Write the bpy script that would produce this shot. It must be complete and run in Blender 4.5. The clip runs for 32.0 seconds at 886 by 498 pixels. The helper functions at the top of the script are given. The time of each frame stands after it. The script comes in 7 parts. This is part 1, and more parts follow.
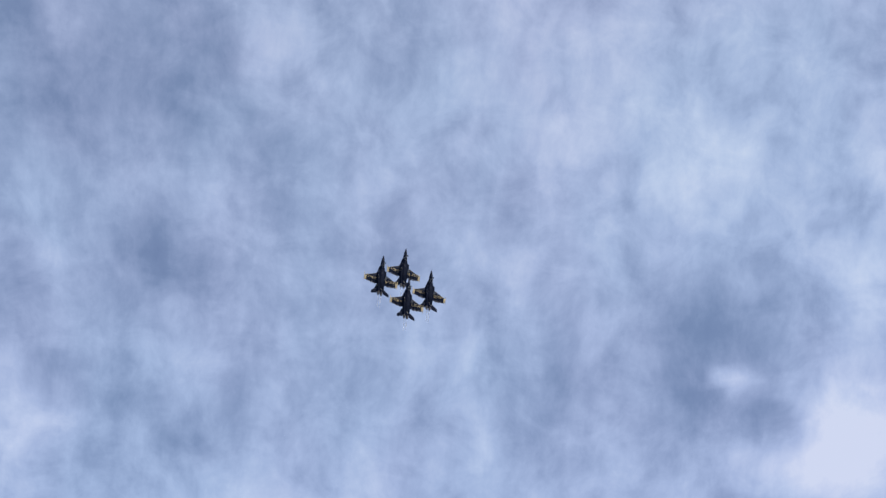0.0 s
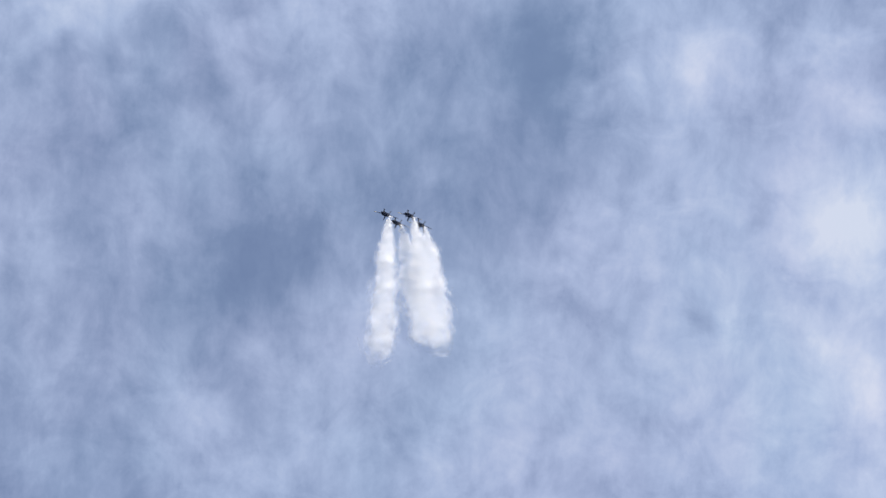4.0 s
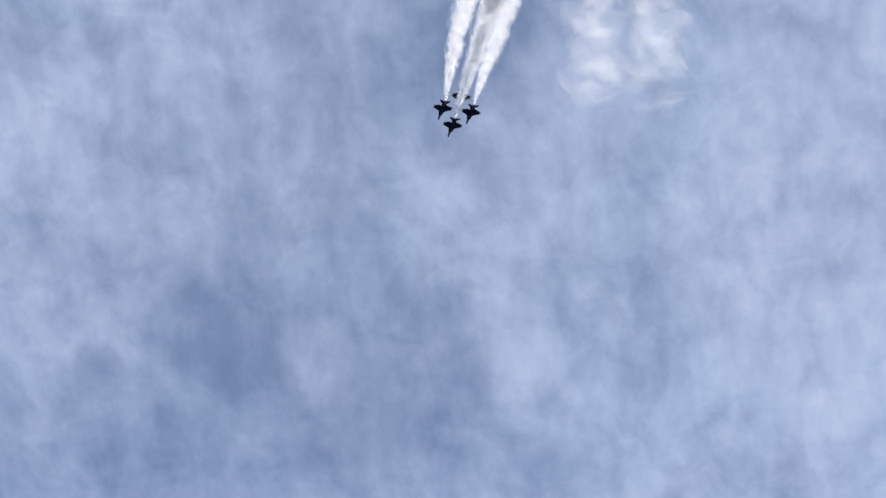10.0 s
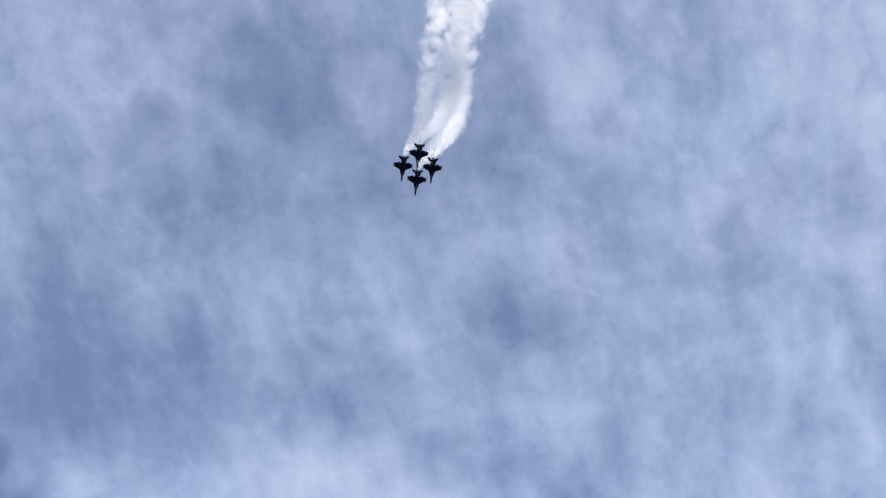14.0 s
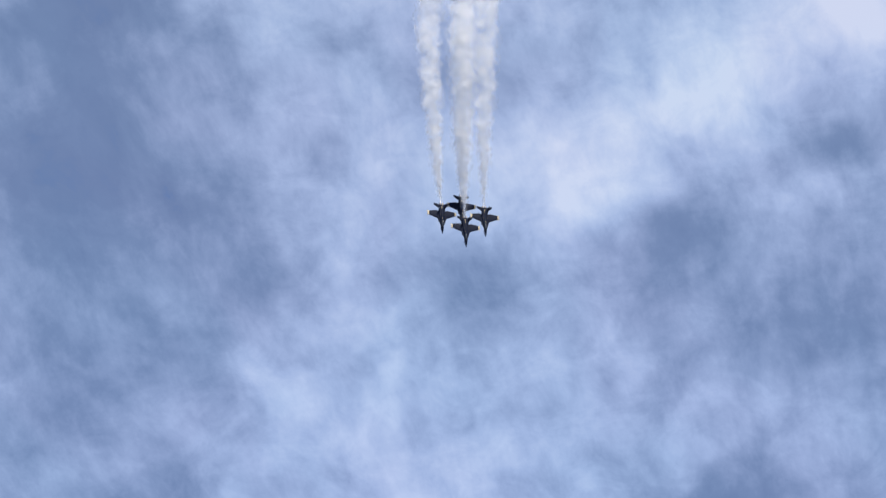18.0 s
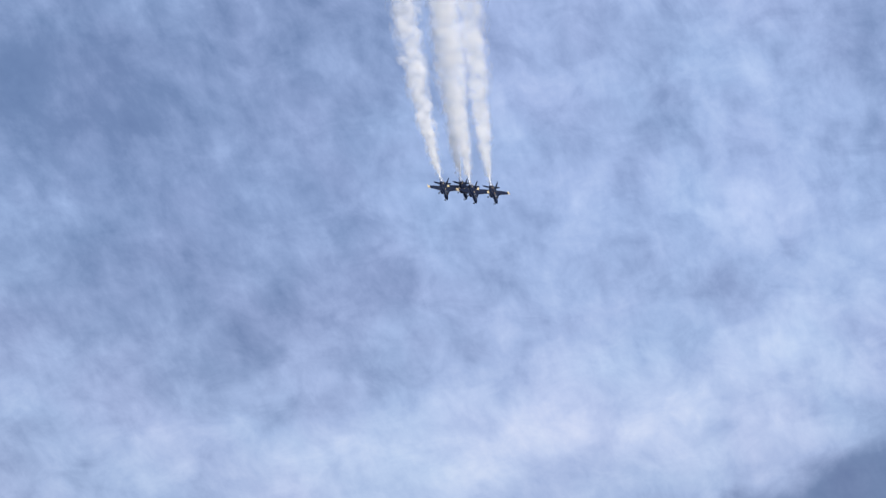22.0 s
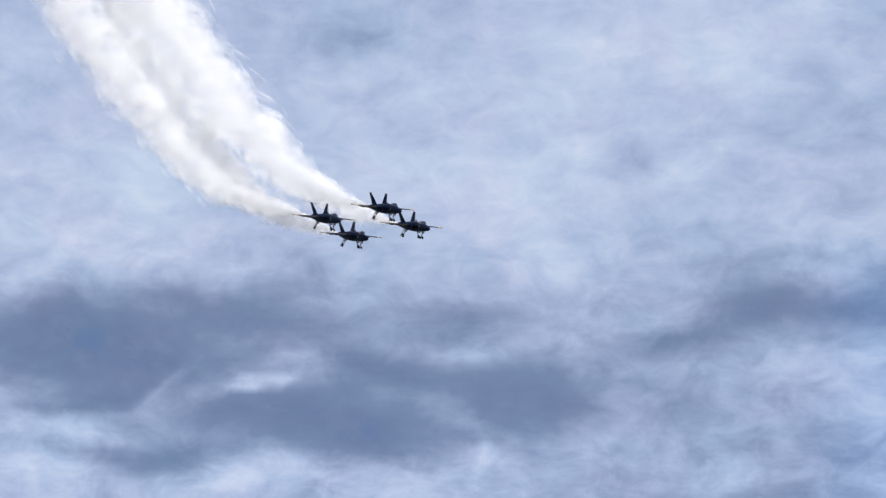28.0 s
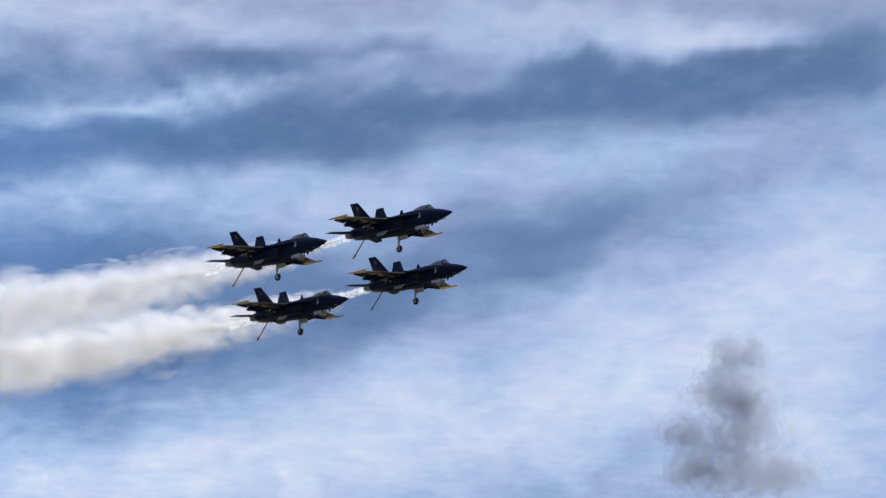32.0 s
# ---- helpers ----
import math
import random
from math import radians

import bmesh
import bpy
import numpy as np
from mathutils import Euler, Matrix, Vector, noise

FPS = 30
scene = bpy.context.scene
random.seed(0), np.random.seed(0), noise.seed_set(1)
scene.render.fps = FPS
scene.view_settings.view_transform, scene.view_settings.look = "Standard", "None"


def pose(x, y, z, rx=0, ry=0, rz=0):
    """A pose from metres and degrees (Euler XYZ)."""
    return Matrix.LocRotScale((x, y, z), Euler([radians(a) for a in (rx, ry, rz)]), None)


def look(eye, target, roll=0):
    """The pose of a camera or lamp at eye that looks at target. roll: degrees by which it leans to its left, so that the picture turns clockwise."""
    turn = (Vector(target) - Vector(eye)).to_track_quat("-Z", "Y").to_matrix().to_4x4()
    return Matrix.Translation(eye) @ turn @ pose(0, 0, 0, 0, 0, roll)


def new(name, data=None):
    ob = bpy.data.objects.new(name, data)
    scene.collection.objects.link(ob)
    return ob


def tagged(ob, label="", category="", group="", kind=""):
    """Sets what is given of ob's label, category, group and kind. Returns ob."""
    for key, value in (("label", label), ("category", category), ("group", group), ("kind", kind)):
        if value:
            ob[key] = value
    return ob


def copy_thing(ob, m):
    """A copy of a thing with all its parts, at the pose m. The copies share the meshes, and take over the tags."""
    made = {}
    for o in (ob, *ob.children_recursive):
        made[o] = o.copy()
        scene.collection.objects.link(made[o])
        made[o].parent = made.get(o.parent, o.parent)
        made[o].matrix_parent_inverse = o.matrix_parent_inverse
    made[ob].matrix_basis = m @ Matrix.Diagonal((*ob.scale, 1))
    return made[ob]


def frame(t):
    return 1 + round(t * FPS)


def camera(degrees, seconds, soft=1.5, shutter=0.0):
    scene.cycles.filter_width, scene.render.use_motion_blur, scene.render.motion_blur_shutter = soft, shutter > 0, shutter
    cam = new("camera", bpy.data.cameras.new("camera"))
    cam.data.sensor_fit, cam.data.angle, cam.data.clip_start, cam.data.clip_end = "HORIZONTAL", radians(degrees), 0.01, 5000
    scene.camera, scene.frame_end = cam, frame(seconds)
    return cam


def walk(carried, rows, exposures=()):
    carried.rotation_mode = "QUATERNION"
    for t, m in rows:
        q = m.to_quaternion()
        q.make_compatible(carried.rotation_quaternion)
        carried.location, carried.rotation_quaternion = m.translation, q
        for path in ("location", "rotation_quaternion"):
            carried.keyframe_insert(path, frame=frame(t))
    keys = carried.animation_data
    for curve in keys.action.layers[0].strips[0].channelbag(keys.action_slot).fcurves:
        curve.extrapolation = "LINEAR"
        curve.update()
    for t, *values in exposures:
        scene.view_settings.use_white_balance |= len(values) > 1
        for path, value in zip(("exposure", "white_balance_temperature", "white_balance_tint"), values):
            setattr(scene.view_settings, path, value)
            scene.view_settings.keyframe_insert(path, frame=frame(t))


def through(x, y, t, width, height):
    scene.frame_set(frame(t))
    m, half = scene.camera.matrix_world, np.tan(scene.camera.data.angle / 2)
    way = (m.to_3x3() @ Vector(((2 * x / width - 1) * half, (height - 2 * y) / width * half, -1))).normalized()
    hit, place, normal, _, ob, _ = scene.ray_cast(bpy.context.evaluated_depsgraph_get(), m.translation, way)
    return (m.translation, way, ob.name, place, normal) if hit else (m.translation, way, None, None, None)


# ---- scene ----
from mathutils import Quaternion


def hermite(ts, vs, t):
    """A smooth curve through the values vs at the times ts, read at t; straight on past both ends."""
    n = len(ts)

    def slope(i):
        a, b = max(i - 1, 0), min(i + 1, n - 1)
        return [(q - p) / (ts[b] - ts[a]) for p, q in zip(vs[a], vs[b])]

    if t <= ts[0] or t >= ts[-1]:
        i = 0 if t <= ts[0] else n - 1
        return [v + s * (t - ts[i]) for v, s in zip(vs[i], slope(i))]
    i = max(k for k in range(n - 1) if ts[k] <= t)
    h = ts[i + 1] - ts[i]
    u = (t - ts[i]) / h
    a, b, c, d = 2 * u**3 - 3 * u**2 + 1, u**3 - 2 * u**2 + u, 3 * u**2 - 2 * u**3, u**3 - u**2
    return [a * p + b * h * m + c * q + d * h * k for p, q, m, k in zip(vs[i], vs[i + 1], slope(i), slope(i + 1))]


def steps(first, last, every):
    return [first + every * k for k in range(int(round((last - first) / every)) + 1)]


def glide(rows, make):
    """Rows for walk(), four a second, on the smooth curve through rows of (t, numbers...)."""
    ts, vs = [r[0] for r in rows], [r[1:] for r in rows]
    return [(t, make(*hermite(ts, vs, t))) for t in steps(0.0, 32.0, 0.25)]


class Way:
    """A flight path: a smooth curve through (t, pose) rows."""

    def __init__(self, rows):
        self.ts, self.vs, last = [r[0] for r in rows], [], None
        for t, m in rows:
            q = m.to_quaternion()
            if last is not None:
                q.make_compatible(last)
            last = q
            self.vs.append((*m.translation, *q))

    def at(self, t):
        v = hermite(self.ts, self.vs, t)
        return Matrix.LocRotScale(Vector(v[:3]), Quaternion(v[3:]).normalized(), None)


# ---- camera ----
cam = camera(17.823, 32.0, soft=1.4)
# smoke in many thin layers
scene.cycles.transparent_max_bounces = 64
EYE = (0.0, 0.0, 1.7)


def aim(az, el, roll=0.0):
    """The pose of the hand-held camera, which turns on the spot: degrees to the right of north and above the horizon."""
    a, e = radians(az), radians(el)
    way = Vector((math.sin(a) * math.cos(e), math.cos(a) * math.cos(e), math.sin(e)))
    return look(EYE, Vector(EYE) + way, roll)


walk(cam, glide([
    (0, 2.040, 63.415, 0.07),
    (0.5, 2.505, 66.111, 0.08),
    (1, 2.760, 68.229, 0.05),
    (1.5, 2.784, 69.916, 0.03),
    (2, 2.894, 71.289, 0.04),
    (2.5, 3.400, 72.220, 0.02),
    (4.5, 3.712, 75.378, -1.81),
    (5, 2.649, 75.806, -1.32),
    (5.5, 1.700, 75.841, -0.65),
    (6, 1.132, 75.631, -0.07),
    (6.5, 0.616, 75.364, 0.29),
    (7, -0.113, 75.164, 0.40),
    (7.5, -1.023, 74.852, 0.47),
    (8, -3.018, 74.055, 0.86),
    (8.5, -4.954, 73.240, 1.44),
    (9, -7.072, 72.021, 1.87),
    (9.5, -9.417, 70.765, 2.39),
    (10, -11.384, 69.664, 2.98),
    (10.5, -12.582, 68.625, 3.33),
    (11, -13.116, 67.656, 3.47),
    (11.5, -12.949, 66.893, 3.32),
    (12, -11.787, 66.625, 2.92),
    (12.5, -11.627, 66.026, 2.55),
    (13, -11.977, 65.427, 2.42),
    (13.5, -12.733, 64.701, 2.47),
    (14.5, -14.500, 63.500, 1.10),
    (15.5, -15.500, 61.974, -0.14),
    (16, -15.450, 60.678, -0.14),
    (16.5, -15.913, 58.852, -0.09),
    (17, -16.749, 56.847, 0.08),
    (17.5, -17.504, 55.089, 0.22),
    (18, -18.288, 52.986, 0.26),
    (18.5, -18.657, 50.642, 0.27),
    (19, -18.784, 48.157, 0.26),
    (19.5, -18.605, 45.764, 0.19),
    (20, -18.516, 43.831, 0.17),
    (20.5, -18.498, 42.323, 0.19),
    (21, -18.455, 40.663, 0.23),
    (21.5, -17.996, 38.439, 0.31),
    (22, -17.297, 35.960, 0.38),
    (22.5, -16.504, 33.315, 0.38),
    (23, -15.994, 30.728, 0.25),
    (23.5, -15.502, 28.377, 0.01),
    (24, -14.903, 26.499, -0.24),
    (24.5, -14.115, 24.999, -0.51),
    (25, -13.089, 23.671, -0.78),
    (25.5, -11.762, 22.342, -0.97),
    (27.5, -6.076, 17.058, 0.51),
    (28, -4.477, 15.661, 0.33),
    (28.5, -2.464, 14.460, 0.13),
    (29, 0.051, 13.381, 0.03),
    (29.5, 3.108, 12.377, -0.02),
    (30, 6.736, 11.437, 0.02),
    (30.5, 10.965, 10.760, 0.13),
    (31, 15.968, 10.428, 0.15),
    (31.5, 21.452, 10.300, 0.06),
    (32, 27.894, 10.610, 0.07),
], aim), exposures=[(0.0, 0.24)])


# ---- sky, sun, exposure ----
SUN_EL, SUN_AZ = 46.0, 148.0
world = bpy.data.worlds.new("world")
scene.world = world
world.use_nodes = True
nodes, links = world.node_tree.nodes, world.node_tree.links
nodes.clear()
sky = nodes.new("ShaderNodeTexSky")
sky.sky_type, sky.sun_disc = "NISHITA", False
sky.sun_elevation, sky.sun_rotation = radians(SUN_EL), radians(SUN_AZ)
back = nodes.new("ShaderNodeBackground")
back.inputs["Strength"].default_value = 0.05
ended = nodes.new("ShaderNodeOutputWorld")
links.new(sky.outputs[0], back.inputs[0])
links.new(back.outputs[0], ended.inputs[0])
sun = new("sun", bpy.data.lights.new("sun", "SUN"))
sun.data.energy, sun.data.angle, sun.data.color = 5.0, radians(2.0), (1.0, 0.95, 0.87)
sun_way = Vector((math.sin(radians(SUN_AZ)) * math.cos(radians(SUN_EL)), math.cos(radians(SUN_AZ)) * math.cos(radians(SUN_EL)), math.sin(radians(SUN_EL))))
sun.matrix_world = look(sun_way * 100, (0, 0, 0))


# ---- materials ----
class Mat:
    """A node material being put together."""

    def __init__(self, name):
        self.m = bpy.data.materials.new(name)
        self.m.use_nodes = True
        self.nodes, self.links = self.m.node_tree.nodes, self.m.node_tree.links
        self.nodes.clear()
        self.out = self.add("ShaderNodeOutputMaterial")

    def add(self, kind, **sets):
        n = self.nodes.new(kind)
        for k, v in sets.items():
            n.inputs[k.replace("_", " ")].default_value = v
        return n

    def join(self, a, b):
        self.links.new(a, b)

    def math(self, op, a, b=None, c=None, clamp=False):
        n = self.nodes.new("ShaderNodeMath")
        n.operation, n.use_clamp = op, clamp
        for i, v in enumerate((a, b, c)):
            if v is None:
                continue
            if isinstance(v, (int, float)):
                n.inputs[i].default_value = v
            else:
                self.join(v, n.inputs[i])
        return n.outputs[0]

    def noise(self, vector, scale, detail=4.0, rough=0.55, warp=0.0):
        n = self.add("ShaderNodeTexNoise", Scale=scale, Detail=detail, Roughness=rough, Distortion=warp)
        if vector is not None:
            self.join(vector, n.inputs["Vector"])
        return n.outputs["Fac"]

    def ramp(self, fac, stops):
        n = self.nodes.new("ShaderNodeValToRGB")
        e = n.color_ramp.elements
        while len(e) < len(stops):
            e.new(0.5)
        for el, (p, c) in zip(e, stops):
            el.position, el.color = p, (*c, 1.0)
        self.join(fac, n.inputs[0])
        return n.outputs[0]


def paint(name, colour, rough, metal=0.0, coat=0.0, wear=0.25, scale=2.5, shine=0.5):
    """Paint or metal with faint stains at two sizes and a fine unevenness."""
    k = Mat(name)
    where = k.add("ShaderNodeTexCoord").outputs["Object"]
    big, small = k.noise(where, scale, 3), k.noise(where, scale * 14, 3)
    both = k.math("ADD", k.math("MULTIPLY", big, 0.7), k.math("MULTIPLY", small, 0.3))
    lo, hi = [c * (1 - wear) for c in colour], [c * (1 + wear) for c in colour]
    tint = k.ramp(both, [(0.3, lo), (0.7, hi)])
    b = k.add("ShaderNodeBsdfPrincipled", Metallic=metal)
    k.join(tint, b.inputs["Base Color"])
    k.join(k.math("MULTIPLY_ADD", small, 0.25, rough - 0.12), b.inputs["Roughness"])
    b.inputs["Coat Weight"].default_value = coat
    b.inputs["Specular IOR Level"].default_value = shine
    bump = k.add("ShaderNodeBump", Strength=0.08, Distance=0.02)
    k.join(small, bump.inputs["Height"])
    k.join(bump.outputs[0], b.inputs["Normal"])
    k.join(b.outputs[0], k.out.inputs[0])
    return k.m


def lin(r, g, b):
    """Scene-linear values of a colour given in 0 to 255."""
    return tuple((c / 255 / 12.92) if c < 11 else ((c / 255 + 0.055) / 1.055) ** 2.4 for c in (r, g, b))


NAVY = paint("navy_paint", (0.0085, 0.0135, 0.033), 0.5, shine=0.03)
GOLD = paint("gold_paint", (0.55, 0.43, 0.21), 0.45)
# gold darkened so that slats and fin marks look shaded
TRIM = paint("shaded_gold_trim", (0.09, 0.063, 0.028), 0.5, wear=0.5, shine=0.2)
GLASS = paint("dark_canopy_glass", (0.02, 0.02, 0.022), 0.18, coat=1.0, wear=0.1)
METAL = paint("burnt_metal", (0.16, 0.14, 0.13), 0.45, metal=0.9)
DARK = paint("dark_openings", (0.008, 0.008, 0.009), 0.7)
WHITE = paint("white_gear_paint", (0.34, 0.34, 0.34), 0.5)
RUBBER = paint("tyre_rubber", (0.018, 0.018, 0.019), 0.8)
LAMP = paint("light_strip_plastic", (0.3, 0.32, 0.2), 0.5)
STRIPES = paint("banded_hook_paint", (0.22, 0.2, 0.17), 0.5)


def smoke(name, thick, tint=(0.99, 0.985, 0.98), grain_size=1.6, through=0.83, fray=0.3):
    """White oil smoke: light goes on through it, and thin spots let the sky through."""
    k = Mat(name)
    where = k.add("ShaderNodeMapping")
    where.inputs["Scale"].default_value = (0.8, 1.0, 1.0)
    k.join(k.add("ShaderNodeTexCoord").outputs["Object"], where.inputs[0])
    grain = k.noise(where.outputs[0], grain_size, 3, 0.5)
    front, on = k.add("ShaderNodeBsdfDiffuse", Roughness=1.0), k.add("ShaderNodeBsdfTranslucent")
    # colours raised by 1.18 beyond one sheet's scatter, imitating light passed among droplets
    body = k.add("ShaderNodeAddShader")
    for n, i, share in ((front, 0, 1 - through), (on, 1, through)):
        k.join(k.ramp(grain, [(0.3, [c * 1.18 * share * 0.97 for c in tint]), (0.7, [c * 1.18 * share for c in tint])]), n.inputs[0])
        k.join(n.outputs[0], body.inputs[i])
    gap = k.add("ShaderNodeBsdfTransparent")
    mix = k.add("ShaderNodeMixShader")
    part_of = k.nodes.new("ShaderNodeMapRange")
    for i, v in enumerate((0.36, 0.64, thick * (1 - fray), min(1.0, thick * (1 + fray)))):
        part_of.inputs[i + 1].default_value = v
    k.join(grain, part_of.inputs[0])
    k.join(part_of.outputs[0], mix.inputs[0])
    k.join(gap.outputs[0], mix.inputs[1])
    k.join(body.outputs[0], mix.inputs[2])
    k.join(mix.outputs[0], k.out.inputs[0])
    return k.m


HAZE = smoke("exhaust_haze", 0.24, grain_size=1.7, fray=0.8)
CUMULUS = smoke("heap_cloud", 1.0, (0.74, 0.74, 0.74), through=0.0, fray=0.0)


def droplets(name, colour, through, thick, grain, least):
    """Oil smoke in soft flakes: each sends light back and passes light on, and thins out towards its rim and where the air has torn it."""
    k = Mat(name)
    fade = k.add("ShaderNodeAttribute")
    fade.attribute_name = "body"
    where = k.add("ShaderNodeTexCoord").outputs["Object"]
    torn = k.nodes.new("ShaderNodeMapRange")
    for i, v in enumerate((0.36, 0.62, least, 1.0)):
        torn.inputs[i + 1].default_value = v
    k.join(k.noise(where, grain, 4, 0.6, 0.2), torn.inputs[0])
    # both colours carry a gain of 1.18 for light passed on between flakes
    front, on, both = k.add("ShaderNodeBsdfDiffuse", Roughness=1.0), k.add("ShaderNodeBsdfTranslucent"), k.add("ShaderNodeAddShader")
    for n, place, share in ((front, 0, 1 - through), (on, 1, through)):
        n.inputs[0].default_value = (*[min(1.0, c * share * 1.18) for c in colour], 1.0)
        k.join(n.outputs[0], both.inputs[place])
    gap, mix = k.add("ShaderNodeBsdfTransparent"), k.add("ShaderNodeMixShader")
    k.join(k.math("MULTIPLY", k.math("MULTIPLY", fade.outputs["Fac"], torn.outputs[0]), thick), mix.inputs[0])
    k.join(gap.outputs[0], mix.inputs[1])
    k.join(both.outputs[0], mix.inputs[2])
    k.join(mix.outputs[0], k.out.inputs[0])
    return k.m


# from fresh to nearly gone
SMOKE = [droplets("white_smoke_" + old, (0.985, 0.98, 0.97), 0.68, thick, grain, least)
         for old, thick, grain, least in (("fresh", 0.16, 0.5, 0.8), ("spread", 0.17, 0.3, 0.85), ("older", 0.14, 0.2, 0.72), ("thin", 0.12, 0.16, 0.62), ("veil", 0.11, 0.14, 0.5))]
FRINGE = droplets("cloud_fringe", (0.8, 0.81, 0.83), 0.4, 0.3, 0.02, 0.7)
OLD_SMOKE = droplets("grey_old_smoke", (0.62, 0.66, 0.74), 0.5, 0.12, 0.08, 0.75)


# ---- the cloud layer: one vault round the place ----
VAULT = 4600.0


def billows(p, scale, octaves, seed):
    """Smooth random values from 0 to 1 over the plane, in several sizes."""
    rng = np.random.RandomState(seed)
    table = rng.rand(256, 256)
    total, weight, amount = np.zeros(p.shape[:-1]), 0.0, 1.0
    for k in range(octaves):
        q = p * scale + rng.rand(2) * 100
        i = np.floor(q).astype(int)
        u = q - i
        u = u * u * (3 - 2 * u)
        a, b = i[..., 0], i[..., 1]
        low = table[a % 256, b % 256] * (1 - u[..., 0]) + table[(a + 1) % 256, b % 256] * u[..., 0]
        top = table[a % 256, (b + 1) % 256] * (1 - u[..., 0]) + table[(a + 1) % 256, (b + 1) % 256] * u[..., 0]
        total += amount * (low * (1 - u[..., 1]) + top * u[..., 1])
        weight, amount, scale = weight + amount, amount * 0.55, scale * 2.03
    return total / weight


class Clouds:
    """How thick and bright the cloud layer is, all over the vault: region by region, banks of cloud and gaps are laid into it one by one."""

    def __init__(self):
        fine = np.arange(-50, 62, 0.17)
        coarse = np.arange(62, 310, 4.0)
        self.az = np.concatenate([fine, coarse])
        self.el = np.concatenate([[-2.0, 0.0, 2.0], np.arange(4, 85, 0.17), [85, 86, 87, 88, 89, 90]])
        self.A, self.E = np.meshgrid(self.az, self.el)
        a, e = np.radians(self.A), np.radians(self.E)
        self.way = np.stack([np.sin(a) * np.cos(e), np.cos(a) * np.cos(e), np.sin(e)], -1)
        self.total, self.weight = np.full(self.A.shape, 0.45 * 0.03), np.full(self.A.shape, 0.03)
        # the wind's fraying: every bank is looked up at a place shifted by billows
        flat = self.way[..., :2] / np.maximum(self.way[..., 2:] + 0.12, 0.08)
        slant = np.maximum(self.way[..., 2:] + 0.12, 0.08)
        shift = np.stack([billows(flat, 9.0, 6, 11) - 0.5, billows(flat, 9.0, 6, 12) - 0.5], -1) * 0.034
        moved = (flat + shift) * slant
        self.lookup = np.concatenate([moved, self.way[..., 2:]], -1)
        # low down the fraying is as high as it is wide
        across = np.stack([a * np.cos(e), e * 1.5], -1)
        up = np.stack([-np.sin(a) * np.sin(e), -np.cos(a) * np.sin(e), np.cos(e)], -1)
        right = np.stack([np.cos(a), -np.sin(a), np.zeros_like(a)], -1)
        reach = np.interp(self.E, [10, 18, 40, 55], [0.02, 0.045, 0.045, 0.02])[..., None]
        self.lookup += ((billows(across, 26.0, 5, 13) - 0.5)[..., None] * up * 0.7 + (billows(across, 26.0, 5, 14) - 0.5)[..., None] * right) * reach
        self.lookup /= np.linalg.norm(self.lookup, axis=-1, keepdims=True)
        self.near = None

    def region(self, az, el, lean, level):
        """Begins a part of the sky some eighteen degrees wide round the heading az and the height el; where two parts overlap, they pass into one another."""
        self.close()
        a, e, l = radians(az), radians(el), radians(lean)
        f = np.array([math.sin(a) * math.cos(e), math.cos(a) * math.cos(e), math.sin(e)])
        r = np.array([math.cos(a), -math.sin(a), 0.0])
        u = np.cross(r, f)
        r, u = r * math.cos(l) + u * math.sin(l), u * math.cos(l) - r * math.sin(l)
        self.near = np.nonzero((self.way @ f) > math.cos(radians(13.0)))

        def spread(way):
            depth = way @ f
            return np.degrees(way @ r / depth), np.degrees(way @ u / depth)

        x, y = spread(self.way[self.near])
        self.share = (np.clip(1 - (np.abs(x) / 10.8) ** 4, 0, 1) * np.clip(1 - (np.abs(y) / 6.5) ** 4, 0, 1)) ** 1.5
        self.x, self.y = spread(self.lookup[self.near])
        self.s = np.full(self.x.shape, level)

    def bank(self, x, y, wide, high, tilt, amount, soft=1.0):
        """A bank of cloud (amount above 0) or a darker gap (below 0), so many degrees to the right of and above the region's middle."""
        c, s = math.cos(radians(tilt)), math.sin(radians(tilt))
        p, q = ((self.x - x) * c + (self.y - y) * s) / wide, ((self.y - y) * c - (self.x - x) * s) / high
        self.s += amount * np.exp(-((p * p + q * q) ** soft))

    def close(self):
        if self.near is not None:
            self.total[self.near] += self.share * self.s
            self.weight[self.near] += self.share

    def vault(self, material):
        self.close()
        level = self.total / self.weight
        # overhead the light falls straight through, and thick and thin stand out more
        level = 0.45 + (level - 0.45) * np.interp(self.E, [14, 24, 34, 44], [1.3, 1.15, 1.5, 2.2])
        # low down the banks have firmer edges
        firm = np.interp(self.E, [15, 20], [1.0, 0.0])
        level = level * (1 - firm) + firm * (0.45 + 0.47 * np.tanh((level - 0.45) * 2.7))
        # clear blue shows low in the sky only
        level = np.where(self.E > 18, np.maximum(level, 0.06), level)
        rows, cols = self.A.shape
        way = self.way.reshape(-1, 3) * VAULT
        idx = np.arange(rows * cols).reshape(rows, cols)
        nxt = np.roll(idx, -1, axis=1)
        quads = np.stack([idx[:-1], idx[1:], nxt[1:], nxt[:-1]], -1).reshape(-1, 4)
        me = bpy.data.meshes.new("backdrop")
        me.vertices.add(len(way))
        me.vertices.foreach_set("co", way.astype(np.float32).ravel())
        me.loops.add(quads.size)
        me.loops.foreach_set("vertex_index", quads.astype(np.int32).ravel())
        me.polygons.add(len(quads))
        me.polygons.foreach_set("loop_start", np.arange(0, quads.size, 4, dtype=np.int32))
        me.update(calc_edges=True)
        me.attributes.new("cloud", "FLOAT", "POINT").data.foreach_set("value", level.astype(np.float32).ravel())
        me.materials.append(material)
        return tagged(new("backdrop", me), "broken layer of white and slate-grey cloud under blue sky", "sky", kind="structure")


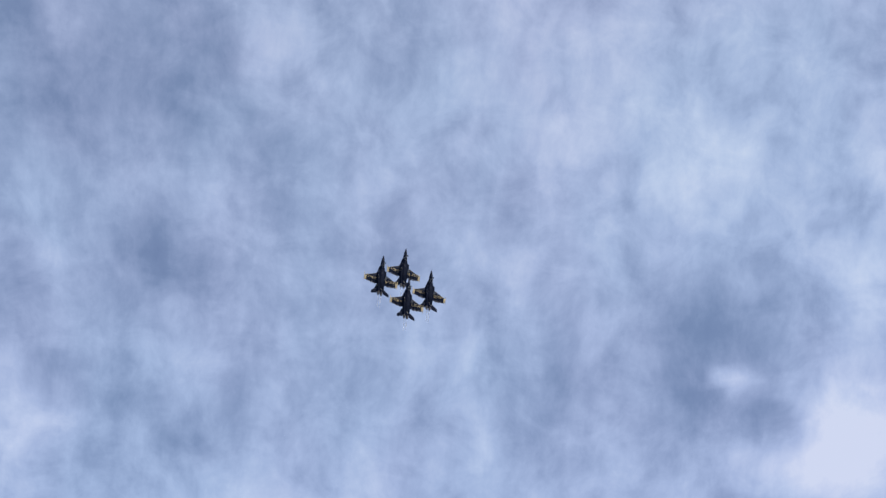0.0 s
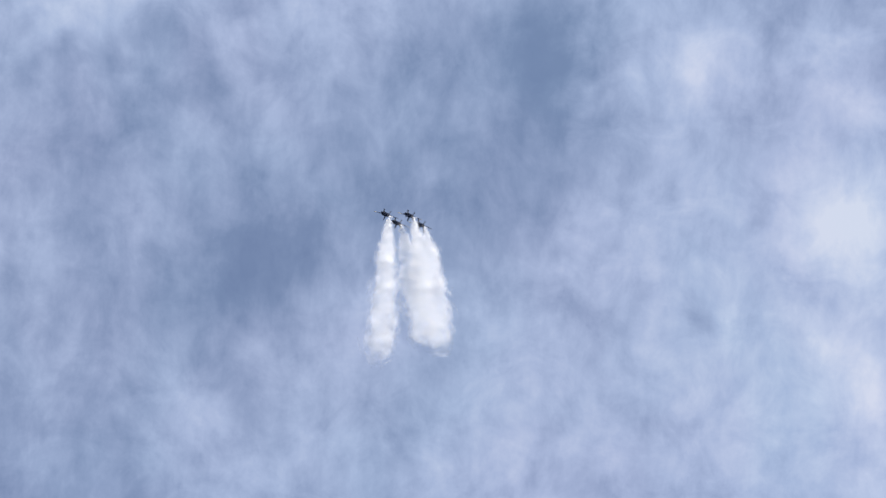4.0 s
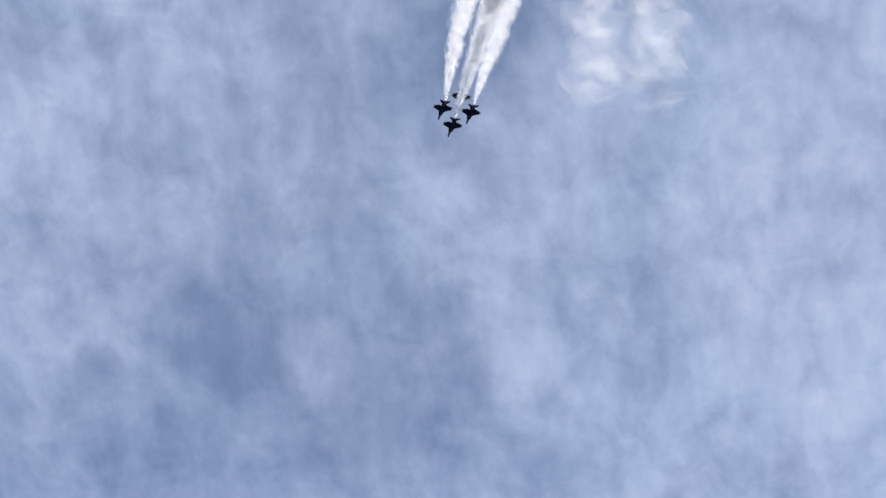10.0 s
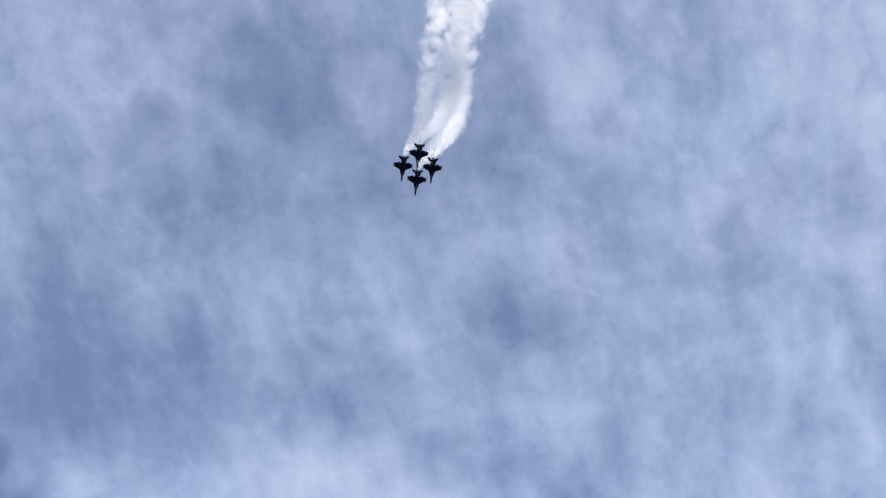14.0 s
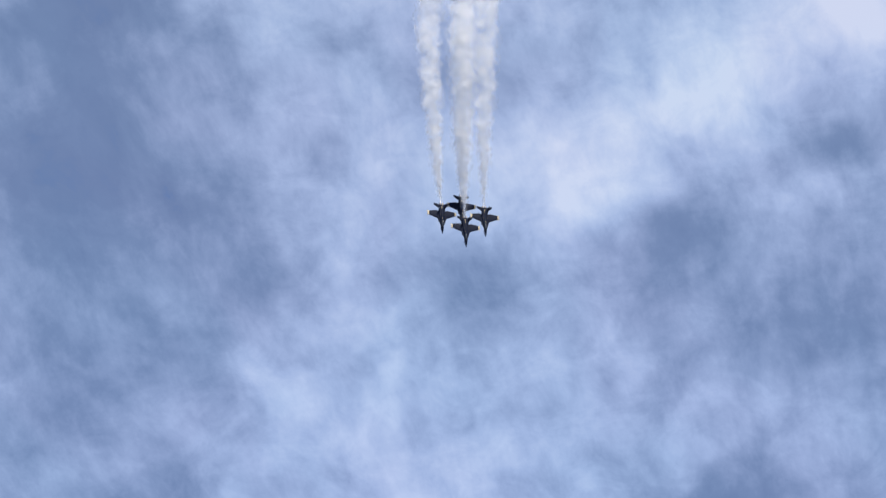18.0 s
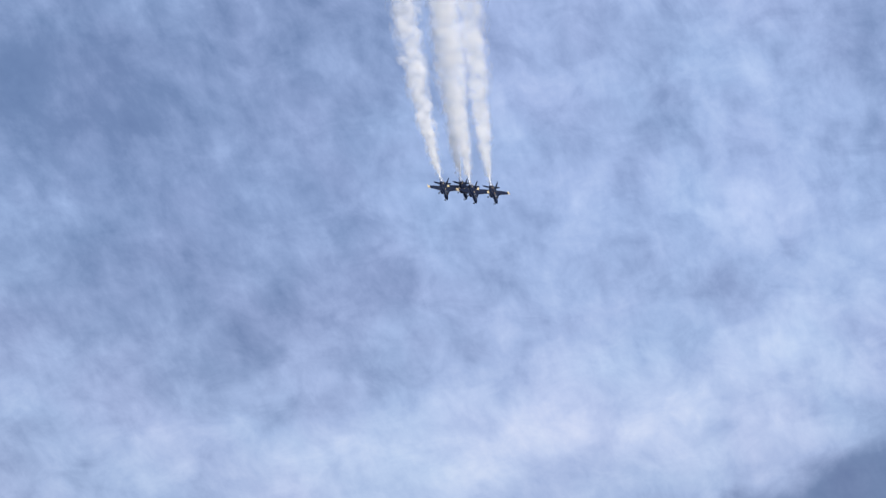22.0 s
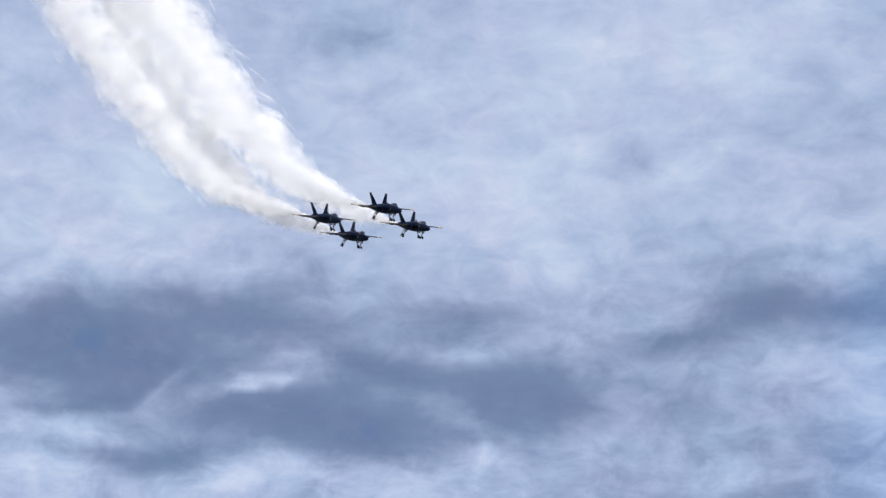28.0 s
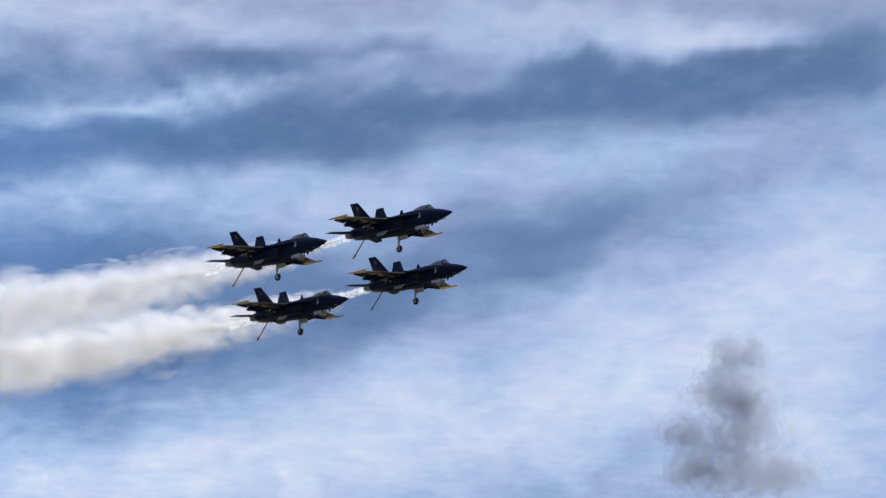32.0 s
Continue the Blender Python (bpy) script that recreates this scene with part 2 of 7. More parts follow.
def cloud_material():
    """Cloud seen from below: thin parts let the blue through, thick parts go from slate to white; wisps and billows drawn out by the wind."""
    k = Mat("cloud_layer")
    at = k.add("ShaderNodeAttribute")
    at.attribute_name = "cloud"
    split = k.add("ShaderNodeSeparateXYZ")
    k.join(k.add("ShaderNodeTexCoord").outputs["Object"], split.inputs[0])
    x, y, z = split.outputs
    high = k.math("MAXIMUM", k.math("ADD", z, 1400.0), 700.0)
    flat = k.add("ShaderNodeCombineXYZ")
    k.join(k.math("DIVIDE", x, high), flat.inputs[0])
    k.join(k.math("DIVIDE", y, high), flat.inputs[1])
    drawn, streaked = k.add("ShaderNodeMapping"), k.add("ShaderNodeMapping")
    for n, turn, along in ((drawn, -12, 0.75), (streaked, -14, 0.38)):
        n.inputs["Rotation"].default_value = (0, 0, radians(turn))
        n.inputs["Scale"].default_value = (1.0, along, 1.0)
        k.join(flat.outputs[0], n.inputs[0])
    p, q = drawn.outputs[0], streaked.outputs[0]
    big = k.noise(p, 12.0, 3, 0.5, 0.1)
    mid = k.noise(p, 34.0, 8, 0.62, 0.3)
    fine = k.noise(q, 105.0, 5, 0.6, 0.2)
    s = k.math("ADD", at.outputs["Fac"], k.math("MULTIPLY", k.math("SUBTRACT", big, 0.5), 0.12))
    rise = k.nodes.new("ShaderNodeMapRange")
    for i, v in enumerate((0.35 * VAULT, 0.75 * VAULT, 0.2, 0.85)):
        rise.inputs[i + 1].default_value = v
    k.join(z, rise.inputs[0])
    s = k.math("ADD", s, k.math("MULTIPLY", k.math("SUBTRACT", mid, 0.5), rise.outputs[0]))
    # overhead the wind's streaks run away from the eye, low down they lie flat
    low = k.math("MAXIMUM", k.math("ADD", z, 350.0), 350.0)
    level_flat = k.add("ShaderNodeCombineXYZ")
    k.join(k.math("DIVIDE", x, low), level_flat.inputs[0])
    k.join(k.math("DIVIDE", y, low), level_flat.inputs[1])
    wisps = k.noise(level_flat.outputs[0], 15.0, 8, 0.56, 0.35)
    bearing = k.add("ShaderNodeMapping")
    bearing.inputs["Scale"].default_value = (1 / VAULT, 1 / VAULT, 1.6 / VAULT)
    k.join(k.add("ShaderNodeTexCoord").outputs["Object"], bearing.inputs[0])
    # small billows, as wide as high
    tufts = k.noise(bearing.outputs[0], 55.0, 7, 0.6, 0.5)
    # in the north-east the sheet lies smooth
    calm = k.nodes.new("ShaderNodeMapRange")
    for i, v in enumerate((0.25 * VAULT, 0.4 * VAULT, 1.0, 0.4)):
        calm.inputs[i + 1].default_value = v
    k.join(x, calm.inputs[0])
    # clear air has no billows
    torn = k.nodes.new("ShaderNodeMapRange")
    for i, v in enumerate((0.05, 0.5, 0.12, 1.0)):
        torn.inputs[i + 1].default_value = v
    k.join(at.outputs["Fac"], torn.inputs[0])
    for grain, ends in ((fine, (0.35, 0.6, 0.05, 0.38)), (wisps, (0.3, 0.62, 0.22, 0.0)), (tufts, (0.12, 0.3, 1.1, 0.55))):
        share = k.nodes.new("ShaderNodeMapRange")
        for i, v in enumerate(ends):
            share.inputs[i + 1].default_value = v * VAULT if i < 2 else v
        k.join(z, share.inputs[0])
        amount = share.outputs[0] if grain == fine else k.math("MULTIPLY", share.outputs[0], torn.outputs[0])
        if grain == tufts:
            amount = k.math("MULTIPLY", amount, calm.outputs[0])
        s = k.math("ADD", s, k.math("MULTIPLY", k.math("SUBTRACT", grain, 0.5), amount))
    s = k.math("MULTIPLY_ADD", s, 0.75, 0.2)
    # only the true gaps show clear blue; between billows the layer stays slate
    loose = k.math("MULTIPLY", k.math("SUBTRACT", mid, 0.5), 0.5)
    slate = k.math("MULTIPLY_ADD", k.math("SUBTRACT", k.noise(p, 45.0, 4, 0.5), 0.5), 0.35, 0.25)
    s = k.math("MAXIMUM", s, k.math("MINIMUM", k.math("ADD", k.math("MULTIPLY_ADD", at.outputs["Fac"], 0.7, 0.25), loose), slate))
    tint = k.ramp(s, [(0.0, lin(58, 96, 152)), (0.1, lin(66, 104, 160)), (0.25, lin(104, 121, 156)), (0.35, lin(114, 131, 165)), (0.5, lin(142, 157, 190)), (0.65, lin(167, 182, 214)), (0.8, lin(190, 202, 228)), (0.95, lin(212, 219, 236))])
    clear = k.ramp(s, [(0.0, lin(56, 96, 150)), (0.25, lin(66, 106, 160)), (0.38, lin(98, 132, 185)), (0.5, lin(130, 160, 207)), (0.65, lin(160, 186, 228)), (0.8, lin(190, 206, 236)), (0.95, lin(214, 223, 243))])
    # low in the north-east the air between the clouds is blue, elsewhere a grey sheet fills the gaps
    sheet = k.nodes.new("ShaderNodeMix")
    sheet.data_type = "RGBA"
    lifted = k.nodes.new("ShaderNodeMapRange")
    aside, beyond = k.nodes.new("ShaderNodeMapRange"), k.nodes.new("ShaderNodeMapRange")
    for n, source, ends in ((lifted, z, (0.215, 0.275, 0.0, 1.0)), (aside, x, (0.045, 0.13, 1.0, 0.0)), (beyond, x, (0.3, 0.42, 0.0, 0.55))):
        for i, v in enumerate(ends):
            n.inputs[i + 1].default_value = v * VAULT if i < 2 else v
        k.join(source, n.inputs[0])
    k.join(k.math("MAXIMUM", lifted.outputs[0], k.math("MAXIMUM", aside.outputs[0], beyond.outputs[0])), sheet.inputs[0])
    k.join(clear, sheet.inputs[6])
    k.join(tint, sheet.inputs[7])
    tint = sheet.outputs[2]
    hue = k.ramp(k.noise(p, 16.0, 3, 0.5, 0.4), [(0.35, (0.97, 1.006, 1.003)), (0.65, (1.03, 0.994, 1.0))])
    toned = k.nodes.new("ShaderNodeMix")
    toned.data_type, toned.blend_type = "RGBA", "MULTIPLY"
    toned.inputs[0].default_value = 1.0
    k.join(tint, toned.inputs[6])
    k.join(hue, toned.inputs[7])
    cool = k.nodes.new("ShaderNodeMix")
    cool.data_type, cool.blend_type = "RGBA", "MULTIPLY"
    cool.inputs[0].default_value = 1.0
    k.join(toned.outputs[2], cool.inputs[6])
    k.join(k.ramp(k.math("DIVIDE", z, VAULT), [(0.2, (0.88, 0.9, 0.91)), (0.26, (0.9, 0.9, 0.89)), (0.45, (0.9, 0.9, 0.9)), (0.6, (0.83, 0.9, 1.0)), (0.76, (0.85, 0.9, 0.98)), (0.88, (0.89, 0.9, 0.92)), (0.95, (0.925, 0.905, 0.88))]), cool.inputs[7])
    tint = cool.outputs[2]
    # near the horizon the eye looks the long way through the layer, overhead the short way
    slant = k.nodes.new("ShaderNodeMapRange")
    for i, v in enumerate((0.45 * VAULT, 0.75 * VAULT, 0.88, 0.17)):
        slant.inputs[i + 1].default_value = v
    k.join(z, slant.inputs[0])
    cover = slant.outputs[0]
    glow = k.add("ShaderNodeEmission")
    k.join(k.math("DIVIDE", k.math("MULTIPLY_ADD", cover, 0.16, 0.805), cover), glow.inputs[1])
    k.join(tint, glow.inputs[0])
    gap = k.add("ShaderNodeBsdfTransparent")
    mix = k.add("ShaderNodeMixShader")
    k.join(cover, mix.inputs[0])
    k.join(gap.outputs[0], mix.inputs[1])
    k.join(glow.outputs[0], mix.inputs[2])
    k.join(mix.outputs[0], k.out.inputs[0])
    return k.m


clouds = Clouds()
# high in the north, where the climb begins
clouds.region(2.04, 63.41, 0.07, 0.48)
clouds.bank(-8.23, 2.17, 1.70, 2.27, 0, -0.10)
clouds.bank(-8.45, 3.99, 0.28, 0.68, 0, 0.05)
clouds.bank(-5.84, 3.53, 2.50, 1.59, -20, -0.05)
clouds.bank(-3.80, 2.74, 2.27, 1.14, -25, -0.10)
clouds.bank(-3.34, 3.76, 0.57, 0.57, 0, 0.10)
clouds.bank(-1.47, 2.85, 0.57, 0.80, 0, 0.08)
clouds.bank(-6.47, 1.03, 0.51, 0.57, 0, 0.09)
clouds.bank(-4.59, 0.58, 1.36, 1.02, 30, -0.08)
clouds.bank(-0.05, 1.26, 2.05, 1.36, 0, -0.06)
clouds.bank(3.93, 2.74, 2.61, 2.27, 30, 0.12)
clouds.bank(2.45, 4.33, 2.84, 0.68, 0, 0.06)
clouds.bank(5.30, 1.03, 1.02, 1.70, -20, 0.08)
clouds.bank(8.65, 1.60, 0.68, 2.95, 0, 0.15)
clouds.bank(8.36, -3.62, 1.36, 1.48, 0, 0.28)
clouds.bank(7.00, -4.53, 1.36, 0.68, 10, 0.15)
clouds.bank(5.86, -1.12, 1.36, 1.25, 0, -0.16)
clouds.bank(8.02, 1.26, 0.34, 0.68, 0, -0.12)
clouds.bank(5.18, -2.94, 0.45, 0.68, 0, -0.16)
clouds.bank(6.66, -3.17, 0.68, 0.57, 20, -0.14)
clouds.bank(3.14, -2.26, 0.45, 1.02, -10, -0.12)
clouds.bank(2.45, -4.08, 0.68, 0.68, 0, -0.08)
clouds.bank(4.50, -0.22, 1.25, 0.68, 20, -0.06)
clouds.bank(5.86, -2.43, 0.57, 0.17, 20, 0.15)
clouds.bank(1.20, -3.62, 0.28, 1.36, -8, 0.08)
clouds.bank(-1.41, -3.85, 0.23, 1.02, -15, 0.08)
clouds.bank(-6.86, -2.83, 1.82, 1.02, -10, -0.20)
clouds.bank(-8.57, -2.26, 0.68, 0.57, 0, -0.14)
clouds.bank(-5.16, -3.62, 0.91, 0.68, 0, -0.12)
clouds.bank(-8.23, -4.76, 1.14, 0.45, 0, 0.20)
clouds.bank(-6.07, -4.53, 1.36, 0.45, 0, 0.14)
clouds.bank(-8.57, -1.12, 0.68, 0.57, 0, 0.12)
clouds.bank(-7.77, -2.38, 0.68, 0.45, 30, 0.08)
clouds.bank(-4.70, -1.58, 1.02, 0.68, 20, 0.10)
clouds.bank(-6.07, -1.81, 0.68, 0.34, 20, 0.06)
clouds.bank(1.89, 1.03, 0.23, 1.82, -8, 0.06)
clouds.bank(0.41, -1.58, 0.18, 1.59, -6, 0.05)
clouds.bank(-2.32, 1.03, 1.02, 0.18, 55, 0.06)
clouds.bank(-0.95, -0.90, 0.20, 1.36, -10, -0.05)
clouds.bank(-2.23, 3.34, 2.61, 1.99, 0, 0.03, 1.5)
clouds.bank(6.68, 3.34, 2.61, 1.99, 0, 0.03, 1.5)
clouds.bank(-6.68, 0.00, 2.61, 1.99, 0, -0.06, 1.5)
clouds.bank(-2.23, 0.00, 2.61, 1.99, 0, -0.01, 1.5)
clouds.bank(6.68, 0.00, 2.61, 1.99, 0, 0.03, 1.5)
clouds.bank(-6.68, -3.34, 2.61, 1.99, 0, -0.07, 1.5)
clouds.bank(-2.23, -3.34, 2.61, 1.99, 0, -0.01, 1.5)
clouds.bank(6.68, -3.34, 2.61, 1.99, 0, -0.03, 1.5)
# higher up
clouds.region(2.83, 70.47, 0.03, 0.52)
clouds.bank(-3.00, 3.88, 2.61, 1.25, 20, -0.18)
clouds.bank(-5.50, 2.74, 1.70, 0.91, 20, -0.08)
clouds.bank(-4.02, 1.72, 0.68, 0.68, 0, -0.08)
clouds.bank(-8.00, 4.33, 1.36, 0.68, 0, 0.06)
clouds.bank(-6.30, 1.38, 0.45, 0.45, 0, 0.06)
clouds.bank(1.09, 1.72, 0.68, 0.68, 0, 0.08)
clouds.bank(-0.27, 2.62, 1.70, 1.02, 0, 0.10)
clouds.bank(-2.20, 1.26, 0.57, 0.68, -30, 0.06)
clouds.bank(0.86, 4.33, 1.36, 0.68, 10, -0.10)
clouds.bank(3.93, 4.44, 0.34, 0.91, -25, -0.06)
clouds.bank(6.20, 2.74, 1.82, 1.82, 0, 0.10)
clouds.bank(8.14, 4.33, 0.80, 0.91, 0, 0.25)
clouds.bank(8.25, 1.26, 0.68, 1.02, 0, 0.22)
clouds.bank(8.82, -0.67, 0.45, 1.02, 0, 0.15)
clouds.bank(-7.77, -0.10, 1.36, 1.36, 0, -0.04)
clouds.bank(-7.43, -2.94, 1.93, 1.48, 0, -0.14)
clouds.bank(7.68, -2.94, 1.02, 0.91, -30, -0.14)
clouds.bank(6.32, -4.08, 1.25, 0.68, 0, -0.10)
clouds.bank(4.73, -2.38, 1.70, 1.70, 0, 0.05)
clouds.bank(2.45, -4.08, 0.68, 1.14, 0, 0.05)
clouds.bank(-1.86, -3.97, 0.68, 0.45, 30, 0.05)
clouds.bank(-1.41, -2.83, 0.68, 0.34, 40, -0.05)
clouds.bank(-0.50, -1.47, 1.02, 0.45, 0, -0.06)
clouds.bank(-3.57, -2.94, 0.28, 0.34, 0, 0.05)
clouds.bank(-8.45, -4.42, 0.91, 0.68, 0, -0.05)
clouds.bank(2.80, -1.58, 0.14, 0.80, -5, 0.06)
clouds.bank(2.00, -1.12, 0.91, 0.34, 60, 0.04)
clouds.bank(-6.68, 3.34, 2.61, 1.99, 0, 0.03, 1.5)
clouds.bank(-2.23, 3.34, 2.61, 1.99, 0, 0.05, 1.5)
clouds.bank(2.23, 3.34, 2.61, 1.99, 0, 0.05, 1.5)
clouds.bank(6.68, 3.34, 2.61, 1.99, 0, 0.03, 1.5)
clouds.bank(-6.68, 0.00, 2.61, 1.99, 0, -0.03, 1.5)
clouds.bank(-2.23, 0.00, 2.61, 1.99, 0, 0.03, 1.5)
clouds.bank(2.23, 0.00, 2.61, 1.99, 0, 0.03, 1.5)
clouds.bank(6.68, 0.00, 2.61, 1.99, 0, 0.03, 1.5)
clouds.bank(-6.68, -3.34, 2.61, 1.99, 0, -0.05, 1.5)
clouds.bank(-2.23, -3.34, 2.61, 1.99, 0, -0.03, 1.5)
clouds.bank(2.23, -3.34, 2.61, 1.99, 0, -0.03, 1.5)
# nearly overhead
clouds.region(3.71, 75.38, -1.81, 0.45)
clouds.bank(1.09, 3.53, 1.70, 1.48, 50, -0.11)
clouds.bank(-1.64, 0.47, 2.61, 0.91, 30, -0.10)
clouds.bank(-2.55, -0.90, 2.27, 1.02, 20, -0.10)
clouds.bank(1.55, 0.12, 1.48, 0.68, 0, -0.10)
clouds.bank(2.00, 2.51, 0.80, 1.36, -20, -0.10)
clouds.bank(-7.66, 3.99, 1.36, 1.02, 0, 0.14)
clouds.bank(-1.86, 3.99, 1.25, 0.68, 0, 0.09)
clouds.bank(-5.16, 4.33, 1.14, 0.68, 0, 0.05)
clouds.bank(-7.89, 2.85, 1.48, 0.28, 45, -0.06)
clouds.bank(-6.52, 2.74, 0.34, 0.57, 0, -0.06)
clouds.bank(-5.50, 0.24, 0.68, 0.68, 0, 0.06)
clouds.bank(-3.91, 4.33, 0.68, 0.34, 30, -0.06)
clouds.bank(4.50, 2.51, 1.59, 1.82, 10, 0.09)
clouds.bank(7.91, -0.10, 1.02, 1.02, 50, 0.24)
clouds.bank(8.14, 2.06, 0.68, 0.57, 0, 0.16)
clouds.bank(8.70, -0.90, 0.45, 1.14, 0, 0.15)
clouds.bank(4.39, 0.01, 0.28, 0.68, 0, -0.06)
clouds.bank(3.02, -0.67, 0.40, 1.14, -40, 0.06)
clouds.bank(-0.73, -4.31, 1.70, 0.68, 0, 0.07)
clouds.bank(2.11, -3.17, 0.68, 0.68, 45, 0.07)
clouds.bank(-5.16, -2.26, 0.91, 0.68, 0, -0.05)
clouds.bank(-7.20, -2.38, 1.70, 1.70, 0, -0.07)
clouds.bank(-5.95, -2.94, 0.45, 0.45, 0, 0.06)
clouds.bank(5.41, -1.35, 1.02, 0.91, 0, 0.05)
clouds.bank(7.23, -1.12, 0.45, 0.34, 20, 0.10)
clouds.bank(-4.59, 1.60, 1.36, 0.23, 50, 0.05)
clouds.bank(4.84, -2.26, 0.68, 1.14, 0, -0.04)
clouds.bank(-2.55, 2.74, 1.36, 0.45, 30, 0.04)
clouds.bank(-7.09, -0.44, 1.14, 0.28, 35, -0.05)
clouds.bank(2.23, 3.34, 2.61, 1.99, 0, 0.03, 1.5)
clouds.bank(6.68, 3.34, 2.61, 1.99, 0, 0.03, 1.5)
clouds.bank(6.68, 0.00, 2.61, 1.99, 0, 0.03, 1.5)
clouds.bank(-6.68, -3.34, 2.61, 1.99, 0, -0.05, 1.5)
clouds.bank(-2.23, -3.34, 2.61, 1.99, 0, -0.03, 1.5)
clouds.bank(6.68, -3.34, 2.61, 1.99, 0, 0.05, 1.5)
# beside the top of the loop
clouds.region(-7.07, 72.02, 1.87, 0.42)
clouds.bank(-2.32, 3.08, 2.27, 1.36, 20, -0.10)
clouds.bank(-0.39, 1.15, 2.05, 1.02, 0, -0.12)
clouds.bank(3.93, 4.10, 1.25, 1.25, -20, -0.14)
clouds.bank(4.39, 2.17, 1.02, 1.02, 0, -0.08)
clouds.bank(-7.89, 3.76, 1.48, 1.02, 50, 0.14)
clouds.bank(-8.23, 1.26, 0.68, 0.68, 30, 0.06)
clouds.bank(-5.50, 0.69, 1.36, 1.14, 40, -0.06)
clouds.bank(-5.84, -3.28, 1.59, 1.36, 20, -0.13)
clouds.bank(-4.02, -4.31, 1.70, 0.91, 0, -0.10)
clouds.bank(-8.23, -4.42, 0.91, 0.91, 0, -0.06)
clouds.bank(-2.77, -0.10, 0.34, 0.80, -30, 0.07)
clouds.bank(0.64, -2.26, 0.23, 0.68, -35, 0.07)
clouds.bank(-4.36, -2.15, 0.23, 0.80, -35, 0.05)
clouds.bank(-0.73, -3.40, 0.68, 0.57, 0, 0.04)
clouds.bank(3.36, -0.44, 2.84, 1.02, 10, 0.07)
clouds.bank(7.23, 1.60, 1.48, 2.27, 0, 0.09)
clouds.bank(8.14, 4.33, 0.91, 0.68, 0, 0.10)
clouds.bank(5.30, -1.81, 1.36, 0.91, 0, -0.05)
clouds.bank(6.77, -2.94, 0.16, 0.80, -5, 0.07)
clouds.bank(4.73, -3.51, 1.70, 0.91, 0, -0.03)
clouds.bank(-2.09, -3.62, 2.27, 0.91, 0, -0.04)
clouds.bank(-5.73, -0.78, 0.45, 0.23, -40, -0.06)
clouds.bank(-6.64, 2.97, 0.34, 1.02, -40, 0.05)
clouds.bank(-4.02, 1.60, 0.28, 1.25, -40, 0.04)
clouds.bank(0.86, -4.31, 0.34, 0.68, -20, 0.05)
clouds.bank(7.91, -1.35, 1.14, 0.28, 0, 0.04)
clouds.bank(-6.68, 3.34, 2.61, 1.99, 0, 0.03, 1.5)
clouds.bank(2.23, 3.34, 2.61, 1.99, 0, 0.03, 1.5)
clouds.bank(-6.68, 0.00, 2.61, 1.99, 0, -0.03, 1.5)
clouds.bank(6.68, 0.00, 2.61, 1.99, 0, 0.03, 1.5)
clouds.bank(-6.68, -3.34, 2.61, 1.99, 0, -0.05, 1.5)
clouds.bank(-2.23, -3.34, 2.61, 1.99, 0, -0.06, 1.5)
clouds.bank(2.23, -3.34, 2.61, 1.99, 0, -0.05, 1.5)
clouds.bank(6.68, -3.34, 2.61, 1.99, 0, -0.04, 1.5)
# below the top
clouds.region(-13.12, 67.66, 3.47, 0.46)
clouds.bank(-7.55, 3.88, 1.70, 1.14, 0, 0.08)
clouds.bank(-3.68, 2.62, 0.57, 0.68, 0, 0.08)
clouds.bank(-2.89, 1.60, 0.23, 0.45, 0, 0.09)
clouds.bank(-1.98, 1.94, 0.14, 0.68, 10, 0.09)
clouds.bank(-2.09, -0.67, 0.16, 0.45, 0, 0.07)
clouds.bank(-6.64, 0.24, 0.45, 0.68, 0, 0.08)
clouds.bank(-6.75, -2.94, 0.45, 0.68, 0, 0.08)
clouds.bank(-5.95, -3.97, 0.34, 0.45, 0, 0.06)
clouds.bank(-3.57, -0.44, 1.25, 2.05, 0, -0.11)
clouds.bank(-3.45, -2.03, 1.48, 0.91, 0, -0.07)
clouds.bank(-7.77, -0.90, 0.91, 0.68, 0, -0.08)
clouds.bank(-7.32, 1.94, 0.68, 0.45, 30, -0.08)
clouds.bank(-4.93, -3.28, 0.57, 0.68, 0, -0.05)
clouds.bank(6.43, 2.17, 2.27, 2.50, -20, 0.10)
clouds.bank(2.80, 0.12, 0.45, 0.68, -30, 0.07)
clouds.bank(8.48, -1.81, 0.16, 0.91, 0, 0.07)
clouds.bank(8.14, -3.74, 0.16, 0.68, 0, 0.06)
clouds.bank(0.41, -1.35, 1.70, 1.14, 0, -0.05)
clouds.bank(2.45, -3.28, 0.45, 0.34, 0, -0.06)
clouds.bank(7.57, -2.94, 0.20, 1.36, 0, -0.06)
clouds.bank(4.95, -3.62, 0.34, 0.68, 0, -0.06)
clouds.bank(-0.27, -4.65, 0.91, 0.34, 0, -0.09)
clouds.bank(-2.09, -4.65, 0.68, 0.23, 0, 0.09)
clouds.bank(3.70, -4.08, 0.28, 0.80, -30, 0.06)
clouds.bank(-8.57, -4.65, 0.91, 0.68, 0, -0.10)
clouds.bank(1.89, 4.33, 0.91, 0.68, 0, -0.05)
clouds.bank(4.73, -2.49, 0.16, 0.80, -25, 0.06)
clouds.bank(1.89, -2.26, 0.16, 0.68, -25, 0.05)
clouds.bank(-4.59, -0.56, 0.23, 0.23, 0, 0.07)
clouds.bank(-3.45, 3.08, 0.28, 0.16, -30, -0.07)
clouds.bank(-0.95, 0.24, 0.34, 1.36, 10, -0.04)
clouds.bank(2.00, 1.83, 0.68, 0.34, 20, 0.05)
clouds.bank(-6.68, 3.34, 2.61, 1.99, 0, 0.05, 1.5)
clouds.bank(-2.23, 3.34, 2.61, 1.99, 0, 0.03, 1.5)
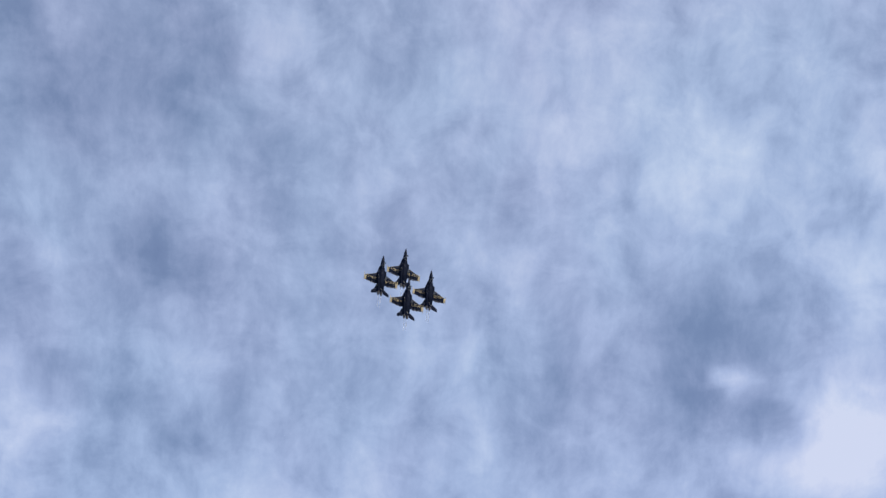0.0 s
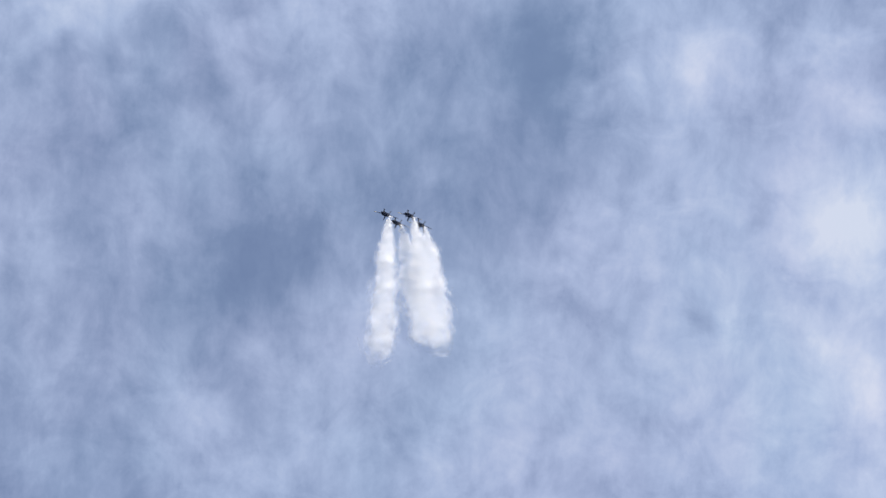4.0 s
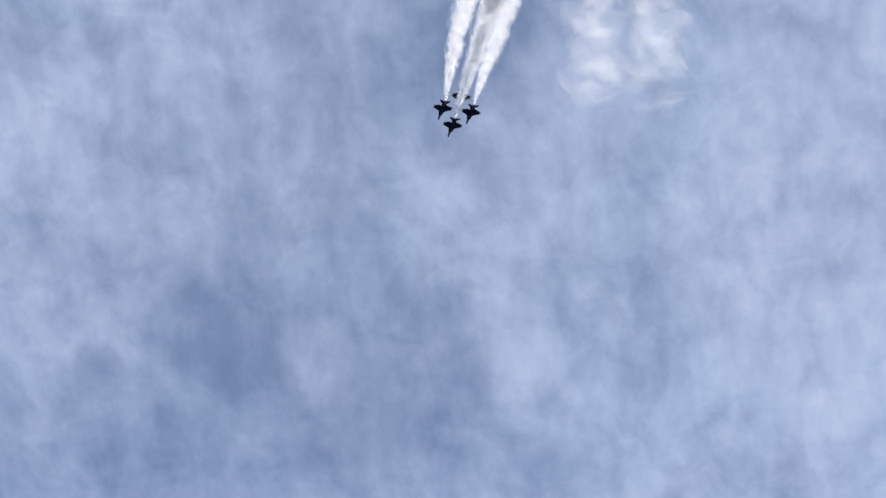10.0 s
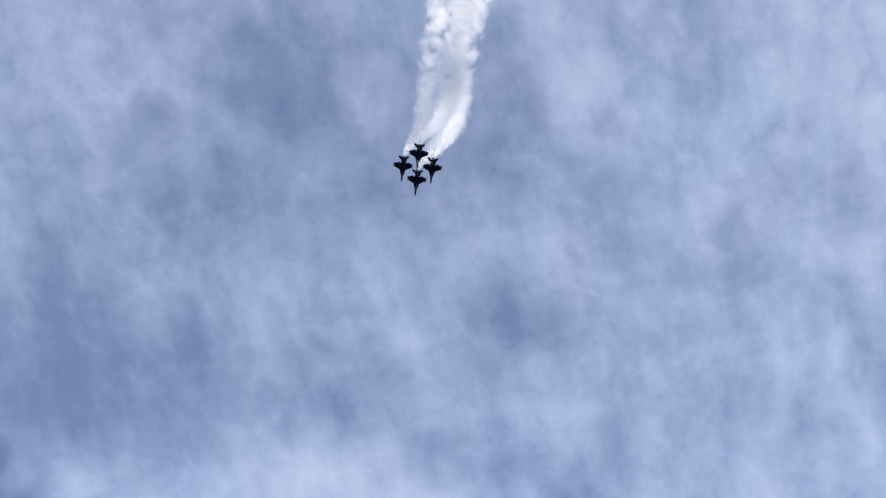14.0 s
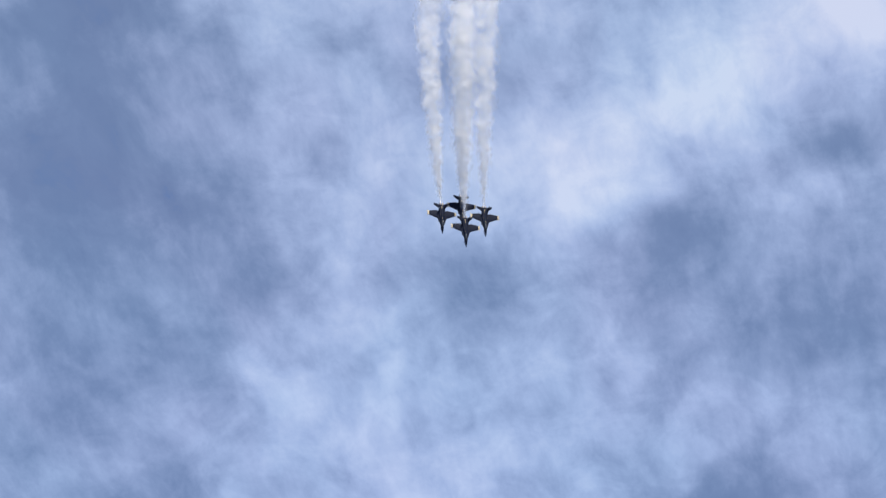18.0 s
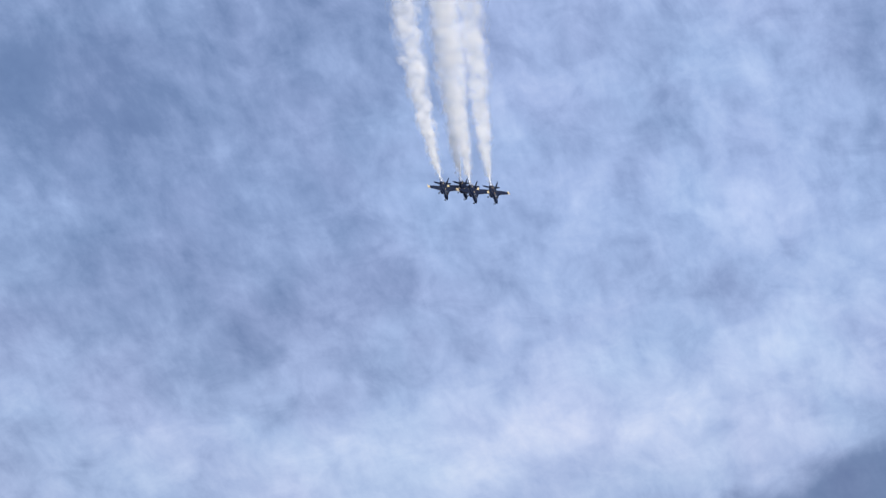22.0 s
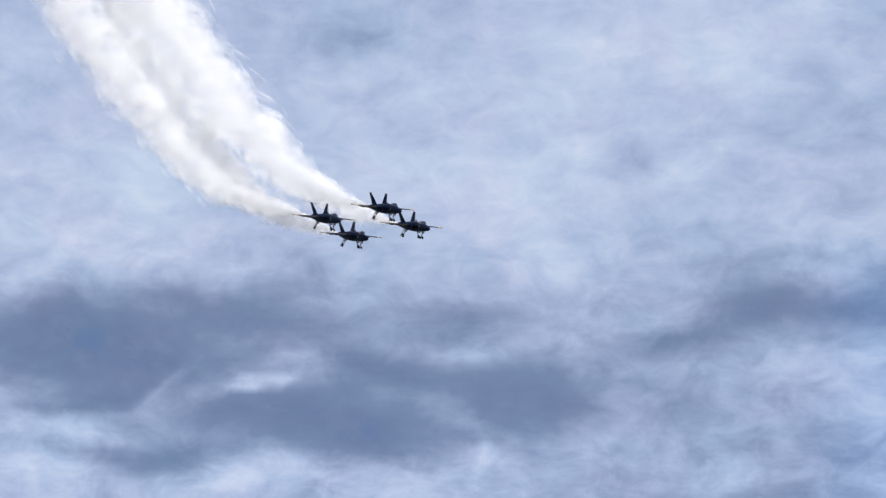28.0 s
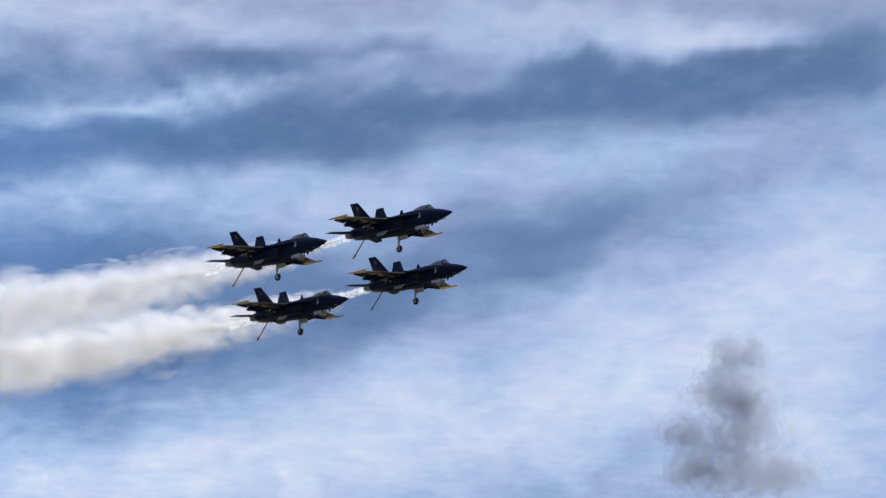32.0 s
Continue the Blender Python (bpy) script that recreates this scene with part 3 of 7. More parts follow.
clouds.bank(2.23, 3.34, 2.61, 1.99, 0, 0.03, 1.5)
clouds.bank(6.68, 3.34, 2.61, 1.99, 0, 0.05, 1.5)
clouds.bank(-6.68, 0.00, 2.61, 1.99, 0, -0.03, 1.5)
clouds.bank(6.68, 0.00, 2.61, 1.99, 0, 0.03, 1.5)
clouds.bank(-6.68, -3.34, 2.61, 1.99, 0, -0.03, 1.5)
clouds.bank(-2.23, -3.34, 2.61, 1.99, 0, -0.07, 1.5)
clouds.bank(2.23, -3.34, 2.61, 1.99, 0, -0.03, 1.5)
clouds.bank(6.68, -3.34, 2.61, 1.99, 0, -0.03, 1.5)
# where the dive begins
clouds.region(-11.98, 65.43, 2.42, 0.47)
clouds.bank(-3.23, 2.06, 1.25, 1.59, 10, -0.16)
clouds.bank(-1.64, 0.69, 0.68, 0.68, 0, -0.08)
clouds.bank(-8.23, -3.62, 1.93, 1.70, 0, -0.22)
clouds.bank(-6.64, -1.81, 1.48, 1.48, 20, -0.10)
clouds.bank(-8.45, 0.47, 0.45, 0.45, 0, -0.05)
clouds.bank(-3.57, -2.49, 1.02, 0.57, 20, 0.15)
clouds.bank(-1.75, -1.92, 0.57, 0.45, 0, 0.13)
clouds.bank(-5.84, -0.10, 0.45, 0.68, 0, 0.11)
clouds.bank(-6.18, 2.97, 0.45, 0.68, 0, 0.06)
clouds.bank(-4.02, 1.94, 0.20, 0.51, 20, 0.07)
clouds.bank(-1.86, 1.72, 0.09, 0.45, 0, 0.07)
clouds.bank(2.34, 2.28, 0.34, 0.34, 0, 0.06)
clouds.bank(0.98, -2.94, 0.80, 0.45, 20, -0.15)
clouds.bank(-1.07, -3.17, 0.45, 0.34, 0, -0.10)
clouds.bank(-0.05, -4.76, 2.27, 0.28, 5, 0.18)
clouds.bank(-4.36, -3.17, 0.45, 0.45, 0, 0.08)
clouds.bank(7.00, 2.17, 1.70, 2.50, -25, 0.12)
clouds.bank(7.11, -3.17, 0.14, 0.91, 0, 0.17)
clouds.bank(7.91, -3.17, 0.20, 0.80, 0, -0.10)
clouds.bank(8.48, -1.69, 0.14, 0.68, 0, -0.09)
clouds.bank(3.70, -0.90, 0.68, 0.34, 50, 0.06)
clouds.bank(3.93, -1.58, 0.45, 0.68, -40, -0.06)
clouds.bank(2.00, -1.92, 0.68, 0.45, 0, 0.07)
clouds.bank(-0.50, -2.94, 0.34, 0.45, 0, 0.07)
clouds.bank(2.45, -3.62, 0.23, 0.68, -15, 0.05)
clouds.bank(0.86, -0.33, 0.28, 1.02, -15, 0.04)
clouds.bank(5.30, 0.69, 0.28, 1.25, -25, 0.05)
clouds.bank(-3.45, -0.22, 0.23, 1.02, 5, -0.06)
clouds.bank(-1.86, -3.62, 0.68, 0.28, 0, -0.08)
clouds.bank(-6.68, 3.34, 2.61, 1.99, 0, 0.05, 1.5)
clouds.bank(-2.23, 3.34, 2.61, 1.99, 0, 0.03, 1.5)
clouds.bank(6.68, 3.34, 2.61, 1.99, 0, 0.05, 1.5)
clouds.bank(-2.23, 0.00, 2.61, 1.99, 0, -0.03, 1.5)
clouds.bank(-6.68, -3.34, 2.61, 1.99, 0, -0.10, 1.5)
clouds.bank(-2.23, -3.34, 2.61, 1.99, 0, -0.05, 1.5)
clouds.bank(6.68, -3.34, 2.61, 1.99, 0, 0.03, 1.5)
# two thirds up
clouds.region(-15.50, 61.97, -0.14, 0.46)
clouds.bank(-7.66, -1.35, 1.48, 2.84, -10, -0.16)
clouds.bank(-8.45, -2.26, 0.68, 1.14, 0, -0.10)
clouds.bank(-5.61, 3.88, 1.36, 1.36, 0, -0.08)
clouds.bank(-3.23, 3.31, 2.27, 0.91, 0, -0.10)
clouds.bank(-8.00, 4.56, 0.68, 0.57, 0, 0.10)
clouds.bank(-6.98, 3.76, 0.28, 0.68, 20, 0.07)
clouds.bank(-4.48, 1.15, 1.48, 0.80, -20, 0.15)
clouds.bank(-5.50, 0.01, 0.45, 0.68, 0, 0.09)
clouds.bank(-1.75, 2.40, 0.91, 0.68, 0, 0.09)
clouds.bank(0.52, 0.24, 0.68, 0.68, 0, 0.09)
clouds.bank(-2.55, -0.78, 0.45, 0.45, 0, 0.06)
clouds.bank(-2.89, -1.69, 0.28, 0.34, 0, 0.09)
clouds.bank(-4.25, 0.01, 0.34, 0.68, 0, -0.12)
clouds.bank(-4.02, -2.03, 0.68, 0.91, 0, -0.13)
clouds.bank(2.23, 0.47, 0.91, 1.02, 20, -0.15)
clouds.bank(4.39, -0.56, 0.68, 0.68, 0, -0.12)
clouds.bank(-1.52, -1.35, 1.36, 0.80, 0, -0.08)
clouds.bank(3.70, 0.24, 0.68, 0.91, -20, -0.06)
clouds.bank(1.32, 3.99, 1.36, 1.14, 0, -0.09)
clouds.bank(-1.64, -2.83, 2.05, 0.68, 0, 0.13)
clouds.bank(1.09, -2.72, 2.05, 0.68, 15, 0.15)
clouds.bank(4.73, -4.42, 2.27, 0.91, 10, 0.22)
clouds.bank(-5.73, -3.17, 0.28, 0.91, 0, 0.10)
clouds.bank(-4.36, -3.62, 0.80, 0.68, 0, 0.08)
clouds.bank(-7.09, -2.83, 0.17, 0.57, 0, 0.08)
clouds.bank(3.59, -1.58, 0.91, 0.45, 30, 0.09)
clouds.bank(-7.66, -3.97, 1.14, 0.68, 0, -0.10)
clouds.bank(-0.73, -3.85, 0.57, 0.34, 0, -0.09)
clouds.bank(2.57, -3.74, 0.34, 0.45, 0, -0.09)
clouds.bank(1.09, -4.53, 0.34, 0.34, 0, -0.07)
clouds.bank(-1.98, -4.08, 0.28, 0.34, 0, -0.07)
clouds.bank(7.45, 2.74, 1.36, 2.84, 0, 0.08)
clouds.bank(8.14, -2.26, 1.02, 2.27, -40, 0.12)
clouds.bank(3.14, 2.28, 0.91, 0.68, 0, 0.07)
clouds.bank(0.41, -1.12, 0.23, 0.68, 0, 0.06)
clouds.bank(4.50, -2.26, 0.34, 0.57, -20, -0.06)
clouds.bank(2.23, 3.34, 2.61, 1.99, 0, -0.03, 1.5)
clouds.bank(6.68, 3.34, 2.61, 1.99, 0, 0.05, 1.5)
clouds.bank(-2.23, 0.00, 2.61, 1.99, 0, -0.03, 1.5)
clouds.bank(2.23, 0.00, 2.61, 1.99, 0, 0.05, 1.5)
clouds.bank(6.68, 0.00, 2.61, 1.99, 0, 0.05, 1.5)
clouds.bank(-6.68, -3.34, 2.61, 1.99, 0, -0.05, 1.5)
clouds.bank(-2.23, -3.34, 2.61, 1.99, 0, 0.05, 1.5)
clouds.bank(2.23, -3.34, 2.61, 1.99, 0, 0.05, 1.5)
clouds.bank(6.68, -3.34, 2.61, 1.99, 0, 0.05, 1.5)
# halfway up
clouds.region(-17.50, 55.09, 0.22, 0.45)
clouds.bank(-8.00, 0.47, 2.05, 4.55, 0, -0.20)
clouds.bank(-4.93, -1.35, 1.02, 1.36, -10, -0.13)
clouds.bank(-7.55, -2.94, 1.82, 1.14, 0, -0.06)
clouds.bank(-6.18, 1.26, 0.91, 0.68, 0, -0.06)
clouds.bank(-4.36, 3.76, 1.25, 0.68, -20, 0.13)
clouds.bank(-5.05, 3.08, 0.20, 0.80, 0, 0.07)
clouds.bank(-0.95, 3.31, 1.36, 1.14, 0, 0.06)
clouds.bank(-3.57, 1.26, 0.57, 1.36, 0, 0.07)
clouds.bank(-5.50, 1.94, 0.45, 0.34, 0, 0.06)
clouds.bank(-3.00, 4.56, 0.68, 0.45, 0, -0.11)
clouds.bank(1.66, 2.06, 1.25, 0.68, 10, -0.12)
clouds.bank(3.93, 3.19, 0.57, 0.45, 0, -0.09)
clouds.bank(0.86, -0.44, 1.82, 1.02, 10, 0.17)
clouds.bank(2.45, -1.12, 1.25, 0.68, 0, 0.17)
clouds.bank(5.86, 1.83, 2.50, 0.80, 25, 0.28)
clouds.bank(8.14, 2.74, 1.02, 0.80, 30, 0.20)
clouds.bank(7.91, 4.33, 1.02, 0.57, 0, 0.08)
clouds.bank(3.59, 0.69, 1.36, 0.68, 10, 0.10)
clouds.bank(7.34, -0.22, 1.59, 0.68, 25, -0.20)
clouds.bank(4.16, -2.03, 0.68, 0.68, 0, -0.16)
clouds.bank(5.30, -2.26, 1.02, 0.91, 0, -0.10)
clouds.bank(6.89, -3.74, 1.70, 0.80, 30, -0.18)
clouds.bank(4.16, -3.74, 0.45, 0.80, 0, -0.09)
clouds.bank(0.18, -2.38, 1.36, 0.80, 0, -0.13)
clouds.bank(-0.16, -3.17, 0.57, 0.68, 0, -0.07)
clouds.bank(-2.43, -3.97, 0.57, 0.45, 0, -0.09)
clouds.bank(6.77, -1.24, 0.57, 0.57, 0, 0.13)
clouds.bank(8.02, -2.94, 0.28, 0.45, -20, 0.10)
clouds.bank(2.91, -4.08, 0.45, 0.45, 0, 0.10)
clouds.bank(-2.55, -2.72, 0.91, 1.36, 0, 0.13)
clouds.bank(-1.64, -4.31, 0.34, 0.68, 0, 0.10)
clouds.bank(-3.57, -4.76, 0.91, 0.45, 0, 0.10)
clouds.bank(2.00, -2.83, 0.45, 0.68, 0, 0.05)
clouds.bank(-1.30, -1.92, 0.34, 0.34, 0, 0.06)
clouds.bank(-6.18, -3.28, 0.23, 0.45, 0, -0.05)
clouds.bank(-3.80, -2.26, 0.20, 0.91, 0, 0.06)
clouds.bank(5.52, -2.83, 0.20, 0.45, 10, 0.07)
clouds.bank(2.45, 2.17, 0.34, 0.68, 20, -0.05)
clouds.bank(-6.68, 3.34, 2.61, 1.99, 0, -0.05, 1.5)
clouds.bank(-2.23, 3.34, 2.61, 1.99, 0, 0.03, 1.5)
clouds.bank(2.23, 3.34, 2.61, 1.99, 0, 0.07, 1.5)
clouds.bank(6.68, 3.34, 2.61, 1.99, 0, 0.05, 1.5)
clouds.bank(-6.68, 0.00, 2.61, 1.99, 0, -0.03, 1.5)
clouds.bank(-2.23, 0.00, 2.61, 1.99, 0, 0.05, 1.5)
clouds.bank(2.23, 0.00, 2.61, 1.99, 0, 0.03, 1.5)
clouds.bank(6.68, 0.00, 2.61, 1.99, 0, 0.07, 1.5)
clouds.bank(-6.68, -3.34, 2.61, 1.99, 0, -0.05, 1.5)
clouds.bank(2.23, -3.34, 2.61, 1.99, 0, -0.03, 1.5)
clouds.bank(6.68, -3.34, 2.61, 1.99, 0, -0.03, 1.5)
# below halfway
clouds.region(-18.78, 48.16, 0.26, 0.465)
clouds.bank(-7.20, -0.10, 2.27, 3.41, 0, -0.10)
clouds.bank(-4.70, -0.10, 1.14, 0.91, 0, -0.12)
clouds.bank(-3.57, -1.35, 1.14, 0.57, 0, -0.06)
clouds.bank(-5.61, -2.72, 0.57, 1.14, 0, -0.10)
clouds.bank(-5.16, 3.53, 1.02, 0.91, 0, -0.06)
clouds.bank(-3.00, -3.51, 0.68, 0.68, 0, -0.05)
clouds.bank(-0.16, -1.35, 1.02, 3.41, 5, 0.12)
clouds.bank(-2.55, 2.74, 0.91, 1.36, -30, 0.08)
clouds.bank(-0.73, 3.08, 0.23, 1.02, 0, 0.07)
clouds.bank(-1.64, -1.69, 1.02, 0.45, 20, 0.10)
clouds.bank(-0.73, -2.38, 0.68, 0.68, 0, 0.06)
clouds.bank(-6.18, 0.24, 0.40, 0.34, 0, 0.08)
clouds.bank(-5.95, 3.19, 0.28, 0.28, 0, 0.07)
clouds.bank(-3.11, -0.10, 0.68, 0.45, 0, 0.05)
clouds.bank(0.41, -3.17, 0.68, 1.14, 0, 0.04)
clouds.bank(6.09, -0.90, 1.70, 1.02, 20, -0.17)
clouds.bank(7.23, -2.03, 1.36, 0.57, -10, -0.13)
clouds.bank(7.91, 2.97, 1.48, 0.57, 20, -0.14)
clouds.bank(2.00, -1.12, 0.68, 0.80, 0, -0.11)
clouds.bank(2.45, -2.83, 0.80, 0.68, 0, -0.15)
clouds.bank(1.55, -0.33, 0.57, 1.02, 0, -0.07)
clouds.bank(4.50, 3.76, 0.57, 0.68, 0, -0.07)
clouds.bank(4.73, -1.69, 0.45, 0.34, 0, 0.14)
clouds.bank(3.14, 2.74, 1.02, 1.14, 0, 0.07)
clouds.bank(6.32, 1.03, 0.57, 0.34, 20, 0.08)
clouds.bank(6.43, -3.85, 2.84, 0.80, 10, 0.22)
clouds.bank(8.48, -2.94, 0.91, 0.68, 0, 0.12)
clouds.bank(3.93, -2.94, 0.91, 0.68, 30, 0.07)
clouds.bank(7.00, 4.22, 0.34, 0.34, 0, 0.07)
clouds.bank(1.09, -1.81, 0.16, 1.36, 8, 0.06)
clouds.bank(-2.20, -0.33, 0.16, 1.02, 0, 0.06)
clouds.bank(3.59, -0.44, 0.28, 0.68, 10, 0.06)
clouds.bank(-7.09, -3.62, 0.34, 0.34, 0, 0.07)
clouds.bank(-4.02, -3.62, 0.16, 1.02, 0, 0.05)
clouds.bank(5.30, 0.01, 0.45, 0.34, 20, 0.06)
clouds.bank(2.45, 3.53, 0.23, 0.91, -10, 0.06)
clouds.bank(-6.68, 3.34, 2.61, 1.99, 0, -0.03, 1.5)
clouds.bank(-2.23, 3.34, 2.61, 1.99, 0, 0.05, 1.5)
clouds.bank(2.23, 3.34, 2.61, 1.99, 0, 0.03, 1.5)
clouds.bank(6.68, 3.34, 2.61, 1.99, 0, 0.03, 1.5)
clouds.bank(-6.68, 0.00, 2.61, 1.99, 0, 0.03, 1.5)
clouds.bank(-2.23, 0.00, 2.61, 1.99, 0, 0.05, 1.5)
clouds.bank(2.23, 0.00, 2.61, 1.99, 0, 0.07, 1.5)
clouds.bank(6.68, 0.00, 2.61, 1.99, 0, -0.03, 1.5)
clouds.bank(-6.68, -3.34, 2.61, 1.99, 0, -0.05, 1.5)
clouds.bank(-2.23, -3.34, 2.61, 1.99, 0, 0.03, 1.5)
clouds.bank(2.23, -3.34, 2.61, 1.99, 0, 0.07, 1.5)
clouds.bank(6.68, -3.34, 2.61, 1.99, 0, 0.03, 1.5)
# a third of the way up
clouds.region(-18.45, 40.66, 0.23, 0.45)
clouds.bank(-7.20, -1.35, 1.93, 2.05, 0, -0.14)
clouds.bank(-6.41, 1.15, 1.36, 0.68, 0, -0.08)
clouds.bank(-8.23, 1.26, 0.91, 2.27, 0, -0.06)
clouds.bank(-3.45, 3.76, 0.80, 1.25, 0, -0.12)
clouds.bank(-0.95, 2.74, 0.57, 1.14, 0, -0.06)
clouds.bank(-1.64, 0.24, 1.25, 0.68, 20, -0.10)
clouds.bank(-3.80, -3.74, 0.91, 0.57, 0, -0.05)
clouds.bank(2.45, 3.99, 0.68, 0.80, 0, -0.15)
clouds.bank(7.68, 4.67, 1.14, 0.25, 0, -0.16)
clouds.bank(4.61, 2.40, 0.57, 0.91, 0, -0.07)
clouds.bank(-0.95, -3.06, 1.14, 0.57, 0, -0.09)
clouds.bank(5.86, -2.60, 0.80, 0.45, 20, -0.09)
clouds.bank(4.50, -3.85, 0.68, 0.34, 0, -0.05)
clouds.bank(-5.16, 1.72, 0.80, 0.57, -30, 0.11)
clouds.bank(-7.20, 3.76, 0.45, 0.45, 0, 0.09)
clouds.bank(-4.82, 4.56, 0.45, 0.57, 0, 0.08)
clouds.bank(-2.55, 3.99, 0.28, 0.68, 0, 0.05)
clouds.bank(-2.77, 0.47, 0.45, 0.57, 0, 0.06)
clouds.bank(-2.20, -2.26, 1.14, 0.57, 30, 0.11)
clouds.bank(-0.50, -2.26, 1.02, 0.45, -20, 0.07)
clouds.bank(2.23, -1.24, 1.59, 1.02, 0, 0.10)
clouds.bank(3.36, -2.15, 1.36, 0.68, 0, 0.05)
clouds.bank(7.91, -0.90, 1.48, 1.02, 30, 0.13)
clouds.bank(7.91, -4.08, 1.48, 0.91, 0, 0.20)
clouds.bank(2.45, -4.76, 2.27, 0.45, 0, 0.12)
clouds.bank(-0.27, -4.88, 0.68, 0.34, 0, 0.06)
clouds.bank(5.86, 3.65, 1.59, 0.68, 0, 0.10)
clouds.bank(3.25, 4.33, 0.16, 0.68, -20, 0.13)
clouds.bank(7.91, 1.38, 0.45, 0.45, 0, 0.06)
clouds.bank(-5.50, -4.42, 2.27, 0.68, 0, 0.04)
clouds.bank(3.36, 2.06, 0.16, 0.57, 15, -0.06)
clouds.bank(6.32, 1.72, 0.23, 0.68, 0, -0.05)
clouds.bank(-3.57, -2.72, 0.34, 0.68, -20, 0.07)
clouds.bank(4.27, 2.97, 0.23, 0.68, 0, 0.05)
clouds.bank(-3.45, -0.90, 0.45, 0.68, -20, 0.05)
clouds.bank(-6.68, 3.34, 2.61, 1.99, 0, -0.07, 1.5)
clouds.bank(2.23, 3.34, 2.61, 1.99, 0, 0.05, 1.5)
clouds.bank(2.23, 0.00, 2.61, 1.99, 0, 0.07, 1.5)
clouds.bank(6.68, 0.00, 2.61, 1.99, 0, 0.05, 1.5)
clouds.bank(-6.68, -3.34, 2.61, 1.99, 0, 0.03, 1.5)
clouds.bank(-2.23, -3.34, 2.61, 1.99, 0, 0.05, 1.5)
clouds.bank(2.23, -3.34, 2.61, 1.99, 0, 0.07, 1.5)
clouds.bank(6.68, -3.34, 2.61, 1.99, 0, 0.10, 1.5)
# between the streaks and the slate bank
clouds.region(-17.30, 35.96, 0.38, 0.46)
clouds.bank(-6.07, -0.10, 3.41, 2.27, 0, -0.09)
clouds.bank(-3.45, -1.12, 0.68, 0.68, 0, -0.06)
clouds.bank(0.07, -1.81, 0.68, 0.45, 30, -0.10)
clouds.bank(-2.09, -2.26, 1.14, 0.57, 10, -0.06)
clouds.bank(0.75, 1.26, 1.02, 0.68, 0, -0.05)
clouds.bank(-3.00, 2.17, 0.68, 1.02, 0, -0.05)
clouds.bank(-7.77, 3.31, 1.82, 0.91, 0, -0.05)
clouds.bank(5.30, 2.97, 2.27, 0.91, 20, -0.05)
clouds.bank(0.18, -3.97, 7.39, 0.91, 6, 0.17)
clouds.bank(-6.18, -3.74, 0.68, 0.57, 0, 0.06)
clouds.bank(7.91, -1.81, 1.59, 1.25, 20, 0.10)
clouds.bank(7.00, 0.47, 1.36, 0.91, 0, 0.05)
clouds.bank(4.73, -2.94, 2.27, 0.68, 15, 0.06)
clouds.bank(8.36, -4.59, 1.70, 0.45, 15, -0.25)
clouds.bank(2.80, -1.35, 1.36, 0.68, 20, 0.05)
clouds.bank(-4.36, 1.26, 0.68, 0.45, 0, 0.04)
clouds.bank(3.14, 0.12, 0.68, 0.68, 0, 0.05)
clouds.bank(-7.55, -4.88, 1.70, 0.45, 0, -0.04)
clouds.bank(-6.68, 3.34, 2.61, 1.99, 0, -0.17, 1.5)
clouds.bank(-2.23, 3.34, 2.61, 1.99, 0, -0.12, 1.5)
clouds.bank(-6.68, 0.00, 2.61, 1.99, 0, -0.07, 1.5)
clouds.bank(-2.23, 0.00, 2.61, 1.99, 0, -0.05, 1.5)
clouds.bank(2.23, 0.00, 2.61, 1.99, 0, 0.05, 1.5)
clouds.bank(6.68, 0.00, 2.61, 1.99, 0, 0.12, 1.5)
clouds.bank(-6.68, -3.34, 2.61, 1.99, 0, 0.23, 1.5)
clouds.bank(-2.23, -3.34, 2.61, 1.99, 0, 0.23, 1.5)
clouds.bank(2.23, -3.34, 2.61, 1.99, 0, 0.23, 1.5)
clouds.bank(6.68, -3.34, 2.61, 1.99, 0, 0.23, 1.5)
# over the slate bank
clouds.region(-15.99, 30.73, 0.25, 0.52)
clouds.bank(-5.50, 2.85, 3.41, 0.91, 15, -0.19)
clouds.bank(-7.55, 4.33, 1.48, 0.57, 0, -0.14)
clouds.bank(-4.14, 1.94, 1.36, 0.45, 25, -0.15)
clouds.bank(-2.09, 4.56, 0.91, 0.57, 0, -0.12)
clouds.bank(-8.57, 0.81, 0.34, 1.02, 0, -0.10)
clouds.bank(-1.86, 3.19, 0.68, 0.68, 0, -0.06)
clouds.bank(-7.09, 1.38, 0.28, 0.45, 0, 0.10)
clouds.bank(-5.50, 3.99, 0.68, 0.45, 0, 0.07)
clouds.bank(-1.52, 0.24, 3.41, 1.25, 20, 0.13)
clouds.bank(0.18, 1.15, 2.27, 0.68, 10, 0.05)
clouds.bank(-8.23, -0.33, 0.14, 0.80, -20, 0.06)
clouds.bank(-3.00, -0.67, 1.36, 0.57, 0, 0.05)
clouds.bank(-7.43, -0.33, 0.34, 0.34, 0, -0.12)
clouds.bank(-5.84, -0.67, 1.25, 0.28, 0, -0.08)
clouds.bank(-8.23, -3.40, 1.02, 0.45, -10, -0.22)
clouds.bank(-8.68, -2.49, 0.34, 0.28, 0, -0.10)
clouds.bank(-6.07, -2.03, 2.27, 1.14, 0, 0.05)
clouds.bank(-7.77, -4.65, 1.70, 0.45, 0, 0.08)
clouds.bank(-4.36, -4.42, 1.70, 0.68, 0, 0.06)
clouds.bank(-7.32, -3.17, 0.14, 0.68, 30, 0.06)
clouds.bank(3.59, -2.26, 3.75, 1.25, 32, -0.42, 1.6)
clouds.bank(7.00, 0.01, 1.93, 1.02, 25, -0.30, 1.5)
clouds.bank(0.75, -3.85, 1.70, 0.91, 20, -0.20, 1.3)
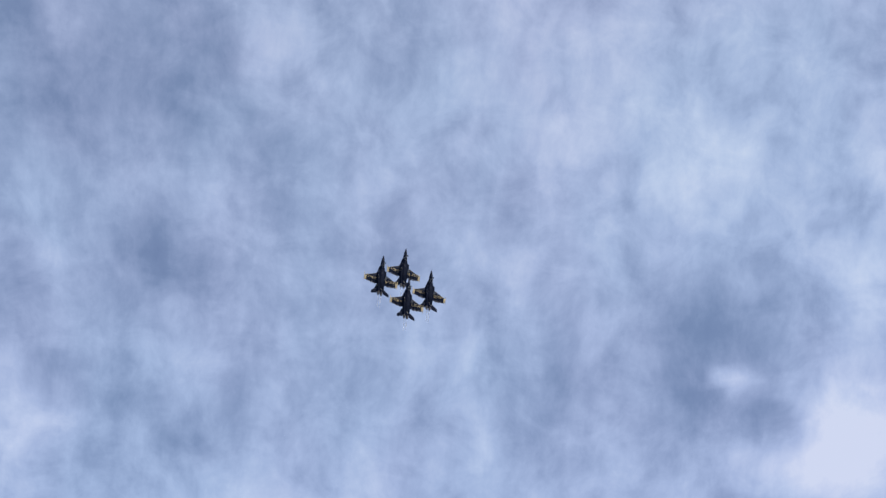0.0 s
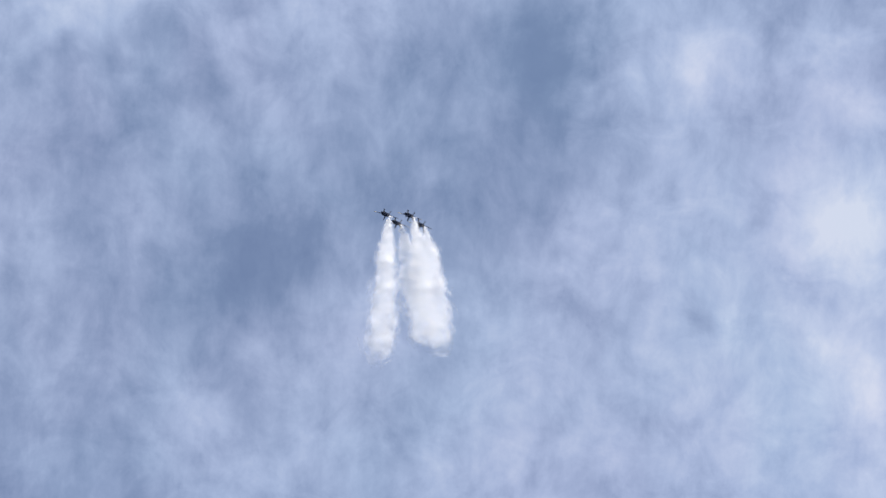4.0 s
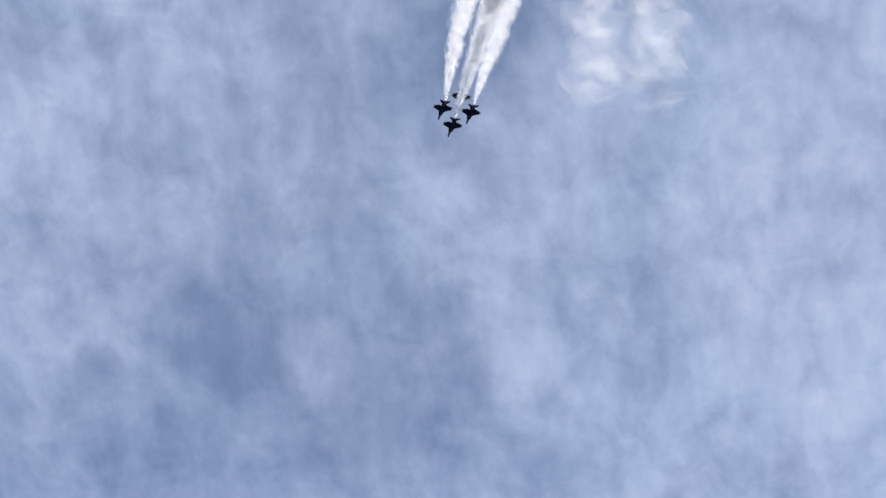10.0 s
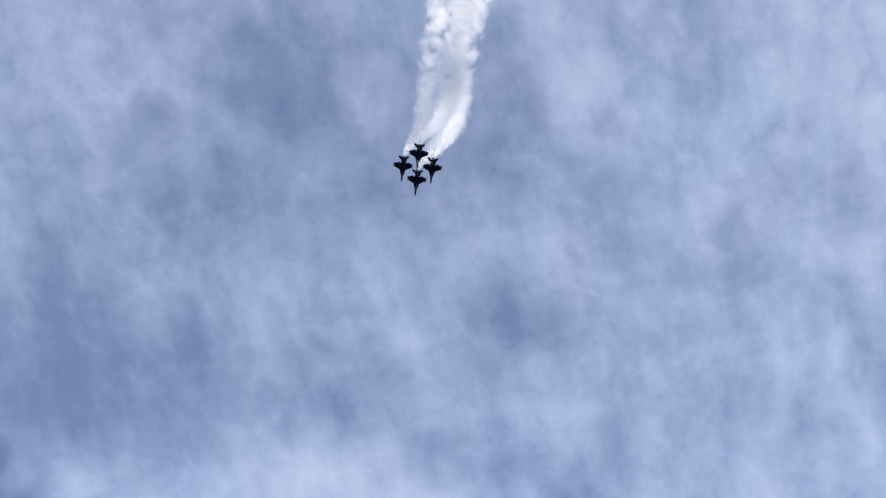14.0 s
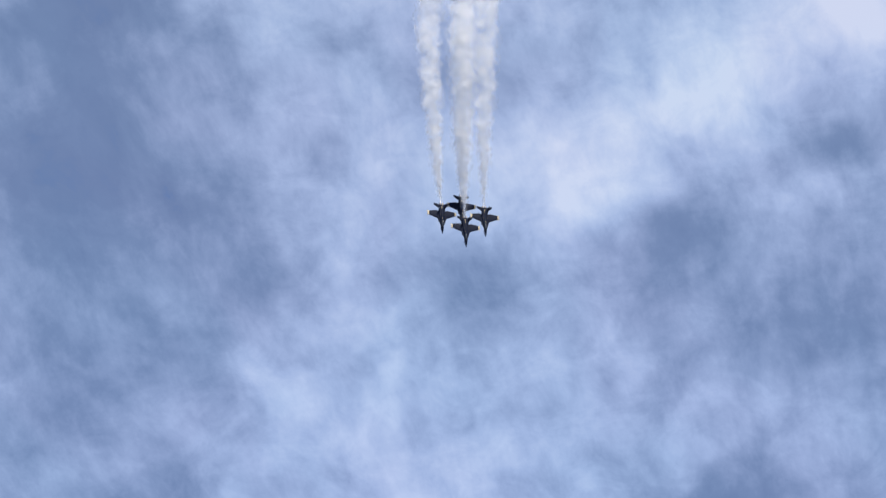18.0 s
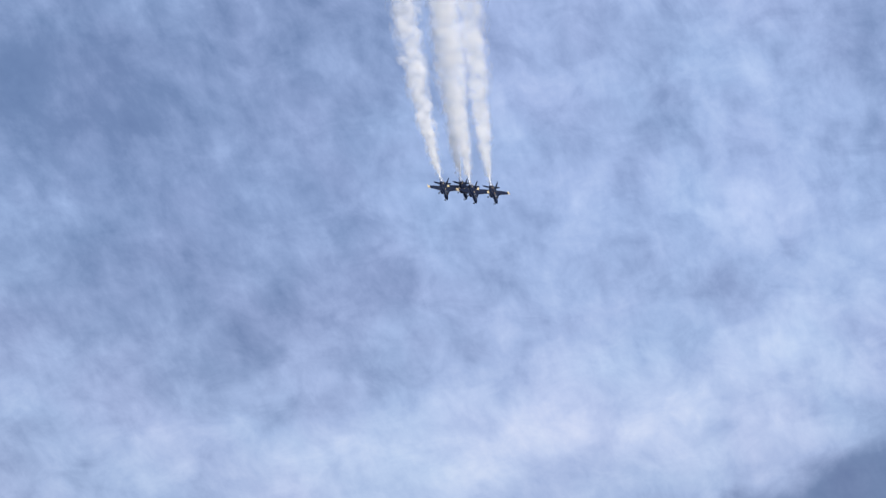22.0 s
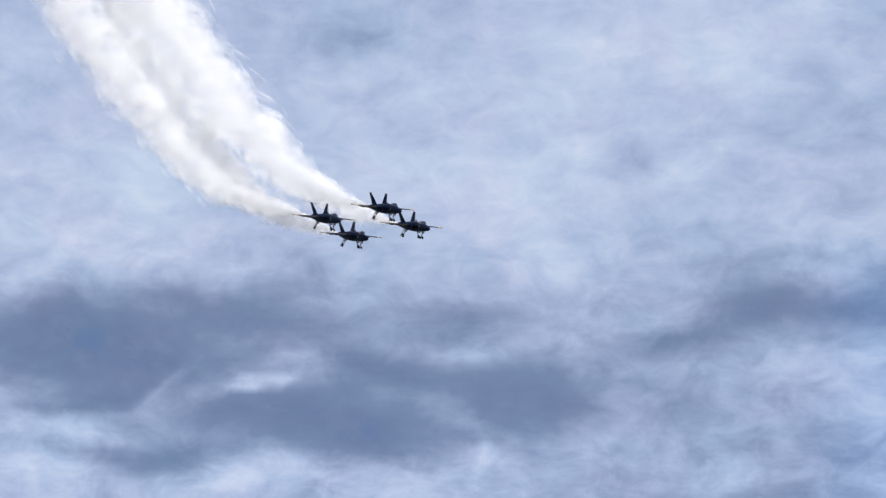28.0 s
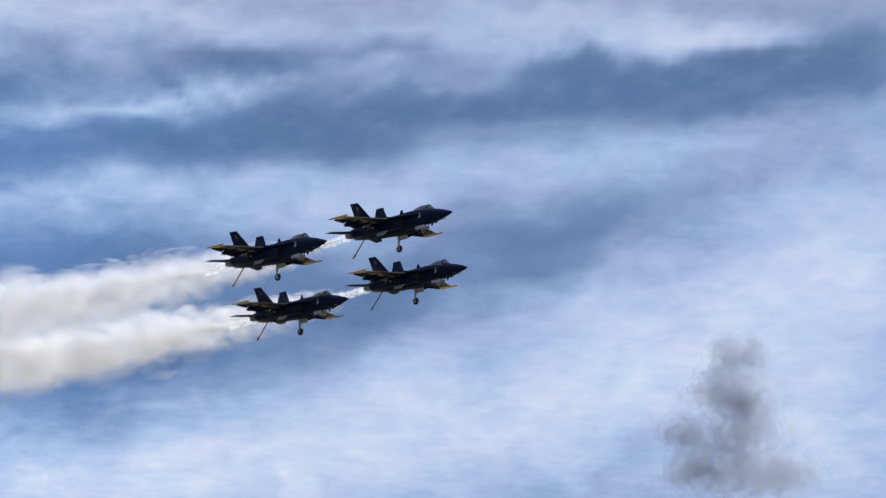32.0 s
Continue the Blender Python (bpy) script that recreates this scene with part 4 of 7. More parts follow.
clouds.bank(2.00, -4.65, 1.36, 0.57, 0, -0.10)
clouds.bank(5.18, -3.40, 0.68, 0.18, 40, 0.14)
clouds.bank(8.48, -2.94, 1.48, 1.02, 40, 0.30)
clouds.bank(8.14, -4.76, 1.36, 0.68, 0, 0.26)
clouds.bank(3.59, 3.31, 0.68, 0.34, 20, 0.09)
clouds.bank(7.91, 3.99, 1.36, 0.68, 20, 0.10)
clouds.bank(7.00, 1.94, 1.14, 0.28, -20, -0.14)
clouds.bank(8.48, 1.38, 0.57, 0.45, 0, -0.12)
clouds.bank(5.07, 2.40, 1.14, 0.45, 30, 0.05)
clouds.bank(4.50, -3.97, 0.68, 0.34, 0, -0.15)
clouds.bank(2.45, 4.10, 2.27, 0.68, 0, -0.08)
clouds.bank(3.59, -0.56, 1.36, 0.14, 35, 0.08)
clouds.bank(-6.68, 3.34, 2.61, 1.99, 0, -0.10, 1.5)
clouds.bank(6.68, 3.34, 2.61, 1.99, 0, 0.03, 1.5)
clouds.bank(-6.68, 0.00, 2.61, 1.99, 0, 0.03, 1.5)
clouds.bank(-2.23, 0.00, 2.61, 1.99, 0, 0.03, 1.5)
clouds.bank(2.23, 0.00, 2.61, 1.99, 0, 0.03, 1.5)
clouds.bank(-6.68, -3.34, 2.61, 1.99, 0, 0.10, 1.5)
clouds.bank(-2.23, -3.34, 2.61, 1.99, 0, 0.07, 1.5)
clouds.bank(2.23, -3.34, 2.61, 1.99, 0, 0.07, 1.5)
clouds.bank(6.68, -3.34, 2.61, 1.99, 0, 0.03, 1.5)
# the slate bank with its white streak
clouds.region(-13.09, 23.67, -0.78, 0.53)
clouds.bank(-7.20, 1.26, 2.50, 1.82, 0, 0.12)
clouds.bank(-8.68, 3.53, 0.34, 0.57, 0, -0.12)
clouds.bank(-1.64, 2.40, 2.61, 1.25, 10, -0.30, 1.4)
clouds.bank(1.32, 3.76, 2.95, 1.25, 0, -0.30, 1.4)
clouds.bank(2.45, 2.74, 1.36, 1.02, 0, -0.10)
clouds.bank(-3.45, 3.65, 0.68, 0.91, 0, -0.14)
clouds.bank(-2.09, 1.26, 2.27, 0.45, 5, -0.10)
clouds.bank(0.18, 0.81, 3.75, 0.27, 13, 0.20)
clouds.bank(-2.55, 0.24, 0.68, 0.16, 10, 0.08)
clouds.bank(1.77, 1.49, 0.68, 0.45, 30, 0.18)
clouds.bank(2.00, 0.92, 0.34, 0.11, 0, 0.12)
clouds.bank(0.18, -0.33, 2.16, 0.80, 8, -0.32, 1.4)
clouds.bank(-4.59, -0.90, 1.70, 0.28, 8, -0.28)
clouds.bank(-7.20, -1.69, 2.50, 0.68, 10, -0.28, 1.4)
clouds.bank(-4.36, -2.15, 1.82, 0.68, 8, -0.32, 1.4)
clouds.bank(-1.18, -2.38, 1.25, 0.68, 20, -0.34, 1.4)
clouds.bank(-8.23, -3.62, 1.25, 0.68, 20, -0.26)
clouds.bank(1.09, -1.58, 1.25, 0.57, 0, -0.22)
clouds.bank(2.34, 0.69, 0.45, 0.45, 50, -0.14)
clouds.bank(-7.20, -3.40, 1.36, 0.57, 15, -0.12)
clouds.bank(-4.14, -1.35, 1.82, 0.16, 12, 0.14)
clouds.bank(-2.77, -2.94, 0.45, 0.34, 30, 0.16)
clouds.bank(6.43, 2.74, 2.27, 2.05, 20, 0.13)
clouds.bank(7.00, 0.24, 2.50, 1.36, 0, 0.12)
clouds.bank(8.14, 4.33, 0.68, 0.68, 0, 0.10)
clouds.bank(3.02, -0.44, 0.91, 1.36, -30, 0.10)
clouds.bank(4.50, -2.60, 0.57, 0.34, 10, -0.24)
clouds.bank(7.91, 1.26, 0.45, 0.45, 0, -0.20)
clouds.bank(6.43, -3.74, 0.57, 0.34, 0, -0.12)
clouds.bank(5.18, -1.81, 1.02, 0.57, 0, -0.10)
clouds.bank(7.11, 3.76, 0.68, 0.45, 30, -0.14)
clouds.bank(-3.23, -4.31, 4.55, 0.80, 5, 0.16)
clouds.bank(1.32, -3.17, 2.27, 0.57, 10, 0.12)
clouds.bank(5.86, -4.65, 2.84, 0.68, 0, 0.08)
clouds.bank(-6.07, 2.40, 1.36, 0.45, 10, 0.06)
clouds.bank(-0.73, -3.40, 0.68, 0.28, 30, 0.06)
clouds.bank(4.05, 1.49, 0.34, 0.68, -20, 0.06)
clouds.bank(-2.23, 3.34, 2.61, 1.99, 0, -0.03, 1.5)
clouds.bank(2.23, 3.34, 2.61, 1.99, 0, -0.10, 1.5)
clouds.bank(-2.23, 0.00, 2.61, 1.99, 0, -0.10, 1.5)
clouds.bank(2.23, 0.00, 2.61, 1.99, 0, -0.03, 1.5)
clouds.bank(6.68, 0.00, 2.61, 1.99, 0, 0.07, 1.5)
clouds.bank(2.23, -3.34, 2.61, 1.99, 0, 0.03, 1.5)
clouds.bank(6.68, -3.34, 2.61, 1.99, 0, 0.03, 1.5)
# long dark rolls low in the north
clouds.region(-4.48, 15.66, 0.33, 0.58)
clouds.bank(-0.05, 2.17, 10.23, 2.61, 0, 0.11)
clouds.bank(5.30, 4.10, 2.84, 0.91, 0, 0.07)
clouds.bank(-6.64, 1.60, 1.36, 1.36, 0, 0.06)
clouds.bank(-1.64, 4.10, 0.80, 0.34, 0, -0.20)
clouds.bank(4.39, 1.72, 0.80, 0.45, 10, -0.22)
clouds.bank(7.57, 3.31, 0.91, 0.68, 0, -0.10)
clouds.bank(8.25, 1.15, 0.68, 0.34, 0, -0.14)
clouds.bank(1.89, 2.06, 1.14, 0.28, 0, -0.10)
clouds.bank(-6.07, -1.01, 2.95, 0.45, -3, -0.20)
clouds.bank(-7.43, -1.92, 2.95, 0.68, -5, -0.45, 1.3)
clouds.bank(-7.55, -2.83, 1.82, 0.23, 5, -0.22)
clouds.bank(-3.45, -1.35, 2.27, 0.57, -5, -0.25)
clouds.bank(0.52, -1.35, 1.59, 0.45, 0, -0.35)
clouds.bank(-0.95, -2.38, 1.48, 0.34, -10, -0.45)
clouds.bank(2.00, -2.83, 1.59, 0.57, -5, -0.48, 1.3)
clouds.bank(-2.55, -3.62, 2.27, 0.57, -5, -0.45, 1.3)
clouds.bank(-6.07, -4.08, 1.48, 0.34, 0, -0.22)
clouds.bank(-1.75, -2.83, 1.82, 0.68, 0, -0.17)
clouds.bank(7.34, -1.12, 1.48, 0.57, 5, -0.45, 1.4)
clouds.bank(5.07, -1.92, 1.36, 0.23, 12, -0.31)
clouds.bank(8.48, -1.81, 0.68, 0.68, 0, -0.22)
clouds.bank(7.91, -0.44, 1.14, 0.23, 0, -0.17)
clouds.bank(0.86, -1.98, 0.45, 0.25, 0, 0.21)
clouds.bank(-3.80, -2.83, 0.68, 0.14, 15, 0.31)
clouds.bank(-5.73, -2.60, 0.57, 0.14, 30, 0.20)
clouds.bank(-2.77, -2.26, 0.57, 0.23, -10, 0.22)
clouds.bank(-7.89, -3.62, 0.91, 0.34, 0, 0.14)
clouds.bank(3.36, -1.81, 0.68, 0.57, 0, 0.06)
clouds.bank(7.00, -2.38, 1.36, 0.45, 0, 0.08)
clouds.bank(-8.23, -4.65, 1.14, 0.34, 0, 0.14)
clouds.bank(-3.80, -4.53, 1.70, 0.28, 5, 0.25)
clouds.bank(0.41, -4.19, 0.45, 0.28, 0, 0.22)
clouds.bank(8.14, -4.65, 0.91, 0.34, 0, -0.25)
clouds.bank(7.91, -3.28, 0.68, 0.34, 0, -0.10)
clouds.bank(3.59, -4.19, 2.27, 0.57, 0, -0.14)
clouds.bank(7.57, -3.97, 1.36, 0.34, 0, -0.11)
clouds.bank(-0.95, -0.33, 0.91, 0.16, 0, -0.08)
clouds.bank(2.23, 3.34, 2.61, 1.99, 0, 0.05, 1.5)
clouds.bank(6.68, 3.34, 2.61, 1.99, 0, 0.05, 1.5)
clouds.bank(-6.68, 0.00, 2.61, 1.99, 0, 0.05, 1.5)
clouds.bank(-2.23, 0.00, 2.61, 1.99, 0, -0.05, 1.5)
clouds.bank(6.68, 0.00, 2.61, 1.99, 0, -0.16, 1.5)
clouds.bank(-6.68, -3.34, 2.61, 1.99, 0, -0.14, 1.5)
clouds.bank(-2.23, -3.34, 2.61, 1.99, 0, -0.09, 1.5)
clouds.bank(2.23, -3.34, 2.61, 1.99, 0, -0.16, 1.5)
clouds.bank(6.68, -3.34, 2.61, 1.99, 0, -0.18, 1.5)
# blue gaps open to the east
clouds.region(1.89, 12.78, -0.00, 0.44)
clouds.bank(-0.95, 4.33, 10.23, 0.80, 0, 0.24)
clouds.bank(-4.93, 3.31, 2.27, 0.68, -20, 0.16)
clouds.bank(2.45, 3.31, 3.41, 0.45, 0, 0.14)
clouds.bank(7.00, 4.10, 2.27, 0.57, 0, 0.10)
clouds.bank(-1.64, 4.44, 0.68, 0.34, 0, -0.16)
clouds.bank(2.91, 4.10, 0.68, 0.34, 0, -0.12)
clouds.bank(-2.43, 2.74, 0.68, 0.23, 0, -0.12)
clouds.bank(3.36, 1.72, 2.61, 0.51, -3, -0.28, 1.3)
clouds.bank(5.07, 1.60, 1.14, 0.45, 0, -0.16)
clouds.bank(0.64, 1.60, 0.68, 0.34, 0, -0.08)
clouds.bank(8.14, 0.69, 1.25, 0.68, 0, -0.28)
clouds.bank(-1.07, 1.03, 0.91, 0.20, 15, -0.18)
clouds.bank(6.09, 2.51, 1.14, 0.23, 0, -0.08)
clouds.bank(6.09, 1.26, 0.68, 0.23, 30, 0.18)
clouds.bank(1.89, 0.47, 1.14, 0.45, 0, 0.08)
clouds.bank(2.45, -0.44, 1.36, 0.45, 0, 0.08)
clouds.bank(8.14, -0.90, 1.25, 0.68, 20, -0.46)
clouds.bank(6.20, -1.58, 1.36, 0.40, 5, -0.38)
clouds.bank(8.59, -0.33, 0.57, 0.57, 0, -0.20)
clouds.bank(-7.77, -0.67, 1.48, 0.57, -10, -0.28)
clouds.bank(-8.23, 0.12, 0.68, 0.45, 0, -0.16)
clouds.bank(-4.70, -0.67, 1.36, 0.28, 0, -0.18)
clouds.bank(-0.95, -1.35, 3.41, 0.57, -5, 0.20)
clouds.bank(-5.50, -1.81, 2.27, 0.45, 10, 0.16)
clouds.bank(3.59, -2.03, 2.27, 0.18, -5, 0.24)
clouds.bank(6.43, -2.49, 2.27, 0.16, 2, 0.28)
clouds.bank(7.00, -3.23, 1.82, 0.14, 5, 0.26)
clouds.bank(-6.07, -1.35, 0.68, 0.34, 20, 0.06)
clouds.bank(-8.23, -2.26, 1.14, 0.45, 0, 0.12)
clouds.bank(-5.61, -1.92, 0.28, 0.17, 30, -0.12)
clouds.bank(-4.70, -2.20, 0.45, 0.11, 0, -0.10)
clouds.bank(-0.27, -2.38, 1.48, 0.25, -5, -0.14)
clouds.bank(1.32, -3.62, 2.95, 0.68, -5, -0.36, 1.3)
clouds.bank(-0.39, -3.17, 1.70, 0.28, -5, -0.12)
clouds.bank(4.16, -3.40, 1.70, 0.57, -10, -0.30)
clouds.bank(6.43, -4.31, 1.70, 0.80, 0, -0.60, 1.5)
clouds.bank(8.48, -3.62, 0.91, 0.68, 10, -0.45)
clouds.bank(-3.45, -4.42, 1.48, 0.25, 0, -0.34)
clouds.bank(-7.20, -4.08, 0.91, 0.18, 20, -0.12)
clouds.bank(1.89, -4.76, 1.70, 0.23, 0, -0.20)
clouds.bank(-6.30, -4.08, 0.45, 0.40, 40, 0.26)
clouds.bank(-5.50, -4.76, 0.91, 0.25, 0, 0.20)
clouds.bank(-8.45, -3.62, 0.68, 0.68, 0, 0.14)
clouds.bank(8.48, -4.65, 0.80, 0.40, 20, 0.40)
clouds.bank(-3.45, -3.74, 2.27, 0.25, 0, 0.08)
clouds.bank(-6.68, 3.34, 2.61, 1.99, 0, 0.10, 1.5)
clouds.bank(-2.23, 3.34, 2.61, 1.99, 0, 0.10, 1.5)
clouds.bank(2.23, 3.34, 2.61, 1.99, 0, 0.03, 1.5)
clouds.bank(2.23, 0.00, 2.61, 1.99, 0, -0.03, 1.5)
clouds.bank(6.68, 0.00, 2.61, 1.99, 0, -0.43, 1.5)
clouds.bank(-6.68, -3.34, 2.61, 1.99, 0, 0.03, 1.5)
clouds.bank(-2.23, -3.34, 2.61, 1.99, 0, -0.03, 1.5)
clouds.bank(2.23, -3.34, 2.61, 1.99, 0, -0.17, 1.5)
clouds.bank(6.68, -3.34, 2.61, 1.99, 0, -0.45, 1.5)
# the white plume over clear blue
clouds.region(10.96, 10.76, 0.13, 0.42)
clouds.bank(-3.23, 4.67, 7.95, 0.45, 0, 0.28)
clouds.bank(7.00, 4.56, 2.27, 0.45, 0, 0.24)
clouds.bank(6.43, 3.76, 1.14, 0.45, -10, 0.16)
clouds.bank(0.75, 4.22, 1.70, 0.34, 0, 0.10)
clouds.bank(-4.36, 3.76, 1.82, 0.57, -5, -0.24)
clouds.bank(-6.64, 3.99, 1.82, 0.34, 0, -0.16)
clouds.bank(-0.27, 2.74, 1.48, 0.57, 10, -0.28)
clouds.bank(3.93, 3.31, 1.59, 0.68, -10, -0.28)
clouds.bank(-0.95, 1.72, 1.36, 0.57, 0, -0.30)
clouds.bank(0.75, 1.94, 1.36, 0.45, 10, -0.24)
clouds.bank(7.23, 3.08, 1.02, 0.45, 20, -0.28)
clouds.bank(7.91, 1.94, 1.70, 0.45, 0, -0.24)
clouds.bank(-2.09, 1.15, 1.70, 0.34, 0, -0.22)
clouds.bank(1.09, 1.26, 1.14, 0.20, 0, -0.16)
clouds.bank(-2.55, 3.19, 0.80, 0.28, 25, 0.14)
clouds.bank(-7.20, 2.97, 1.36, 0.68, 0, 0.16)
clouds.bank(-3.45, 2.28, 1.36, 0.25, 20, 0.14)
clouds.bank(4.73, 2.74, 0.45, 0.57, -30, 0.14)
clouds.bank(3.36, 1.60, 1.82, 0.45, 20, 0.08)
clouds.bank(-4.93, 1.26, 1.36, 0.45, -10, 0.12)
clouds.bank(2.57, 0.01, 1.70, 0.57, 8, 0.36, 1.4)
clouds.bank(3.59, 0.12, 0.91, 0.45, 0, 0.10)
clouds.bank(3.02, -1.92, 0.91, 0.45, 35, 0.50, 1.5)
clouds.bank(1.77, -2.83, 1.25, 0.57, 40, 0.50, 1.5)
clouds.bank(0.52, -3.85, 1.36, 0.91, 50, 0.50, 1.5)
clouds.bank(-0.27, -4.76, 1.48, 0.68, 20, 0.40, 1.4)
clouds.bank(1.66, -1.35, 1.36, 0.34, 0, 0.22)
clouds.bank(-0.50, -2.72, 0.68, 0.18, 20, 0.22)
clouds.bank(5.86, 0.47, 1.70, 0.28, 0, 0.18)
clouds.bank(8.14, 0.69, 1.70, 0.45, 0, 0.22)
clouds.bank(7.34, -4.53, 1.70, 0.45, 10, 0.30)
clouds.bank(8.59, -4.08, 0.68, 0.68, 0, 0.30)
clouds.bank(3.02, -4.08, 0.80, 0.09, 10, 0.18)
clouds.bank(6.43, -1.58, 2.95, 1.25, -5, -0.50, 1.6)
clouds.bank(5.30, -3.17, 2.50, 0.68, 0, -0.45, 1.5)
clouds.bank(3.59, -4.42, 1.70, 0.57, 0, -0.42)
clouds.bank(-3.23, -2.26, 2.95, 0.51, 8, -0.50, 1.4)
clouds.bank(-4.14, -3.97, 2.27, 0.91, 0, -0.55, 1.5)
clouds.bank(-0.95, -1.69, 1.14, 0.34, 10, -0.40)
clouds.bank(-8.23, -1.81, 1.36, 0.45, 0, -0.20)
clouds.bank(-6.30, -2.83, 2.27, 0.30, 5, 0.30)
clouds.bank(-7.55, -2.38, 1.36, 0.34, 0, 0.14)
clouds.bank(-5.50, -3.17, 1.14, 0.11, 0, 0.12)
clouds.bank(-1.98, -1.12, 1.70, 0.25, 10, 0.22)
clouds.bank(2.45, -0.67, 1.59, 0.16, 5, 0.08)
clouds.bank(3.70, 1.94, 1.02, 0.16, 10, -0.10)
clouds.bank(-6.68, 3.34, 2.61, 1.99, 0, 0.23, 1.5)
clouds.bank(-2.23, 3.34, 2.61, 1.99, 0, 0.17, 1.5)
clouds.bank(2.23, 3.34, 2.61, 1.99, 0, 0.05, 1.5)
clouds.bank(-6.68, 0.00, 2.61, 1.99, 0, 0.07, 1.5)
clouds.bank(-2.23, 0.00, 2.61, 1.99, 0, 0.02, 1.5)
clouds.bank(6.68, 0.00, 2.61, 1.99, 0, -0.20, 1.5)
clouds.bank(-6.68, -3.34, 2.61, 1.99, 0, -0.07, 1.5)
clouds.bank(-2.23, -3.34, 2.61, 1.99, 0, -0.20, 1.5)
clouds.bank(2.23, -3.34, 2.61, 1.99, 0, -0.17, 1.5)
clouds.bank(6.68, -3.34, 2.61, 1.99, 0, -0.03, 1.5)
# the edge of the white sheet
clouds.region(19.26, 10.35, 0.10, 0.44)
clouds.bank(-3.80, 4.78, 5.11, 0.45, 0, 0.26)
clouds.bank(-1.64, 4.22, 1.36, 0.40, -20, 0.18)
clouds.bank(1.32, 4.56, 1.70, 0.45, 0, 0.10)
clouds.bank(3.59, 4.67, 1.14, 0.34, 0, 0.12)
clouds.bank(-2.32, 2.97, 0.68, 0.28, -10, 0.20)
clouds.bank(-5.16, 2.97, 0.68, 0.34, 20, 0.10)
clouds.bank(-6.64, 3.76, 2.50, 0.57, -5, -0.26)
clouds.bank(-3.80, 3.88, 0.91, 0.45, 0, -0.12)
clouds.bank(-0.95, 3.31, 0.91, 0.25, 10, -0.30)
clouds.bank(0.52, 3.76, 0.91, 0.45, 10, -0.16)
clouds.bank(4.16, 4.10, 1.36, 0.34, -15, -0.34)
clouds.bank(6.43, 4.33, 1.82, 0.25, 8, -0.26)
clouds.bank(-7.20, 2.17, 2.27, 0.57, 0, -0.34)
clouds.bank(-8.23, 1.26, 1.14, 0.40, 0, -0.40)
clouds.bank(-1.52, 2.17, 1.36, 0.45, 0, -0.24)
clouds.bank(5.86, 2.97, 2.84, 0.40, 10, -0.30)
clouds.bank(1.89, 2.62, 1.82, 0.30, 0, -0.20)
clouds.bank(4.05, 3.65, 0.68, 0.14, -40, 0.24)
clouds.bank(5.07, 3.88, 0.45, 0.14, -60, 0.18)
clouds.bank(7.34, 4.16, 0.45, 0.20, 0, 0.20)
clouds.bank(1.89, 3.08, 2.27, 0.18, 8, 0.18)
clouds.bank(-4.93, 1.26, 2.05, 0.45, 0, 0.14)
clouds.bank(-4.93, 0.58, 1.70, 0.45, 0, 0.30)
clouds.bank(-2.09, 1.15, 1.70, 0.23, 0, 0.08)
clouds.bank(1.32, 1.38, 2.84, 0.28, 5, 0.12)
clouds.bank(7.00, 1.38, 2.05, 0.51, 0, 0.32)
clouds.bank(5.30, 0.81, 1.70, 0.30, -5, 0.16)
clouds.bank(7.91, 0.47, 0.91, 0.34, 0, 0.12)
clouds.bank(4.16, -0.44, 3.98, 0.74, -3, -0.45, 1.6)
clouds.bank(-0.39, -1.81, 3.98, 0.97, 5, -0.52, 1.6)
clouds.bank(-4.93, -3.17, 1.48, 0.91, 20, -0.50, 1.5)
clouds.bank(-5.73, -2.26, 0.91, 0.45, 30, -0.30)
clouds.bank(-2.66, -4.08, 2.05, 0.51, 10, -0.40)
clouds.bank(7.23, -0.44, 1.36, 0.68, 20, -0.30)
clouds.bank(3.59, -1.58, 1.70, 0.45, 0, -0.30)
clouds.bank(-8.68, -2.38, 0.45, 0.20, 0, -0.50)
clouds.bank(-7.89, -3.40, 1.02, 1.25, -30, 0.50, 1.5)
clouds.bank(-8.23, -4.65, 1.25, 0.57, 0, 0.40)
clouds.bank(-6.30, -2.49, 0.68, 0.25, 40, 0.30)
clouds.bank(5.86, -3.62, 3.41, 1.14, 18, 0.45, 1.5)
clouds.bank(8.14, -2.26, 1.48, 1.02, 30, 0.42)
clouds.bank(1.32, -4.65, 3.41, 0.51, 10, 0.42)
clouds.bank(-1.52, -4.76, 1.36, 0.30, 5, 0.28)
clouds.bank(3.02, -2.83, 0.68, 0.11, 10, 0.20)
clouds.bank(-2.09, -3.28, 0.68, 0.14, 0, 0.14)
clouds.bank(3.02, -2.15, 1.02, 0.08, 15, 0.16)
clouds.bank(-5.73, -3.68, 0.57, 0.08, 5, 0.14)
clouds.bank(-6.68, 3.34, 2.61, 1.99, 0, 0.10, 1.5)
clouds.bank(-2.23, 3.34, 2.61, 1.99, 0, 0.05, 1.5)
clouds.bank(2.23, 3.34, 2.61, 1.99, 0, -0.03, 1.5)
clouds.bank(6.68, 3.34, 2.61, 1.99, 0, -0.07, 1.5)
clouds.bank(-2.23, 0.00, 2.61, 1.99, 0, -0.03, 1.5)
clouds.bank(6.68, 0.00, 2.61, 1.99, 0, 0.03, 1.5)
clouds.bank(-6.68, -3.34, 2.61, 1.99, 0, -0.10, 1.5)
